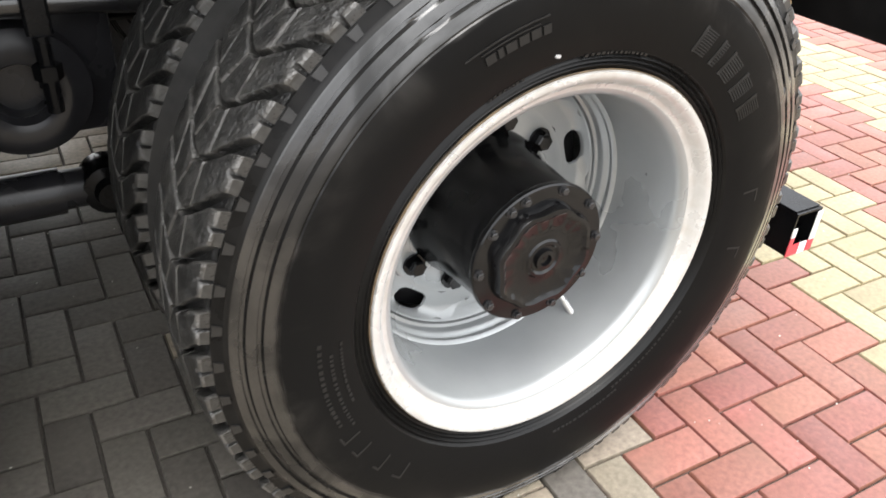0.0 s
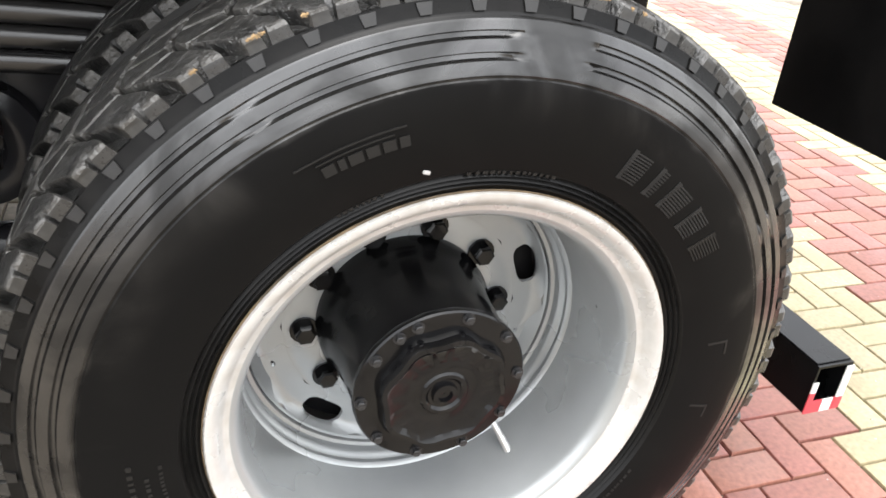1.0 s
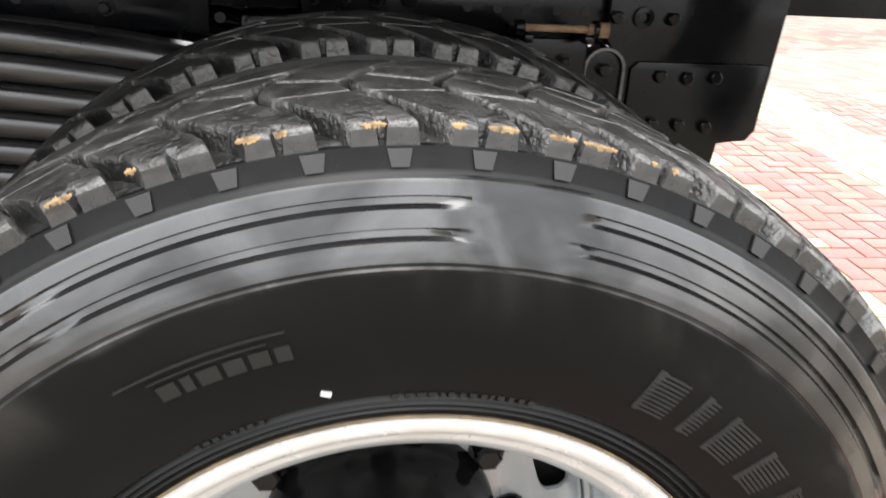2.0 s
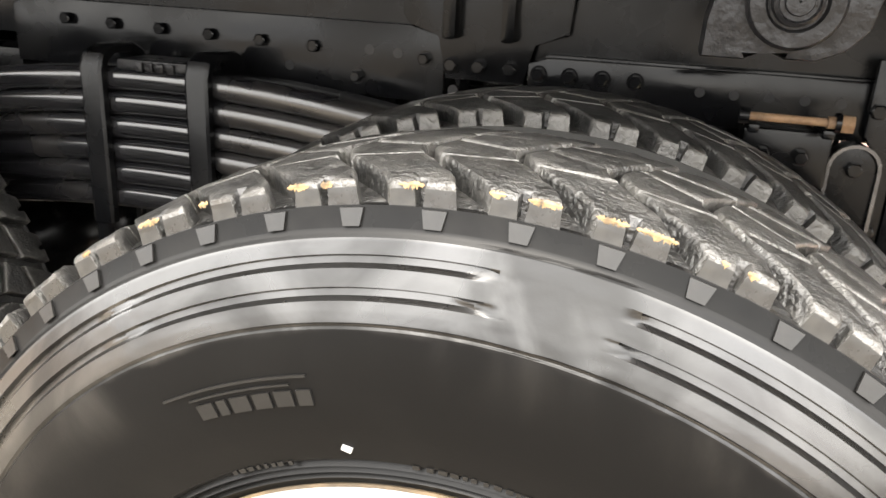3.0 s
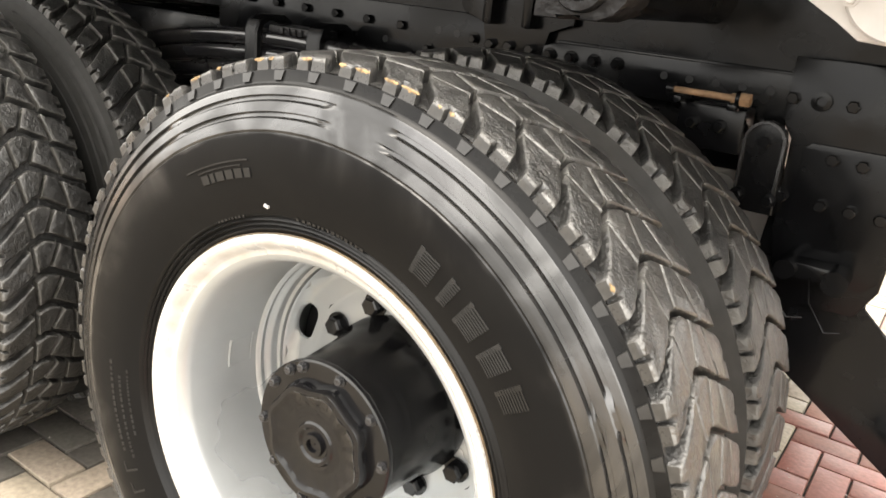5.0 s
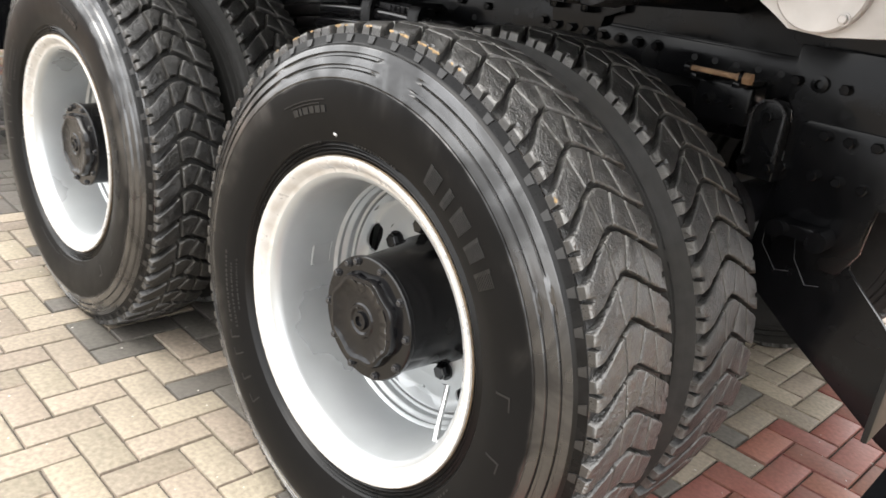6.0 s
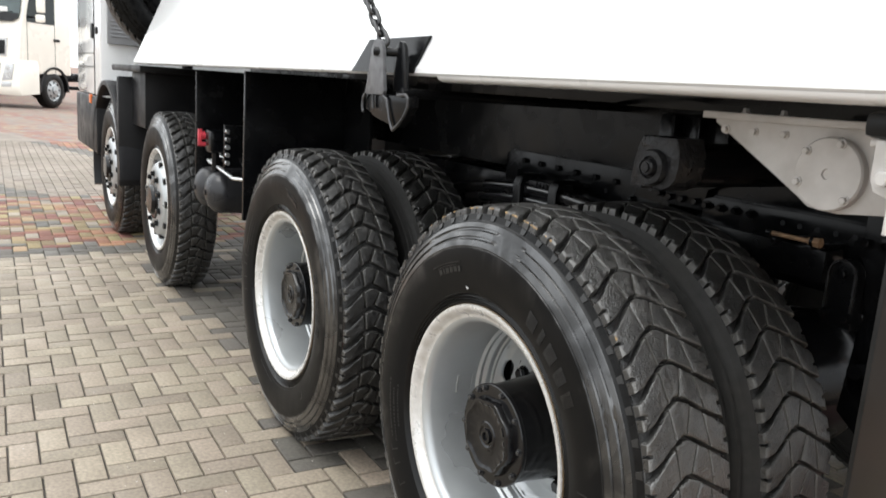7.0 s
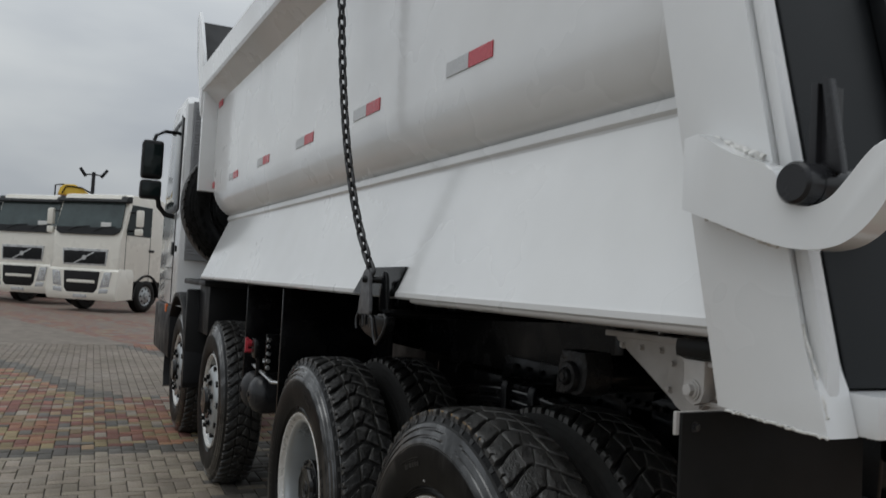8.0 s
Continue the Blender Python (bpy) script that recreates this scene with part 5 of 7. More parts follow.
# ---- mudflap with its sign ----
bm = bmesh.new()
box(bm, (0.870, 0.056, 0.72), (0.878, 0.525, 1.20), 0.003)
flap = part("mudflap", bm, "flap", truck, "black rubber mudflap with a white framed sign")
for fy in (0.085, 0.30, 0.50):
    place("bolt", SMALL_BOLT, flap, Matrix.Translation((0.878, fy, 1.175)) @ Matrix.Rotation(radians(90), 4, "Y"))
bm = bmesh.new()
box(bm, (0.861, 0.05, 1.160), (0.869, 0.80, 1.201), 0.002)
place("hanger", mesh_of("hanger", bm, "grey_paint"), flap, None, "pale steel hanger bar")
bm = bmesh.new()
def rounded(y0, y1, z0, z1, r, n=5):
    out = []
    for cy, cz, a0 in ((y1 - r, z1 - r, 0), (y0 + r, z1 - r, 90), (y0 + r, z0 + r, 180), (y1 - r, z0 + r, 270)):
        out += [(cy + r * math.cos(radians(a0 + 90 * k / n)), cz + r * math.sin(radians(a0 + 90 * k / n))) for k in range(n + 1)]
    return out
o, i_ = rounded(0.164, 0.455, 0.838, 0.922, 0.02), rounded(0.1675, 0.4515, 0.8415, 0.9185, 0.0165)
vo, vi = [bm.verts.new((0.8805, y, z)) for y, z in o], [bm.verts.new((0.8805, y, z)) for y, z in i_]
for k in range(len(o)):
    bm.faces.new((vo[k], vo[(k + 1) % len(o)], vi[(k + 1) % len(o)], vi[k]))
place("sign_frame", mesh_of("sign_frame", bm, "lettering"), flap, None, "thin white rounded frame")
txt = bpy.data.curves.new("sign_text", "FONT")
txt.body, txt.size, txt.shear, txt.offset = "TRUC", 0.062, 0.25, 0.0012
tmp = new("tmp_text", txt)
dg = bpy.context.evaluated_depsgraph_get()
me = bpy.data.meshes.new_from_object(tmp.evaluated_get(dg))
bpy.data.objects.remove(tmp)
me.materials.clear()
me.materials.append(M["lettering"])
place("sign_text", me, flap, Matrix(((0, 0, 1, 0.8808), (1, 0, 0, 0.188), (0, 1, 0, 0.856), (0, 0, 0, 1))), "white slanted capital letters")

# ---- rear bumper tube with striped tape on its open end ----
bm = bmesh.new()
x0, x1, z0, z1, w = 0.808, 0.894, 0.218, 0.330, 0.005
for lo, hi in (((x0, z0), (x1, z0 + w)), ((x0, z1 - w), (x1, z1)), ((x0, z0 + w), (x0 + w, z1 - w)), ((x1 - w, z0 + w), (x1, z1 - w))):
    box(bm, (lo[0], 0.142, lo[1]), (hi[0], 2.36, hi[1]))
bumper = part("bumper_tube", bm, "black", truck, "black square bumper tube, open at its end")
bm = bmesh.new()
box(bm, (x0 + 0.002, 0.15, z1 + 0.001), (x1 - 0.002, 2.35, z1 + 0.003))
place("top_strip", mesh_of("top_strip", bm, "black"), bumper, None, "black top face of the tube")
for name, mat, a, b in (("tape", "red", 0.0, 0.45), ("tape", "lettering", 0.45, 0.75), ("tape", "red", 0.75, 1.0)):
    bm = bmesh.new()
    xa, xb = x0 + (x1 - x0) * a, x0 + (x1 - x0) * b
    box(bm, (xa, 0.139, z0 - 0.002), (xb, 0.1415, z0 + 0.028))
    place(name, mesh_of(name, bm, mat), bumper)
for mat, za, zb in (("lettering", z0 + 0.029, z0 + 0.105), ("red", z0 + 0.0, z0 + 0.028)):
    bm = bmesh.new()
    box(bm, (x1 - 0.016, 0.1385, za), (x1 + 0.002, 0.1408, zb))
    place("tape", mesh_of("tape", bm, mat), bumper)
for mat, za, zb in (("red", z0, z0 + 0.05), ("lettering", z0 + 0.05, z0 + 0.075)):
    bm = bmesh.new()
    box(bm, (x0 - 0.002, 0.1385, za), (x0 + 0.012, 0.1408, zb))
    place("tape", mesh_of("tape", bm, mat), bumper)
NEAR_ARM = [(0.42, 0.84), (0.40, 0.60), (0.525, 0.508), (0.768, 0.346), (0.80, 0.332), (0.905, 0.332), (0.88, 0.42), (0.703, 0.598), (0.612, 0.676), (0.60, 0.84)]
FAR_ARM = [(0.42, 0.84), (0.42, 0.66), (0.56, 0.62), (0.80, 0.332), (0.905, 0.332), (0.88, 0.42), (0.70, 0.62), (0.60, 0.70), (0.59, 0.84)]
for y, outline in ((0.802, NEAR_ARM), (1.676, FAR_ARM)):
    bm = bmesh.new()
    prism(bm, outline, 1, y + 0.016, y + 0.028, 0.003)
    place("bumper_arm", mesh_of("bumper_arm", bm, "black"), bumper, None, "slanting black plate arm")

# ---- tipper body ----
BODY_FRONT, BODY_REAR = -4.33, 0.98


def base_y(x):
    return 0.065 + 0.015 * x


def shell(bm, prof, x0f, x1, end_cap=True):
    """Pushes a side profile of (inset, z) pairs along the body; x0f gives each row's front end."""
    rows = []
    for ins, z in prof:
        xa = x0f(ins, z)
        rows.append([bm.verts.new((xa + (x1 - xa) * k / 12, base_y(xa + (x1 - xa) * k / 12) + ins, z)) for k in range(13)])
    for r0, r1 in zip(rows, rows[1:]):
        for k in range(12):
            bm.faces.new((r0[k], r0[k + 1], r1[k + 1], r1[k]))


def lower_front(ins, z):
    return -4.30 + 0.30 * max(0, (z - 1.36)) / 0.45


bm = bmesh.new()
shell(bm, [(0.14, 1.40), (0.02, 1.344), (0.008, 1.345), (0.0, 1.352), (0.0, 1.366), (0.006, 1.375), (0.130, 1.775), (0.129, 1.782), (0.122, 1.786), (0.118, 1.790), (0.118, 1.812), (0.121, 1.816), (0.150, 1.818), (0.20, 1.82)], lower_front, BODY_REAR)
body = part("tipper_body", bm, "white", truck, "white painted steel tipper body", 25)


def wall_front(ins, z):
    if z < 2.15:
        u = max(0, min(1, (z - 1.80) / 0.35))
        return -4.00 - 0.33 * math.sin(u * math.pi / 2)
    return BODY_FRONT


bm = bmesh.new()
curve = [(0.052 + 0.10 * math.cos(radians(a)) ** 1.0 if False else 0.05 + 0.11 * (1 - math.sin(radians(a))), 1.818 + 0.20 * (1 - math.cos(radians(a)))) for a in (0, 12, 24, 36, 48, 60, 72, 84, 90)]
shell(bm, curve + [(0.05, 2.10), (0.05, 2.15), (0.05, 2.84)], wall_front, BODY_REAR)
place("side_wall", mesh_of("side_wall", bm, "white", 25), body, None, "smooth white side wall with a curved foot")
bm = bmesh.new()
prof = [(0.052, 2.70), (-0.04, 2.785), (-0.066, 2.80), (-0.076, 2.82), (-0.076, 2.985), (-0.06, 3.0), (0.06, 3.0)]
shell(bm, prof, lambda i, z: BODY_FRONT - 0.05, BODY_REAR - 0.3)
place("top_rail", mesh_of("top_rail", bm, "white", 25), body, None, "boxed white top rail")
bm = bmesh.new()
box(bm, (BODY_FRONT - 0.06, base_y(-4.3) - 0.06, 2.02), (BODY_FRONT + 0.01, 2.5, 3.0), 0.01)
prism(bm, [(-4.37, 2.6), (-4.46, 2.75), (-4.78, 3.18), (-4.88, 3.50), (-4.80, 3.55), (-4.62, 3.40), (-4.40, 3.12), (-4.33, 2.98)], 1, base_y(-4.3) - 0.075, base_y(-4.3) - 0.05, 0.004)
place("headboard", mesh_of("headboard", bm, "white"), body, None, "white headboard with a cab guard plate")
bm = bmesh.new()
prism(bm, [(-4.36, 2.97), (-4.80, 3.47), (-4.83, 3.45), (-4.40, 2.92)], 1, base_y(-4.3) - 0.048, 2.45)
place("cab_guard", mesh_of("cab_guard", bm, "dark"), body, None, "dark steel cab guard sheet")
bm = bmesh.new()
box(bm, (-4.0, 2.36, 1.36), (0.95, 2.46, 3.0), 0.01)
place("far_wall", mesh_of("far_wall", bm, "white"), body)
bm = bmesh.new()
shell(bm, [(0.16, 1.345), (0.08, 1.334), (0.040, 1.331), (0.024, 1.332), (0.013, 1.336), (0.007, 1.341), (0.004, 1.347)], lambda i, z: -0.37, 0.93)
place("belly_lip", mesh_of("belly_lip", bm, "white", 60), body, None, "rounded lip under the body edge")
for bx in (0.365, 0.454, 0.638):
    place("bolt", HINGE_BOLT, hinge, Matrix.Translation((bx, 0.37, 1.3075)))
# paired reflective tapes along the wall
for k in range(-1, 6):
    xr = min(0.012 - 0.852 * k, 0.745)
    for name, mat, xa, xb in (("red_tape", "red", xr - (0.142 if k >= 0 else 0.023), xr), ("silver_tape", "tape", xr - (0.290 if k >= 0 else 0.171), xr - (0.144 if k >= 0 else 0.025))):
        bm = bmesh.new()
        v = [bm.verts.new(p) for p in ((xa, base_y(xa) + 0.0465, 2.045), (xb, base_y(xb) + 0.0465, 2.045), (xb, base_y(xb) + 0.0465, 2.092), (xa, base_y(xa) + 0.0465, 2.092))]
        bm.faces.new(v)
        ext = bmesh.ops.extrude_face_region(bm, geom=list(bm.faces))
        bmesh.ops.translate(bm, vec=(0, 0.003, 0), verts=[g for g in ext["geom"] if isinstance(g, bmesh.types.BMVert)])
        place(name, mesh_of(name, bm, mat), body)
bm = bmesh.new()
box(bm, (-4.26, base_y(-4.2) + 0.045, 2.66), (-4.10, base_y(-4.2) + 0.049, 2.73))
place("red_tape", mesh_of("red_tape", bm, "red"), body)
# black plate at the chain hook, standing for the panel's dark notch
bm = bmesh.new()
prism(bm, [(-0.862, 1.350), (-0.482, 1.350), (-0.445, 1.452), (-0.800, 1.447)], 1, -0.004, 0.004)
for v in bm.verts:
    v.co.y += base_y(v.co.x) + 0.31 * max(0.0, v.co.z - 1.356) - 0.006
place("guide_plate", mesh_of("guide_plate", bm, "black"), body, None, "black plate put in for the dark notch behind the chain hook")

# ---- rear post, sill, tailgate ----
def lean_x(z):
    return 0.965 - 0.243 * (z - 1.213)


bm = bmesh.new()
pts = [(lean_x(1.225), 1.225), (lean_x(1.225) + 0.21, 1.213), (lean_x(1.28) + 0.205, 1.28), (lean_x(1.34) + 0.188, 1.34), (lean_x(3.05) + 0.188, 3.05), (lean_x(3.05), 3.05)]
prism(bm, pts, 1, 0.05, 0.115, 0.006)
post = part("rear_post", bm, "white", truck, "thick white rear body post")
bm = bmesh.new()
prism(bm, [(lean_x(1.25) + 0.190, 1.245), (lean_x(1.25) + 0.201, 1.247), (lean_x(1.31) + 0.214, 1.32), (lean_x(3.05) + 0.214, 3.05), (lean_x(3.05) + 0.198, 3.05)], 1, 0.064, 0.092, 0.006)
place("edge_strip", mesh_of("edge_strip", bm, "white"), post)
bm = bmesh.new()
rnd = random.Random(3)
pts = []
for k in range(60):
    u = k / 59
    pts.append((lean_x(1.225) + 0.02 + 0.19 * u, 0.0495, 1.223 - 0.010 * u + rnd.uniform(-0.0015, 0.0015)))
sweep(bm, pts, 0.0022, 6)
pts = [(lean_x(1.24) + 0.206 - 0.0012 * k + rnd.uniform(-0.002, 0.002) - 0.243 * 0.01 * k, 0.056, 1.24 + 0.01 * k) for k in range(14)]
sweep(bm, pts, 0.0030, 6)
place("weld_bead", mesh_of("weld_bead", bm, "white_rough"), post, None, "rough painted weld")
bm = bmesh.new()
box(bm, (1.00, 0.116, 1.213), (1.20, 2.40, 1.275), 0.006)
place("rear_sill", mesh_of("rear_sill", bm, "white"), post, None, "white rear sill beam")
bm = bmesh.new()
prism(bm, [(lean_x(1.28) + 0.14, 1.28), (lean_x(1.28) + 0.20, 1.28), (lean_x(3.0) + 0.20, 3.0), (lean_x(3.0) + 0.14, 3.0)], 1, 0.118, 2.40, 0.006)
tail = part("tailgate", bm, "tailgate", truck, "dark grey steel tailgate")
bm = bmesh.new()
for y in (0.35, 1.2, 2.1):
    prism(bm, [(lean_x(1.30) + 0.202, 1.30), (lean_x(1.30) + 0.235, 1.31), (lean_x(2.95) + 0.235, 2.94), (lean_x(2.95) + 0.202, 2.95)], 1, y, y + 0.09, 0.01)
place("tailgate_rib", mesh_of("tailgate_rib", bm, "tailgate"), tail)
# hooked arm that cradles the tailgate pin
LATCH = Matrix.Translation((1.936, -0.921, 1.401)) @ Matrix.Scale(1.093, 4) @ Matrix.Translation((-1.936, 0.921, -1.401))


def grow(bm):
    bmesh.ops.transform(bm, matrix=LATCH, verts=bm.verts)


def softened(pts):
    """The outline with its corners cut twice, but for those of its root."""
    for _ in range(2):
        cut = []
        for (xa, za), (xb, zb) in zip(pts, pts[1:]):
            cut += [(xa * 0.75 + xb * 0.25, za * 0.75 + zb * 0.25), (xa * 0.25 + xb * 0.75, za * 0.25 + zb * 0.75)]
        pts = [pts[0]] + cut + [pts[-1]]
    return pts


bm = bmesh.new()
prism(bm, [(1.00, 1.645)] + softened([(1.00, 1.535), (1.04, 1.522), (1.155, 1.482), (1.215, 1.468), (1.27, 1.470), (1.305, 1.488), (1.335, 1.52), (1.36, 1.57), (1.362, 1.59), (1.335, 1.60), (1.312, 1.585), (1.285, 1.555), (1.262, 1.532), (1.235, 1.523), (1.205, 1.528), (1.186, 1.545), (1.178, 1.572), (1.16, 1.588), (1.10, 1.607), (1.03, 1.648)]), 1, -0.075, -0.035, 0.003)
grow(bm)
arm = part("latch_arm", bm, "white", truck, "thick white hooked latch arm")
bm = bmesh.new()
for (xa, za), (xb, zb) in (((1.01, 1.647), (1.12, 1.606)), ((1.01, 1.53), (1.15, 1.48))):
    pts = [(xa + (xb - xa) * k / 24, -0.034 + rnd.uniform(-0.004, 0.002), za + (zb - za) * k / 24 + rnd.uniform(-0.004, 0.004)) for k in range(25)]
    sweep(bm, pts, 0.006, 6)
grow(bm)
place("weld_bead", mesh_of("weld_bead", bm, "white_rough"), arm, None, "rough painted weld")
bm = bmesh.new()
rod(bm, (1.216, -0.085, 1.555), (1.216, 0.15, 1.555), 0.028, n=28)
rod(bm, (1.216, -0.090, 1.555), (1.216, -0.085, 1.555), 0.024, 0.028, n=28)
rod(bm, (1.216, -0.060, 1.555), (1.216, 0.14, 1.555), 0.029, n=28)
grow(bm)
pin = part("latch_pin", bm, "tank", truck, "black steel latch pin with a welded lever")
bm = bmesh.new()
prism(bm, [(1.193, 1.570), (1.206, 1.575), (1.206, 1.690), (1.195, 1.694)], 1, -0.050, 0.0, 0.002)
prism(bm, [(1.228, 1.575), (1.246, 1.566), (1.221, 1.694), (1.211, 1.698)], 1, -0.050, -0.040, 0.002)
prism(bm, [(1.2055, 1.570), (1.240, 1.570), (1.217, 1.696), (1.2055, 1.692)], 1, -0.041, -0.030, 0.002)
grow(bm)
bmesh.ops.translate(bm, vec=(0.014, 0.0, 0.0), verts=bm.verts)
place("lever", mesh_of("lever", bm, "tank"), pin, None, "tapered black steel lever")

# ---- chain and its hook ----
hook_y = 0.0
bm = bmesh.new()
tip = [(-0.583 + 0.034 * math.cos(radians(a)), 1.408 + 0.030 * math.sin(radians(a))) for a in range(0, 181, 20)]
prism(bm, tip + [(-0.622, 1.385), (-0.646, 1.296), (-0.640, 1.286), (-0.536, 1.288), (-0.530, 1.298), (-0.546, 1.39)], 1, hook_y - 0.010, hook_y + 0.002, 0.003)
hook = part("chain_hook", bm, "link", truck, "dark steel chain hook with two jaws")
bm = bmesh.new()
tip = [(-0.520 + 0.030 * math.cos(radians(a)), 1.404 + 0.030 * math.sin(radians(a))) for a in range(0, 181, 20)]
prism(bm, tip + [(-0.552, 1.30), (-0.470, 1.30)], 1, hook_y + 0.030, hook_y + 0.040, 0.003)
rod(bm, (-0.583, hook_y - 0.018, 1.404), (-0.540, hook_y + 0.042, 1.404), 0.012, n=16)
place("cheek_plate", mesh_of("cheek_plate", bm, "black"), hook)
bm = bmesh.new()
rod(bm, (-0.480, hook_y + 0.02, 1.296), (-0.480, 0.95, 1.296), 0.014, n=12)
place("cross_shaft", mesh_of("cross_shaft", bm, "black"), hook)
for tine in ([(-0.540, 1.284), (-0.560, 1.293), (-0.610, 1.296), (-0.650, 1.291), (-0.668, 1.276), (-0.672, 1.250), (-0.664, 1.234)],
             [(-0.605, 1.290), (-0.604, 1.268), (-0.600, 1.248)],
             [(-0.540, 1.286), (-0.520, 1.276), (-0.510, 1.252), (-0.498, 1.226), (-0.484, 1.206), (-0.474, 1.195)],
             [(-0.455, 1.290), (-0.410, 1.292), (-0.396, 1.282), (-0.396, 1.262), (-0.412, 1.238), (-0.440, 1.214), (-0.474, 1.195)]):
    bm = bmesh.new()
    sweep(bm, [(px, hook_y - 0.004, pz) for px, pz in tine], 0.0046, 8)
    place("jaw", mesh_of("jaw", bm, "chain", 60), hook, None, "bent steel jaw")
bm = bmesh.new()
prism(bm, [(-0.664, 1.288), (-0.400, 1.288), (-0.400, 1.262), (-0.440, 1.222), (-0.476, 1.202), (-0.510, 1.210), (-0.600, 1.222), (-0.660, 1.246)], 1, hook_y + 0.002, hook_y + 0.034, 0.006)
place("tongue", mesh_of("tongue", bm, "black"), hook)
# ---- chain links, alternating, along a hanging curve
PITCH_C, WIRE = 0.0405, 0.0060
bm = bmesh.new()
loop = []
for k in range(10):
    a = math.pi * k / 9
    loop.append((0.0125 * math.cos(a), 0, 0.014 + 0.0125 * math.sin(a)))
for k in range(10):
    a = math.pi + math.pi * k / 9
    loop.append((0.0125 * math.cos(a), 0, -0.014 + 0.0125 * math.sin(a)))
sweep(bm, loop, WIRE, 8, closed=True)
LINK = mesh_of("chain_link", bm, "chain", 60)
chain = part("chain", bmesh.new(), "chain", truck, "hanging dark steel chain")
chain.data = LINK
def hang(z):
    return Vector((-0.585 - 0.42 * (1 - math.exp((1.45 - z) / 0.42)), 0.004 - 0.036 * (z - 1.45), z))


z_link, k = 1.440, 0
while z_link < 2.86:
    slope = (hang(z_link + 0.01) - hang(z_link)).normalized()
    way = slope.to_track_quat("Z", "X").to_matrix().to_4x4()
    m = Matrix.Translation(hang(z_link)) @ way @ Matrix.Rotation(radians(90 * (k % 2) + 20), 4, "Z")
    if k == 0:
        chain.matrix_basis = m
        CHAIN_INV = m.inverted()
    else:
        ob = place("chain_link", LINK, chain, m)
        ob.matrix_parent_inverse = CHAIN_INV
    z_link += PITCH_C * slope.z
    k += 1

# ---- between the axles: guards, air tanks, hose coupling ----
bm = bmesh.new()
box(bm, (-2.26, 0.13, 0.63), (-2.235, 0.64, 1.335), 0.006)
box(bm, (-2.30, 0.64, 0.63), (-1.95, 0.66, 1.335), 0.006)
part("splash_guard", bm, "black", truck, "black splash guard panel")
bm = bmesh.new()
box(bm, (-3.12, 0.12, 0.60), (-3.10, 0.62, 1.33), 0.006)
part("splash_guard", bm, "black", truck, "black splash guard panel")
bm = bmesh.new()
box(bm, (-3.05, 0.50, 0.66), (-2.40, 0.84, 1.25), 0.02)
part("battery_box", bm, "black", truck, "black equipment box on the chassis")
for k, tx in enumerate((-3.0, -2.78)):
    bm = bmesh.new()
    lathe(bm, [(0.001, -0.065), (0.035, -0.062), (0.07, -0.050), (0.10, -0.027), (0.112, 0.0), (0.114, 0.03), (0.114, 0.50), (0.10, 0.52), (0.001, 0.54)], (tx, 0.155, 0.69), n=40)
    tank = part("air_tank", bm, "tank", truck, "black air tank with a domed end", 40)
    bm = bmesh.new()
    rod(bm, (tx, 0.085, 0.69), (tx, 0.10, 0.69), 0.016, n=8)
    place("tank_plug", mesh_of("tank_plug", bm, "dark"), tank)
bm = bmesh.new()
sweep(bm, [(-2.98, 0.16, 0.84), (-2.80, 0.155, 0.83), (-2.50, 0.16, 0.80), (-2.36, 0.30, 0.80)], 0.011)
sweep(bm, [(-3.02, 0.18, 0.83), (-2.92, 0.2, 0.87), (-2.7, 0.22, 0.86), (-2.4, 0.3, 0.86)], 0.016)
part("tank_strap", bm, "silver", truck, "bright steel rod over the air tanks")
bm = bmesh.new()
box(bm, (-2.87, 0.11, 0.90), (-2.76, 0.20, 1.02), 0.02)
rod(bm, (-2.80, 0.15, 0.90), (-2.80, 0.15, 0.80), 0.02, n=12)
box(bm, (-2.80, 0.16, 0.86), (-2.60, 0.18, 0.88), 0.004)
box(bm, (-2.62, 0.14, 0.84), (-2.60, 0.24, 1.06), 0.004)
valve = part("air_valve", bm, "black", truck, "black air valve block with a red tap")
bm = bmesh.new()
rod(bm, (-2.875, 0.085, 0.985), (-2.875, 0.11, 0.985), 0.022, n=16)
rod(bm, (-2.875, 0.075, 0.94), (-2.875, 0.12, 0.94), 0.012, n=10)
box(bm, (-2.885, 0.075, 0.93), (-2.865, 0.095, 1.02), 0.004)
place("red_tap", mesh_of("red_tap", bm, "red"), valve, None, "red plastic tap")
bm = bmesh.new()
for k in range(5):
    rod(bm, (-2.59, 0.15, 0.87 + 0.04 * k), (-2.57, 0.15, 0.87 + 0.04 * k), 0.012, n=8)
place("fittings", mesh_of("fittings", bm, "silver"), valve)

# ---- front mudguards ----
def arch(cx, r, a0, a1, y0, y1, name="mudguard"):
    bm = bmesh.new()
    n = 20
    rows = []
    for k in range(n + 1):
        a = radians(a0 + (a1 - a0) * k / n)
        ring = []
        for rr, yy in ((r, y0 + 0.04), (r + 0.012, y0), (r + 0.045, y0), (r + 0.05, y0 + 0.03), (r + 0.022, y1), (r, y1)):
            ring.append(bm.verts.new((cx + rr * math.sin(a), yy, WHEEL_Z + rr * math.cos(a))))
        rows.append(ring)
    for r0, r1 in zip(rows, rows[1:]):
        for i in range(6):
            bm.faces.new((r0[i], r0[(i + 1) % 6], r1[(i + 1) % 6], r1[i]))
    bm.faces.new(rows[0][::-1])
    bm.faces.new(rows[-1])
    return part(name, bm, "dark", truck, "dark plastic mudguard arch", 40)


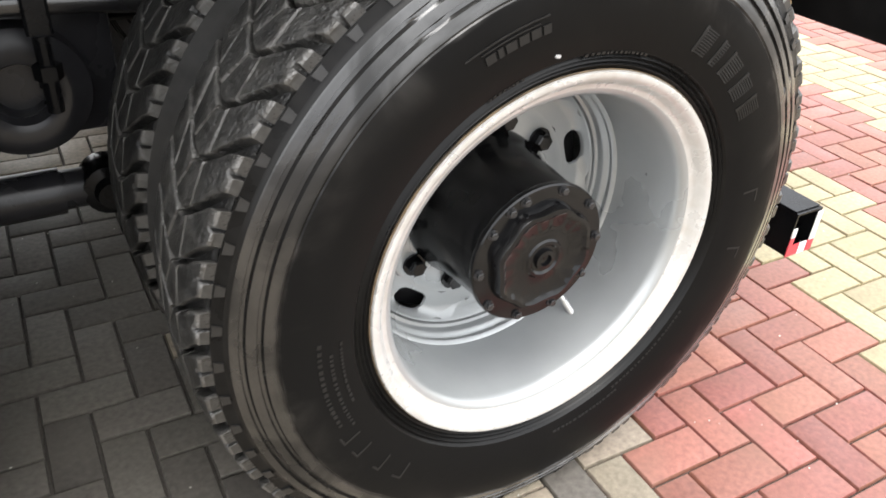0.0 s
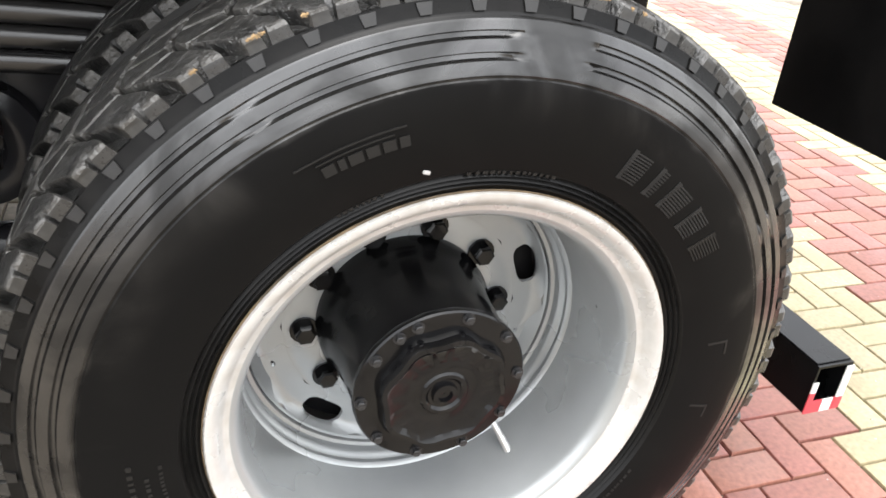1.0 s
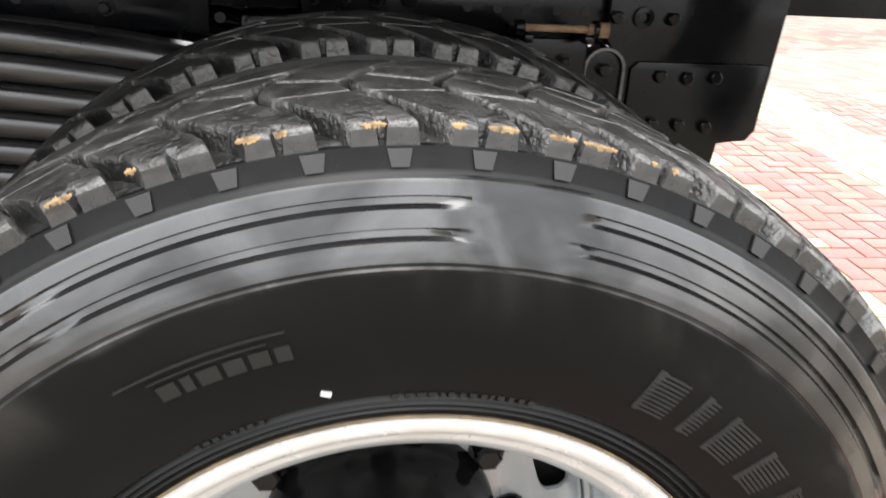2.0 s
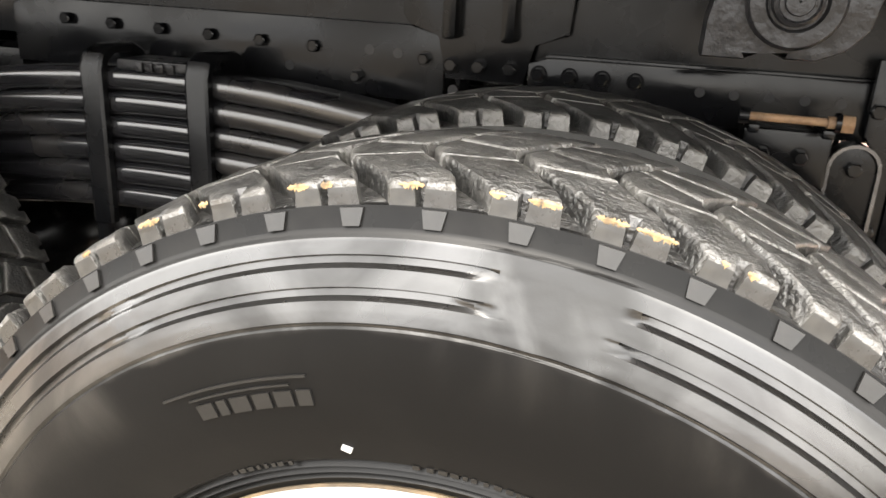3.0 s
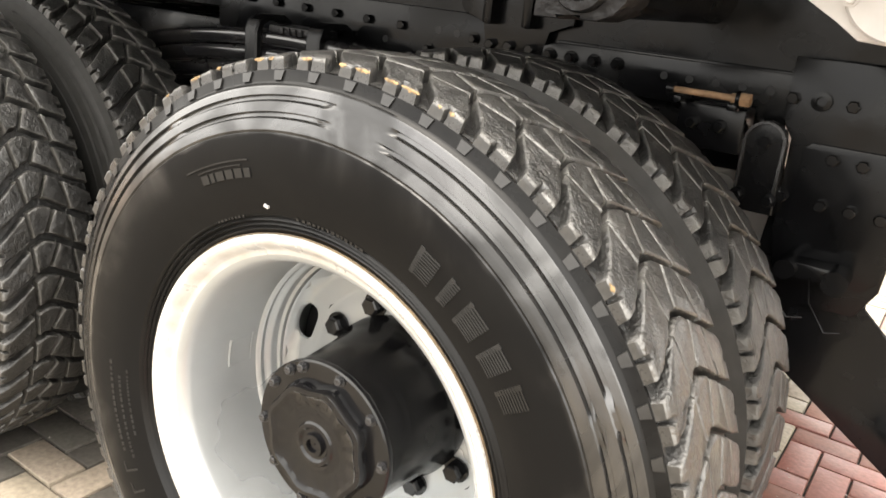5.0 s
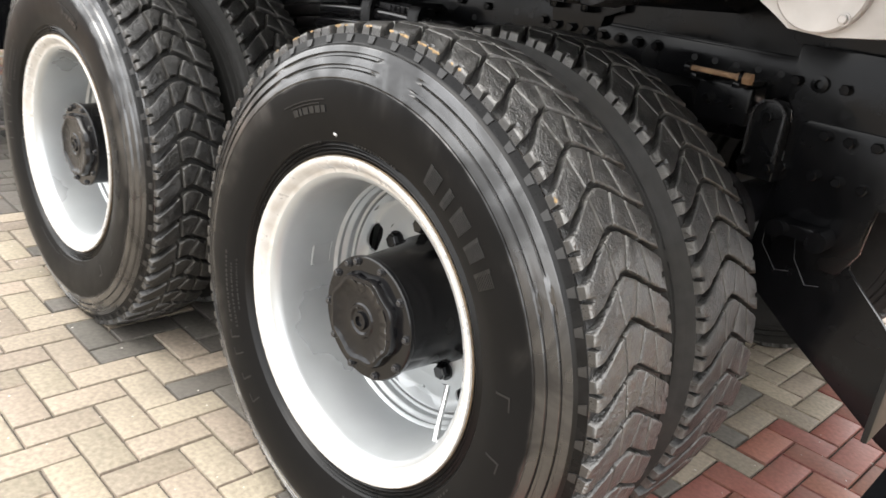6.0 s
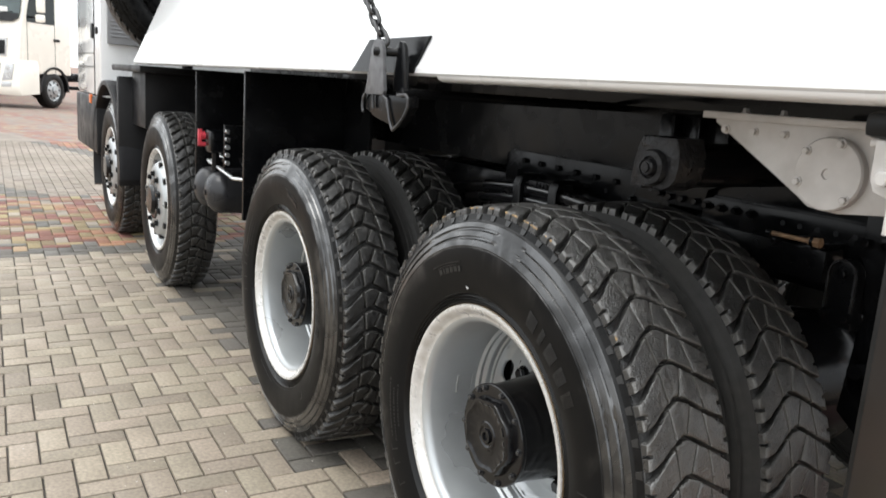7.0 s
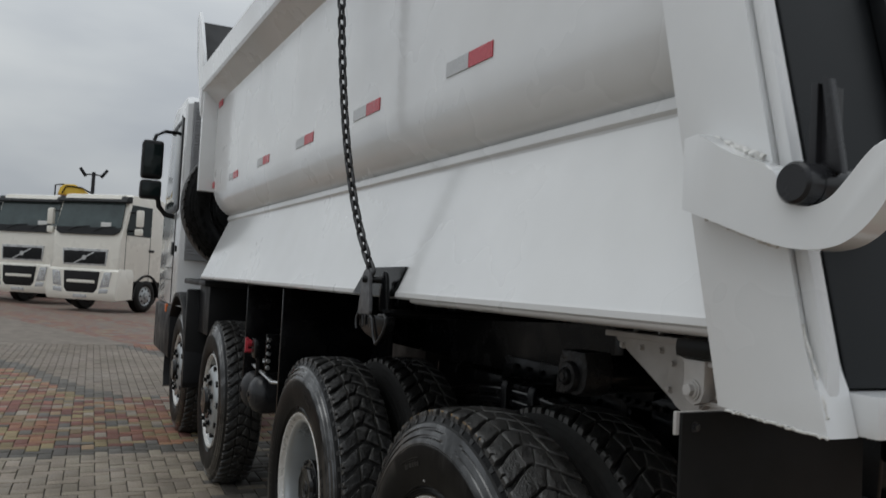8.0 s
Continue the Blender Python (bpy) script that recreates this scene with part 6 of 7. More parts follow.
arch(AXLES["first"], 0.66, -110, 92, 0.0, 0.52)
bm = bmesh.new()
box(bm, (-5.02, 0.0, 0.42), (-4.95, 0.50, 1.25), 0.02)
part("mudguard_panel", bm, "dark", truck, "grey-black mudguard end panel")
bm = bmesh.new()
box(bm, (-5.35, 0.02, 1.29), (-4.2, 0.60, 1.335), 0.012)
box(bm, (-4.95, 0.10, 0.9), (-4.45, 0.60, 1.29), 0.01)
part("mudguard_top", bm, "dark", truck, "dark plastic mudguard deck")

# unseen block added between the front wheels to shut out far-side light
bm = bmesh.new()
box(bm, (-5.20, 1.90, 0.62), (-4.25, 2.48, 1.335), 0.02)
part("far_side_guard", bm, "dark", truck, "dark block added on the far side, unseen, to shut out light")
# another added behind it, unseen, so no brightness shows under the chassis
bm = bmesh.new()
box(bm, (-3.12, 1.80, 0.60), (-1.98, 2.42, 1.30), 0.02)
part("far_side_box", bm, "dark", truck, "second unseen dark block, added to shut out far-side light")

# ---- spare wheel behind the cab ----
SPARE = Matrix.Translation((-4.70, 0.45, 1.96)) @ Matrix.Rotation(radians(90), 4, "Z") @ Matrix.Translation((0, 0, -WHEEL_Z))
bm = bmesh.new()
tyre_skin(bm, 0, 0, 1, 96)
for i in range(LUGS):
    for band in range(len(BANDS)):
        tb = bmesh.new()
        tread_block(tb, band, i % 4, 2 * math.pi * i / LUGS)
        bmesh.ops.translate(tb, vec=(0, 0, WHEEL_Z), verts=tb.verts)
        tmp = bpy.data.meshes.new("tmp")
        tb.to_mesh(tmp)
        tb.free()
        for p in tmp.polygons:
            p.material_index = 0 if p.material_index else 2
        bm.from_mesh(tmp)
        bpy.data.meshes.remove(tmp)
bmesh.ops.transform(bm, matrix=SPARE, verts=bm.verts)
part("spare_tyre", bm, ["ledge", "ledge", "tread_inner", "ledge"], truck, "black spare tyre standing behind the cab", 40)
bm = bmesh.new()
rod(bm, (-4.70, 0.45, 1.3), (-4.70, 0.45, 1.96), 0.04, n=12)
lathe(bm, [(0.325, -0.03), (0.30, -0.06), (0.20, -0.09), (0.001, -0.09)], (-4.70, 0.45, 1.96), n=40, axis="x")
part("spare_carrier", bm, "black", truck)

# ---- cab ----
bm = bmesh.new()
prism(bm, [(-5.95, 1.05), (-5.95, 3.02), (-6.05, 3.10), (-6.9, 3.12), (-7.15, 3.0), (-7.45, 2.05), (-7.50, 1.05)], 1, 0.02, 2.48, 0.05)
cab = part("cab", bm, "white", truck, "white cab with dark door glass")
bm = bmesh.new()
prism(bm, [(-6.18, 2.05), (-6.18, 2.78), (-6.25, 2.85), (-6.95, 2.85), (-7.18, 2.10), (-7.12, 2.03)], 1, 0.012, 0.03, 0.004)
place("door_window", mesh_of("door_window", bm, "glass"), cab, None, "dark side window")
bm = bmesh.new()
for lo, hi in (((-6.19, 1.99), (-6.10, 2.90)), ((-7.22, 1.98), (-6.19, 2.05)), ((-7.0, 2.85), (-6.19, 2.90))):
    box(bm, (lo[0], 0.008, lo[1]), (hi[0], 0.02, hi[1]), 0.004)
place("window_seal", mesh_of("window_seal", bm, "dark"), cab)
bm = bmesh.new()
box(bm, (-6.42, 0.005, 1.55), (-6.30, 0.02, 1.68), 0.01)
place("door_handle", mesh_of("door_handle", bm, "dark"), cab)
bm = bmesh.new()
box(bm, (-6.15, 0.005, 1.58), (-6.06, 0.018, 1.64), 0.01)
place("side_badge", mesh_of("side_badge", bm, "dark"), cab)
bm = bmesh.new()
for lo, hi in (((-6.26, 1.06), (-6.252, 2.95)), ((-7.30, 1.30), (-6.26, 1.308)), ((-7.35, 1.42), (-6.26, 1.428))):
    box(bm, (lo[0], 0.012, lo[1]), (hi[0], 0.0185, hi[1]))
place("door_gap", mesh_of("door_gap", bm, "dark"), cab, None, "dark gap round the door")
bm = bmesh.new()
box(bm, (-7.46, 0.0, 0.55), (-6.1, 0.30, 1.05), 0.03)
place("step_box", mesh_of("step_box", bm, "dark"), cab)
bm = bmesh.new()
box(bm, (-6.44, -0.012, 0.98), (-6.36, 0.01, 1.06), 0.008)
place("side_marker", mesh_of("side_marker", bm, "orange"), cab, None, "amber side marker lamp")
bm = bmesh.new()
box(bm, (-5.948, 0.075, 1.50), (-5.90, 2.42, 3.03), 0.012)
stack = part("rear_panel", bm, "panel_grey", truck, "finely ribbed grey rear wall of the cab")
bm = bmesh.new()
box(bm, (-5.90, 0.095, 0.0), (-5.893, 2.40, 0.016), 0.003, seg=1)
RIB = mesh_of("panel_rib", bm, "panel_grey")
for k in range(46):
    place("panel_rib", RIB, stack, Matrix.Translation((0, 0, 1.56 + 0.031 * k)))
bm = bmesh.new()
box(bm, (-6.42, -0.335, 2.29), (-6.26, -0.135, 2.67), 0.045, seg=4)
mirror = part("mirror", bm, "dark", truck, "black double door mirror")
bm = bmesh.new()
box(bm, (-6.42, -0.335, 2.09), (-6.26, -0.135, 2.275), 0.04, seg=4)
place("lower_mirror", mesh_of("lower_mirror", bm, "dark"), mirror)
for z0, z1 in ((2.33, 2.63), (2.12, 2.245)):
    bm = bmesh.new()
    box(bm, (-6.262, -0.315, z0), (-6.257, -0.155, z1), 0.002)
    place("mirror_glass", mesh_of("mirror_glass", bm, "glass"), mirror)
bm = bmesh.new()
sweep(bm, [(-6.34, -0.23, 2.66), (-6.36, -0.21, 2.73), (-6.42, -0.12, 2.79), (-6.48, 0.02, 2.80)], 0.018)
place("mirror_arm", mesh_of("mirror_arm", bm, "dark"), mirror)
bm = bmesh.new()
sweep(bm, [(-6.34, -0.16, 2.11), (-6.35, -0.14, 2.02), (-6.40, -0.07, 1.95), (-6.46, 0.02, 1.94)], 0.026)
place("mirror_arm", mesh_of("mirror_arm", bm, "dark"), mirror)

# ---- wear on the near wheel: speck, ochre marks, valve ----
bm = bmesh.new()
rod(bm, (0.118, 0.20, 0.36), (0.150, 0.15, 0.30), 0.0055, n=10)
rod(bm, (0.150, 0.15, 0.30), (0.168, 0.125, 0.262), 0.0065, n=10)
rod(bm, (0.168, 0.125, 0.262), (0.172, 0.121, 0.255), 0.0055, n=10)
part("valve_stem", bm, "silver", truck, "bright steel tyre valve stem")
bm = bmesh.new()
a = radians(-10.7)
box(bm, (-0.0042, -0.002, -0.0022), (0.0042, 0.002, 0.0022), 0.0010, Matrix.Translation((0.364 * math.sin(a), 0.0085, WHEEL_Z + 0.364 * math.cos(a))) @ Matrix.Rotation(0.25, 4, "Y"))
part("white_speck", bm, "tape", truck, "small white speck on the tyre")


# ---- ground ----
ground = new("ground", None)
bm = bmesh.new()
size = 400.0
v = [bm.verts.new(p) for p in ((-size, -size, -0.012), (size, -size, -0.012), (size, size, -0.012), (-size, size, -0.012))]
bm.faces.new(v)
bpy.data.objects.remove(ground)
ground = place("ground", mesh_of("ground", bm, "joint"))
tagged(ground, "sandy ground under and between the paving blocks", "ground", kind="structure")

# One herringbone of blocks two units by one, turned a little against the truck.
UNIT_X, UNIT_Y = 0.0953, 0.0981
LAID = Matrix.Translation((-1.4728, -0.6251, 0.0)) @ Matrix.Rotation(radians(-1.5), 4, "Z")


def paver_mesh(name, lx, ly, mat):
    """A concrete block with a worn, rounded top edge; its top is at z = 0."""
    bm = bmesh.new()
    add_paver(bm, 0, 0, lx, ly)
    return mesh_of(name, bm, mat, 30)


def add_paver(bm, x, y, lx, ly, dz=0.0, tilt=(0.0, 0.0)):
    g, c = 0.0030, 0.006
    rings = []
    for inset, z in ((g, -0.02), (g, -0.005), (g + 0.002, -0.0014), (g + c, 0.0)):
        ring = []
        for px, py in ((inset, inset), (lx - inset, inset), (lx - inset, ly - inset), (inset, ly - inset)):
            lean = (px - lx / 2) * tilt[0] + (py - ly / 2) * tilt[1]
            ring.append(bm.verts.new((x + px, y + py, z + dz + lean)))
        rings.append(ring)
    for r0, r1 in zip(rings, rings[1:]):
        for i in range(4):
            bm.faces.new((r0[i], r0[(i + 1) % 4], r1[(i + 1) % 4], r1[i]))
    bm.faces.new(rings[-1])


def paver_colour(x, y, rnd):
    """Bands of colour across the yard: grey, red and yellow behind the truck, a mixed carpet before it, shade-dark
    blocks under it.
    """
    def pick(*names):
        return names[int(rnd.random() * len(names))]
    aslant = -0.336 * x + 0.942 * y
    if x > -1.0 and y < -0.45:
        return "paver_grey"
    across = x - 0.13 * max(0.0, min(6.0, y))
    if 0.26 < across < 1.10 or 1.67 < across < 2.34 or 2.92 < across < 3.5:
        return "paver_red"
    if 1.10 <= across <= 1.67 or 2.34 <= across <= 2.92 or 3.5 <= across < 4.3:
        return "paver_yellow"
    if -5.0 < x < -4.72:
        return "paver_dark"
    if -7.6 < x <= -5.0 or (x <= -7.6 and y < -0.45 and x > -7.5 + (y + 0.45) * 2.5 and aslant < 2.0):
        return pick("paver_brick", "paver_brick", "paver_orange", "paver_orange", "paver_dark", "paver_grey", "paver_dun", "paver_dun", "paver_dun")
    if x < -7.6 and 1.92 < aslant < 2.26 and y < -0.3:
        return "paver_dark"
    if x < -7.4 and 4.6 < aslant < 4.9:
        return "paver_dark"
    if x < -7.4 and aslant >= 4.9:
        return pick("paver_brick", "paver_orange", "paver_brick", "paver_dun")
    # dark blocks thicken under the truck, its shade partly put into their colour
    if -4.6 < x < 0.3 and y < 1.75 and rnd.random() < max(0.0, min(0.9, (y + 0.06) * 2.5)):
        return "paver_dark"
    return "paver_pale" if x < -7.4 else "paver_grey"


def herringbone(x0, x1, y0, y1):
    """Corner and size of each block, in the lattice's own axes."""
    for j in range(int(y0 / UNIT_Y), int(y1 / UNIT_Y)):
        for i in range(int(x0 / UNIT_X), int(x1 / UNIT_X)):
            k = (i + j) % 4
            if k == 0:
                yield i * UNIT_X, j * UNIT_Y, 2 * UNIT_X, UNIT_Y
            elif k == 2:
                yield i * UNIT_X, j * UNIT_Y, UNIT_X, 2 * UNIT_Y


pavement = thing("pavement", (0, 0, 0), "block paving in grey, red and yellow herringbone bands", "paving", kind="structure")
rnd = random.Random(11)
joined = {}
singles, shapes = 0, {}
for px, py, lx, ly in herringbone(-12.6, 7.4, -4.0, 6.0):
    mid = LAID @ Vector((px + lx / 2, py + ly / 2, 0))
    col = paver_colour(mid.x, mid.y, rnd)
    dz = rnd.uniform(-0.0018, 0.0018)
    if -1.45 < mid.x < 1.40 and -0.80 < mid.y < 0.0 and singles < 300:
        key = (col, lx > ly)
        if key not in shapes:
            shapes[key] = paver_mesh("paver", lx, ly, col)
        place("paver", shapes[key], pavement, LAID @ Matrix.Translation((px, py, dz)))
        singles += 1
    else:
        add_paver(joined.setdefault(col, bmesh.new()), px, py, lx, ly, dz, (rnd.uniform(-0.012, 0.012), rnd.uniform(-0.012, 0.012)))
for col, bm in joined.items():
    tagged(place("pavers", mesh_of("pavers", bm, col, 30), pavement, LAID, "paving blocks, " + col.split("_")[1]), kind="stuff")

# pale grit strewn over the blocks
rnd = random.Random(23)
bm = bmesh.new()
for k in range(520):
    gx, gy = rnd.uniform(-2.2, 2.2), rnd.uniform(-1.2, 1.6)
    r = rnd.uniform(0.0010, 0.0030)
    ring = []
    for c in range(5):
        a = 2 * math.pi * (c + rnd.random() * 0.6) / 5
        ring.append(bm.verts.new((gx + r * math.cos(a) * rnd.uniform(0.7, 1.5), gy + r * math.sin(a), 0.0002)))
    tip = bm.verts.new((gx, gy, 0.0012 + r * 0.6))
    for c in range(5):
        bm.faces.new((ring[c], ring[(c + 1) % 5], tip))
tagged(part("grit", bm, "grit", pavement, "small pale chips of grit"), kind="stuff")

bm = bmesh.new()
for x0, x1, y0, y1 in ((-400, -13.9, -400, 400), (5.8, 400, -400, 400), (-13.9, 5.8, -400, -4.2), (-13.9, 5.8, 4.8, 400)):
    bm.faces.new([bm.verts.new(p) for p in ((x0, y0, -0.003), (x1, y0, -0.003), (x1, y1, -0.003), (x0, y1, -0.003))])
tagged(place("yard", mesh_of("yard", bm, "far_ground")), "distant paving of the yard with reddish bands", "yard", kind="structure")


# ---- parked trucks, lamp and crane in the distance ----
def parked_truck(x, y, turn, stripe=False):
    """A forward-control tractor seen from its front: its nose looks to +x before it is turned."""
    t = thing("parked_truck", (0, 0, 0), "cream white parked tractor truck with black grille", "truck", "trucks parked in a row")
    def p(name, bm, mat, parent=t, label="", angle=35):
        return place(name, mesh_of(name, bm, mat, angle), parent, None, label)
    bm = bmesh.new()
    prism(bm, [(-2.2, 0.95), (-2.2, 3.50), (-2.0, 3.62), (-0.50, 3.62), (-0.34, 3.52), (-0.04, 2.36), (0.0, 2.2), (0.03, 1.35), (0.0, 0.95)], 1, -1.22, 1.22, 0.11)
    body = p("cab_body", bm, "cream", t, "cream white cab shell")
    bm = bmesh.new()
    prism(bm, [(-1.15, 2.60), (-1.12, 2.44), (-0.95, 2.35), (0.95, 2.35), (1.12, 2.44), (1.15, 2.60), (1.10, 3.40), (-1.10, 3.40)], 0, -0.02, 0.02)
    bmesh.ops.transform(bm, matrix=Matrix(((1, 0, -0.2586, 0.618), (0, 1, 0, 0), (0, 0, 1, 0), (0, 0, 0, 1))), verts=bm.verts)
    p("windscreen", bm, "screen", t, "dark tinted windscreen")
    bm = bmesh.new()
    prism(bm, [(-1.14, 2.56), (-1.11, 2.43), (-0.95, 2.34), (0.95, 2.34), (1.11, 2.43), (1.14, 2.56)], 0, -0.024, 0.026)
    bmesh.ops.transform(bm, matrix=Matrix(((1, 0, -0.2586, 0.618), (0, 1, 0, 0), (0, 0, 1, 0), (0, 0, 0, 1))), verts=bm.verts)
    p("scuttle", bm, "dark", t, "black band under the windscreen")
    bm = bmesh.new()
    prism(bm, [(-0.42, 3.34), (-0.12, 3.33), (-0.10, 3.37), (-0.20, 3.53), (-0.42, 3.55)], 1, -1.225, 1.225, 0.03)
    visor = p("sun_visor", bm, "tailgate", t, "black sun visor")
    bm = bmesh.new()
    prism(bm, [(-0.165, 3.44), (-0.150, 3.45), (-0.21, 3.565), (-0.40, 3.60), (-0.40, 3.56), (-0.22, 3.535)], 1, -1.0, 1.0, 0.008)
    p("visor_cap", bm, "cream", visor, "cream white top of the visor")
    bm = bmesh.new()
    prism(bm, [(-0.76, 1.40), (0.76, 1.40), (0.80, 1.90), (-0.80, 1.90)], 0, -0.02, 0.045, 0.02)
    surround = p("grille_surround", bm, "tape", t, "pale grille frame")
    bm = bmesh.new()
    prism(bm, [(-0.72, 1.45), (0.72, 1.45), (0.75, 1.83), (-0.75, 1.83)], 0, 0.03, 0.052, 0.01)
    p("upper_grille", bm, "dark", surround, "black slatted grille")
    for k in range(5):
        bm = bmesh.new()
        box(bm, (0.052, -0.70, 1.48 + 0.066 * k), (0.060, 0.70, 1.50 + 0.066 * k), 0.003)
        p("slat", bm, "tailgate", surround)
    bm = bmesh.new()
    prism(bm, [(-0.36, 1.47), (-0.31, 1.45), (0.36, 1.79), (0.31, 1.81)], 0, 0.060, 0.066)
    rod(bm, (0.060, 0, 1.63), (0.072, 0, 1.63), 0.075, n=20)
    p("badge", bm, "silver", surround, "plain silver badge with a diagonal bar")
    bm = bmesh.new()
    prism(bm, [(-0.69, 0.40), (0.08, 0.36), (0.14, 0.46), (0.14, 0.62), (0.10, 1.24), (0.0, 1.33), (-0.60, 1.33), (-0.69, 1.15)], 1, -1.24, 1.24, 0.06)
    bumper = p("bumper", bm, "cream", t, "cream white bumper skirt")
    bm = bmesh.new()
    box(bm, (-0.5, -1.21, 1.325), (0.02, 1.21, 1.352))
    p("bumper_gap", bm, "dark", t, "dark joint over the bumper")
    bm = bmesh.new()
    prism(bm, [(-0.48, 0.58), (0.48, 0.58), (0.58, 0.70), (0.62, 1.22), (-0.62, 1.22), (-0.58, 0.70)], 0, 0.08, 0.146, 0.012)
    p("lower_grille", bm, "dark", bumper, "black lower grille")
    bm = bmesh.new()
    box(bm, (0.10, -0.50, 0.86), (0.162, 0.50, 0.96), 0.03)
    p("grille_bar", bm, "cream", bumper)
    bm = bmesh.new()
    box(bm, (0.13, -0.24, 0.42), (0.15, 0.24, 0.52), 0.004)
    p("plate", bm, "tape", bumper, "plain pale plate")
    for sy in (-1, 1):
        bm = bmesh.new()
        prism(bm, [(sy * 0.67, 0.74), (sy * 0.98, 0.78), (sy * 1.04, 1.22), (sy * 0.80, 1.20)], 0, 0.05, 0.142, 0.012)
        lampset = p("headlight", bm, "lamp", t, "clear glass headlight")
        for z, r in ((1.08, 0.075), (0.90, 0.085)):
            bm = bmesh.new()
            rod(bm, (0.142, sy * 0.87, z), (0.146, sy * 0.87, z), r, n=16)
            p("reflector", bm, "silver", lampset)
        bm = bmesh.new()
        prism(bm, [(sy * 0.64, 0.57), (sy * 0.96, 0.59), (sy * 0.97, 0.72), (sy * 0.67, 0.71)], 0, 0.08, 0.148, 0.01)
        p("fog_lamp", bm, "lamp", t)
        bm = bmesh.new()
        box(bm, (-0.37, sy * 1.60 - 0.11, 2.62), (-0.23, sy * 1.60 + 0.11, 3.14), 0.06)
        box(bm, (-0.37, sy * 1.58 - 0.12, 2.36), (-0.23, sy * 1.58 + 0.12, 2.58), 0.06)
        holder = p("mirror", bm, "cream", t, "cream white mirror housing")
        for z in (2.50, 3.06):
            bm = bmesh.new()
            rod(bm, (-0.36, sy * 1.20, z), (-0.31, sy * 1.56, z), 0.03, n=10)
            p("mirror_arm", bm, "dark", holder, "black mirror arm")
        bm = bmesh.new()
        prism(bm, [(-1.42, 2.36), (-0.24, 2.36), (-0.20, 2.48), (-0.42, 3.30), (-1.42, 3.30)], 1, sy * 1.225 - 0.006, sy * 1.225 + 0.006)
        p("side_window", bm, "glass", t, "dark side window")
        for dx in (-0.22, -1.42):
            bm = bmesh.new()
            box(bm, (dx - 0.008, sy * 1.222 - 0.003, 1.0), (dx + 0.008, sy * 1.222 + 0.003, 2.4))
            p("door_joint", bm, "dark", t)
        bm = bmesh.new()
        box(bm, (-1.62, sy * 1.235 - 0.01, 1.9), (-1.36, sy * 1.235 + 0.01, 1.98), 0.004)
        p("vent", bm, "dark", t)
        for wx in (-1.35, -4.6):
            bm = bmesh.new()
            lathe(bm, [(0.30, 0.02), (0.40, 0.0), (0.48, 0.02), (0.52, 0.05), (0.52, 0.27), (0.48, 0.30), (0.30, 0.30)], (wx, 1.22 if sy > 0 else -1.22, 0.52), n=40) if sy < 0 else lathe(bm, [(0.30, -0.02), (0.40, 0.0), (0.48, -0.02), (0.52, -0.05), (0.52, -0.27), (0.48, -0.30), (0.30, -0.30)], (wx, 1.22, 0.52), n=40)
            w = p("tyre", bm, "sidewall", t, "black tyre")
            bm = bmesh.new()
            lathe(bm, [(0.31, 0.02 * -sy), (0.27, 0.05 * -sy), (0.20, 0.02 * -sy), (0.12, 0.0), (0.11, 0.05 * sy), (0.001, 0.06 * sy)], (wx, 1.22 * sy, 0.52), n=30)
            p("rim", bm, "rim", w, "silver rim")
            for k in range(8):
                a = 2 * math.pi * k / 8
                bm = bmesh.new()
                rod(bm, (wx + 0.225 * math.sin(a), 1.20 * sy, 0.52 + 0.225 * math.cos(a)), (wx + 0.225 * math.sin(a), 1.215 * sy, 0.52 + 0.225 * math.cos(a)), 0.03, n=10)
                p("hand_hole", bm, "dark", w)
        bm = bmesh.new()
        rows = []
        for k in range(13):
            a = radians(-95 + 190 * k / 12)
            rows.append([bm.verts.new((-1.35 + r * math.sin(a), sy * yy, 0.52 + r * math.cos(a))) for r, yy in ((0.60, 1.0), (0.60, 1.24), (0.67, 1.245), (0.67, 1.0))])
        for r0, r1 in zip(rows, rows[1:]):
            for i in range(3):
                bm.faces.new((r0[i], r0[i + 1], r1[i + 1], r1[i]))
        p("wheel_arch", bm, "dark", t, "black wheel arch")
    bm = bmesh.new()
    for k in range(2):
        sweep(bm, [(0.02, -0.7 + 0.9 * k, 2.42), (-0.01, -0.4 + 0.9 * k, 2.56), (-0.02, 0.05 + 0.9 * k, 2.60)], 0.014, 6)
    p("wiper", bm, "dark", t)
    bm = bmesh.new()
    box(bm, (-0.33, 0.45, 2.58), (-0.30, 0.80, 2.72), 0.004, Matrix.Translation((0.283, 0, 0)))
    p("windscreen_card", bm, "lettering", t, "pale card behind the windscreen")
    bm = bmesh.new()
    for sy in (-0.45, 0.38):
        box(bm, (-6.0, sy, 0.75), (-0.6, sy + 0.07, 1.0), 0.01)
    box(bm, (-4.6, -1.0, 0.46), (-4.5, 1.0, 0.58), 0.02)
    box(bm, (-1.40, -1.0, 0.46), (-1.30, 1.0, 0.58), 0.02)
    p("frame_rails", bm, "black", t)
    t.matrix_basis = Matrix.Translation((x, y, 0)) @ Matrix.Rotation(radians(turn), 4, "Z") @ Matrix.Scale(1.04, 4)
    return t


first = parked_truck(-25.35, -0.43, -40)
copy_thing(first, Matrix.Translation((-29.7, -2.37, 0)) @ Matrix.Rotation(radians(-38), 4, "Z") @ Matrix.Scale(1.04, 4))
copy_thing(first, Matrix.Translation((-32.3, -4.10, 0)) @ Matrix.Rotation(radians(-38), 4, "Z") @ Matrix.Scale(1.04, 4))

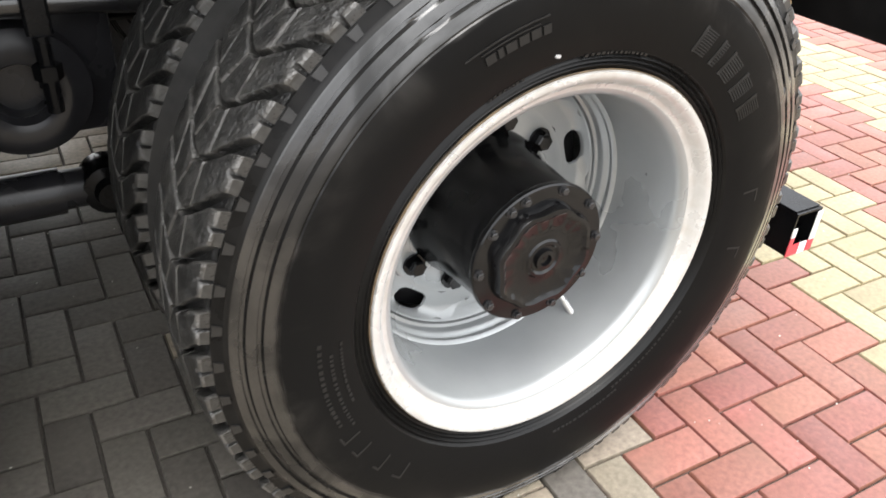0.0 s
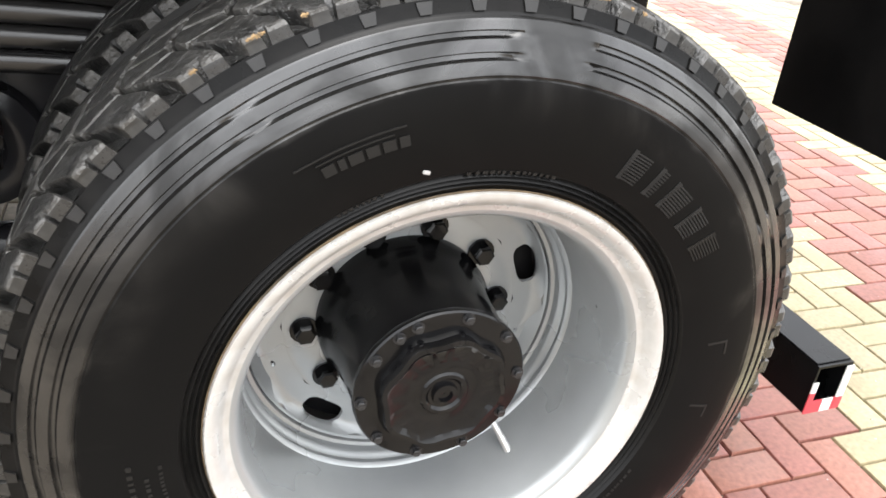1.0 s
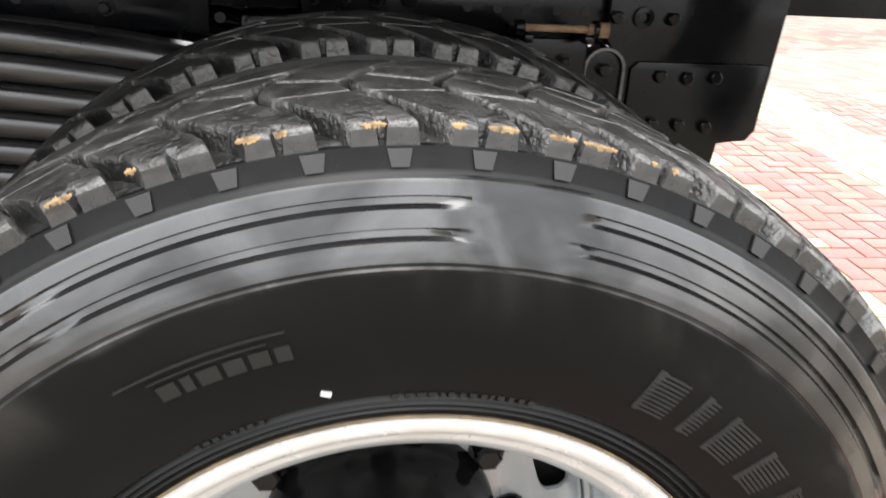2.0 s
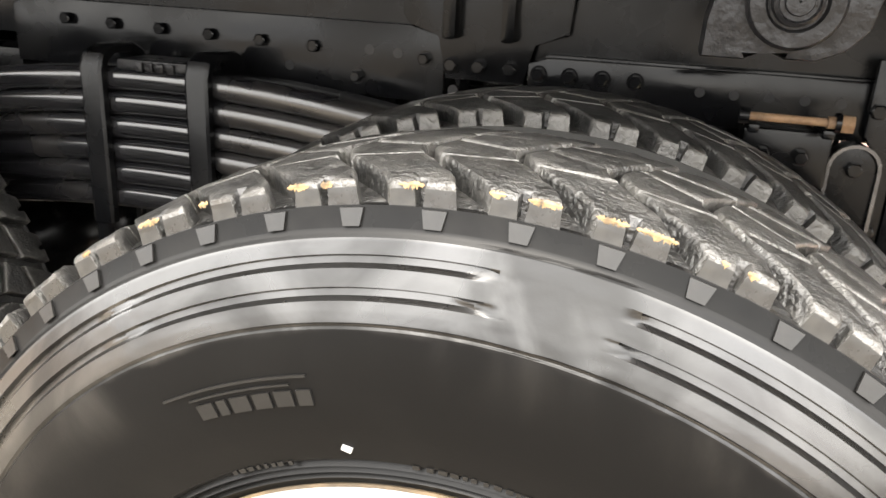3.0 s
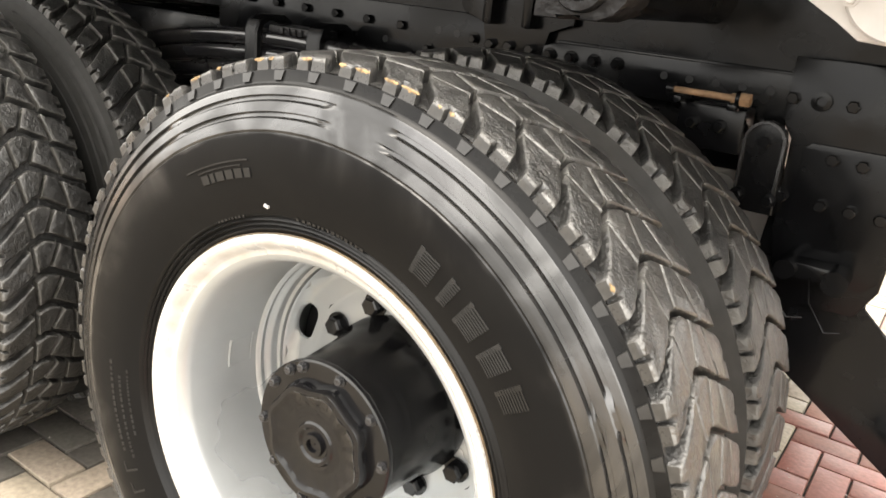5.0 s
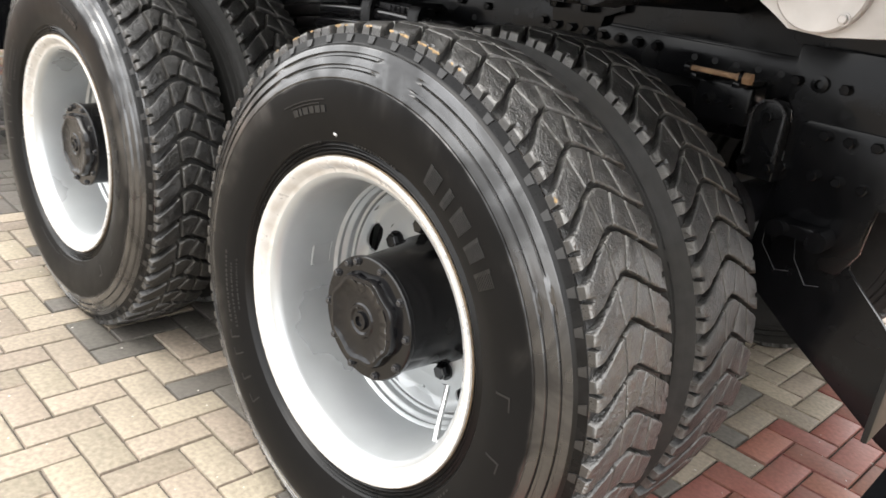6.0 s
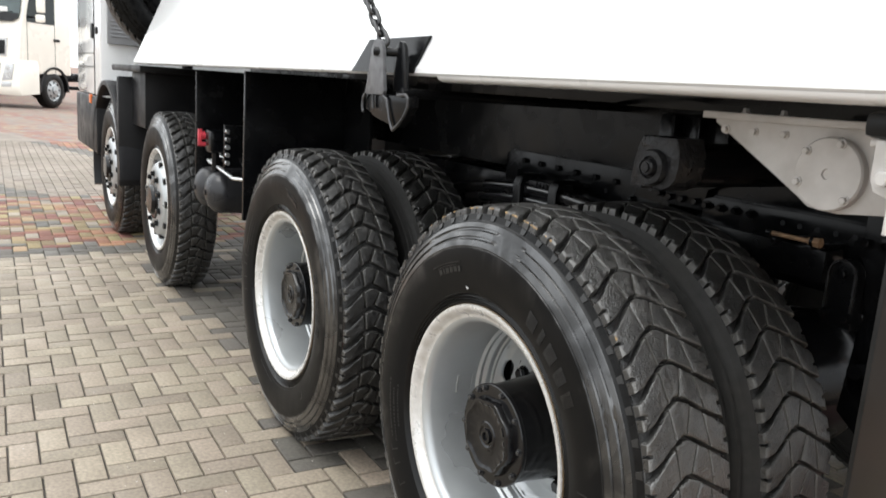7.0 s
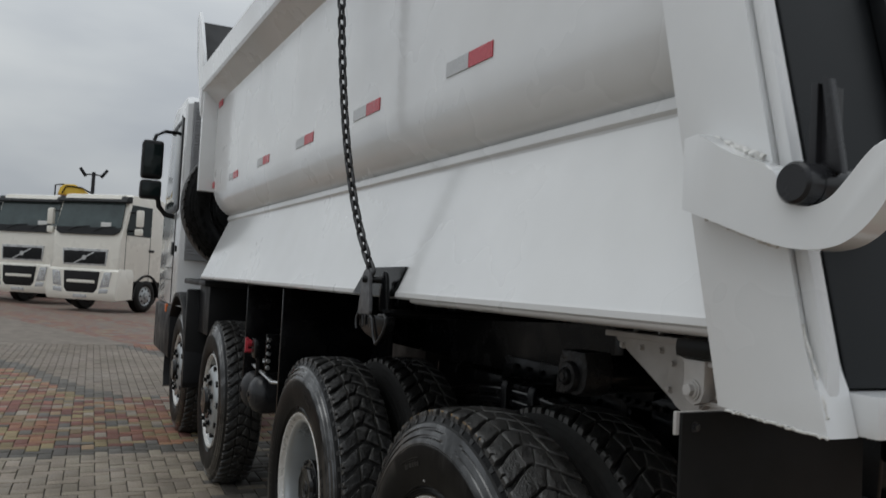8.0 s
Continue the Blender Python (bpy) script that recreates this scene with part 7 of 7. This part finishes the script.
lamp = thing("lamp_post", (-58.0, 0.9, 0), "tall grey lamp post with two floodlights", "lamp post")
bm = bmesh.new()
rod(bm, (-58.0, 0.3, 0), (-58.0, 0.3, 7.95), 0.17, 0.12, n=16)
part("pole", bm, "tank", lamp)
for sy in (-1, 1):
    bm = bmesh.new()
    rod(bm, (-58.0, 0.3, 7.8), (-58.0, 0.3 + sy * 0.55, 7.75), 0.05, n=8)
    box(bm, (-0.15, -0.10, -0.34), (0.15, 0.10, 0.34), 0.04, Matrix.Translation((-58.0, 0.3 + sy * 0.68, 7.9)) @ Matrix.Rotation(radians(-sy * 35), 4, "X"))
    part("floodlight", bm, "tailgate", lamp, "dark floodlight head")

crane = thing("loader_crane", (-36.0, -1.9, 0), "folded yellow loader crane on a parked carrier", "crane")
bm = bmesh.new()
prism(bm, [(-1.35, 4.35), (-1.2, 4.75), (-0.9, 4.92), (-0.2, 4.95), (0.3, 4.75), (0.75, 4.55), (0.75, 4.40), (0.2, 4.35)], 0, -36.3, -35.7, 0.05)
bmesh.ops.transform(bm, matrix=Matrix.Translation((0, -0.75, 0.97)) @ Matrix.Diagonal((1, 0.57, 0.80, 1)), verts=bm.verts)
part("boom", bm, "yellow", crane, "folded yellow boom")
bm = bmesh.new()
sweep(bm, [(-35.8, -1.62, 4.4), (-35.8, -1.62, 4.84), (-35.8, -1.28, 4.90)], 0.035)
sweep(bm, [(-35.65, -1.35, 4.5), (-35.65, -1.2, 4.82), (-35.65, -0.6, 4.80), (-35.65, -0.2, 4.6)], 0.035)
part("hoses", bm, "dark", crane)
bm = bmesh.new()
box(bm, (-36.25, -1.2, 1.2), (-35.75, -0.9, 4.50), 0.03)
part("column", bm, "yellow", crane)
bm = bmesh.new()
box(bm, (-39.0, -2.9, 0.6), (-35.2, -0.6, 1.2), 0.04)
box(bm, (-36.6, -1.1, 3.95), (-36.0, -0.5, 4.25), 0.04)
box(bm, (-36.5, -1.0, 1.2), (-36.1, -0.6, 3.95), 0.03)
part("carrier_bed", bm, "red", crane, "red carrier bed")
for wx in (-38.3, -36.0):
    bm = bmesh.new()
    rod(bm, (wx, -2.9, 0.5), (wx, -0.6, 0.5), 0.5, n=24)
    part("wheels", bm, "sidewall", crane)


# ---- ochre marks left on the lug edges of the near tyre ----
rnd = random.Random(5)
near_tyre = next(o for o in truck.children if o.name == "outer_tyre")
MARKS = ((-33.5, 1.0), (-27.0, 2.2), (-21.0, 0.9), (-13.2, 1.8), (-10.5, 1.0), (-4.6, 2.0), (1.9, 1.2), (4.6, 2.4), (9.2, 2.3), (11.9, 2.9), (17.6, 0.6), (19.4, 0.8), (46.6, 1.2))
for a0, length in MARKS:
    bm = bmesh.new()
    cols = []
    count = max(8, int(length * 14))
    for k in range(count + 1):
        a = radians(a0 + length * k / count)
        end = math.sin(math.pi * k / count) ** 0.5
        up = (0.15 + 0.85 * rnd.random()) * end
        down = (0.2 + 0.8 * rnd.random()) * end
        mid = Vector((0.5552, 0.0368))
        top = mid.lerp(Vector((0.5577, 0.0394)), up)
        low = mid.lerp(Vector((0.5480, 0.0358)), down * 0.6)
        cols.append([bm.verts.new((r * math.sin(a), d, WHEEL_Z + r * math.cos(a))) for r, d in (top, mid, low)])
    for c0, c1 in zip(cols, cols[1:]):
        for j in range(2):
            bm.faces.new((c0[j], c0[j + 1], c1[j + 1], c1[j]))
    place("ochre_mark", mesh_of("ochre_mark", bm, "ochre"), near_tyre)

# ---- true size: the layout grows about the ground under the rear axle, and the truck stands on the paving ----
GROWN = Matrix.Scale(TRUE_SIZE, 4)
for ob in list(scene.objects):
    if ob.parent is None and ob not in (cam, sun):
        ob.matrix_basis = GROWN @ (Matrix.Translation((0, 0, -FLOOR_Z)) if ob is truck else Matrix.Identity(4)) @ ob.matrix_basis
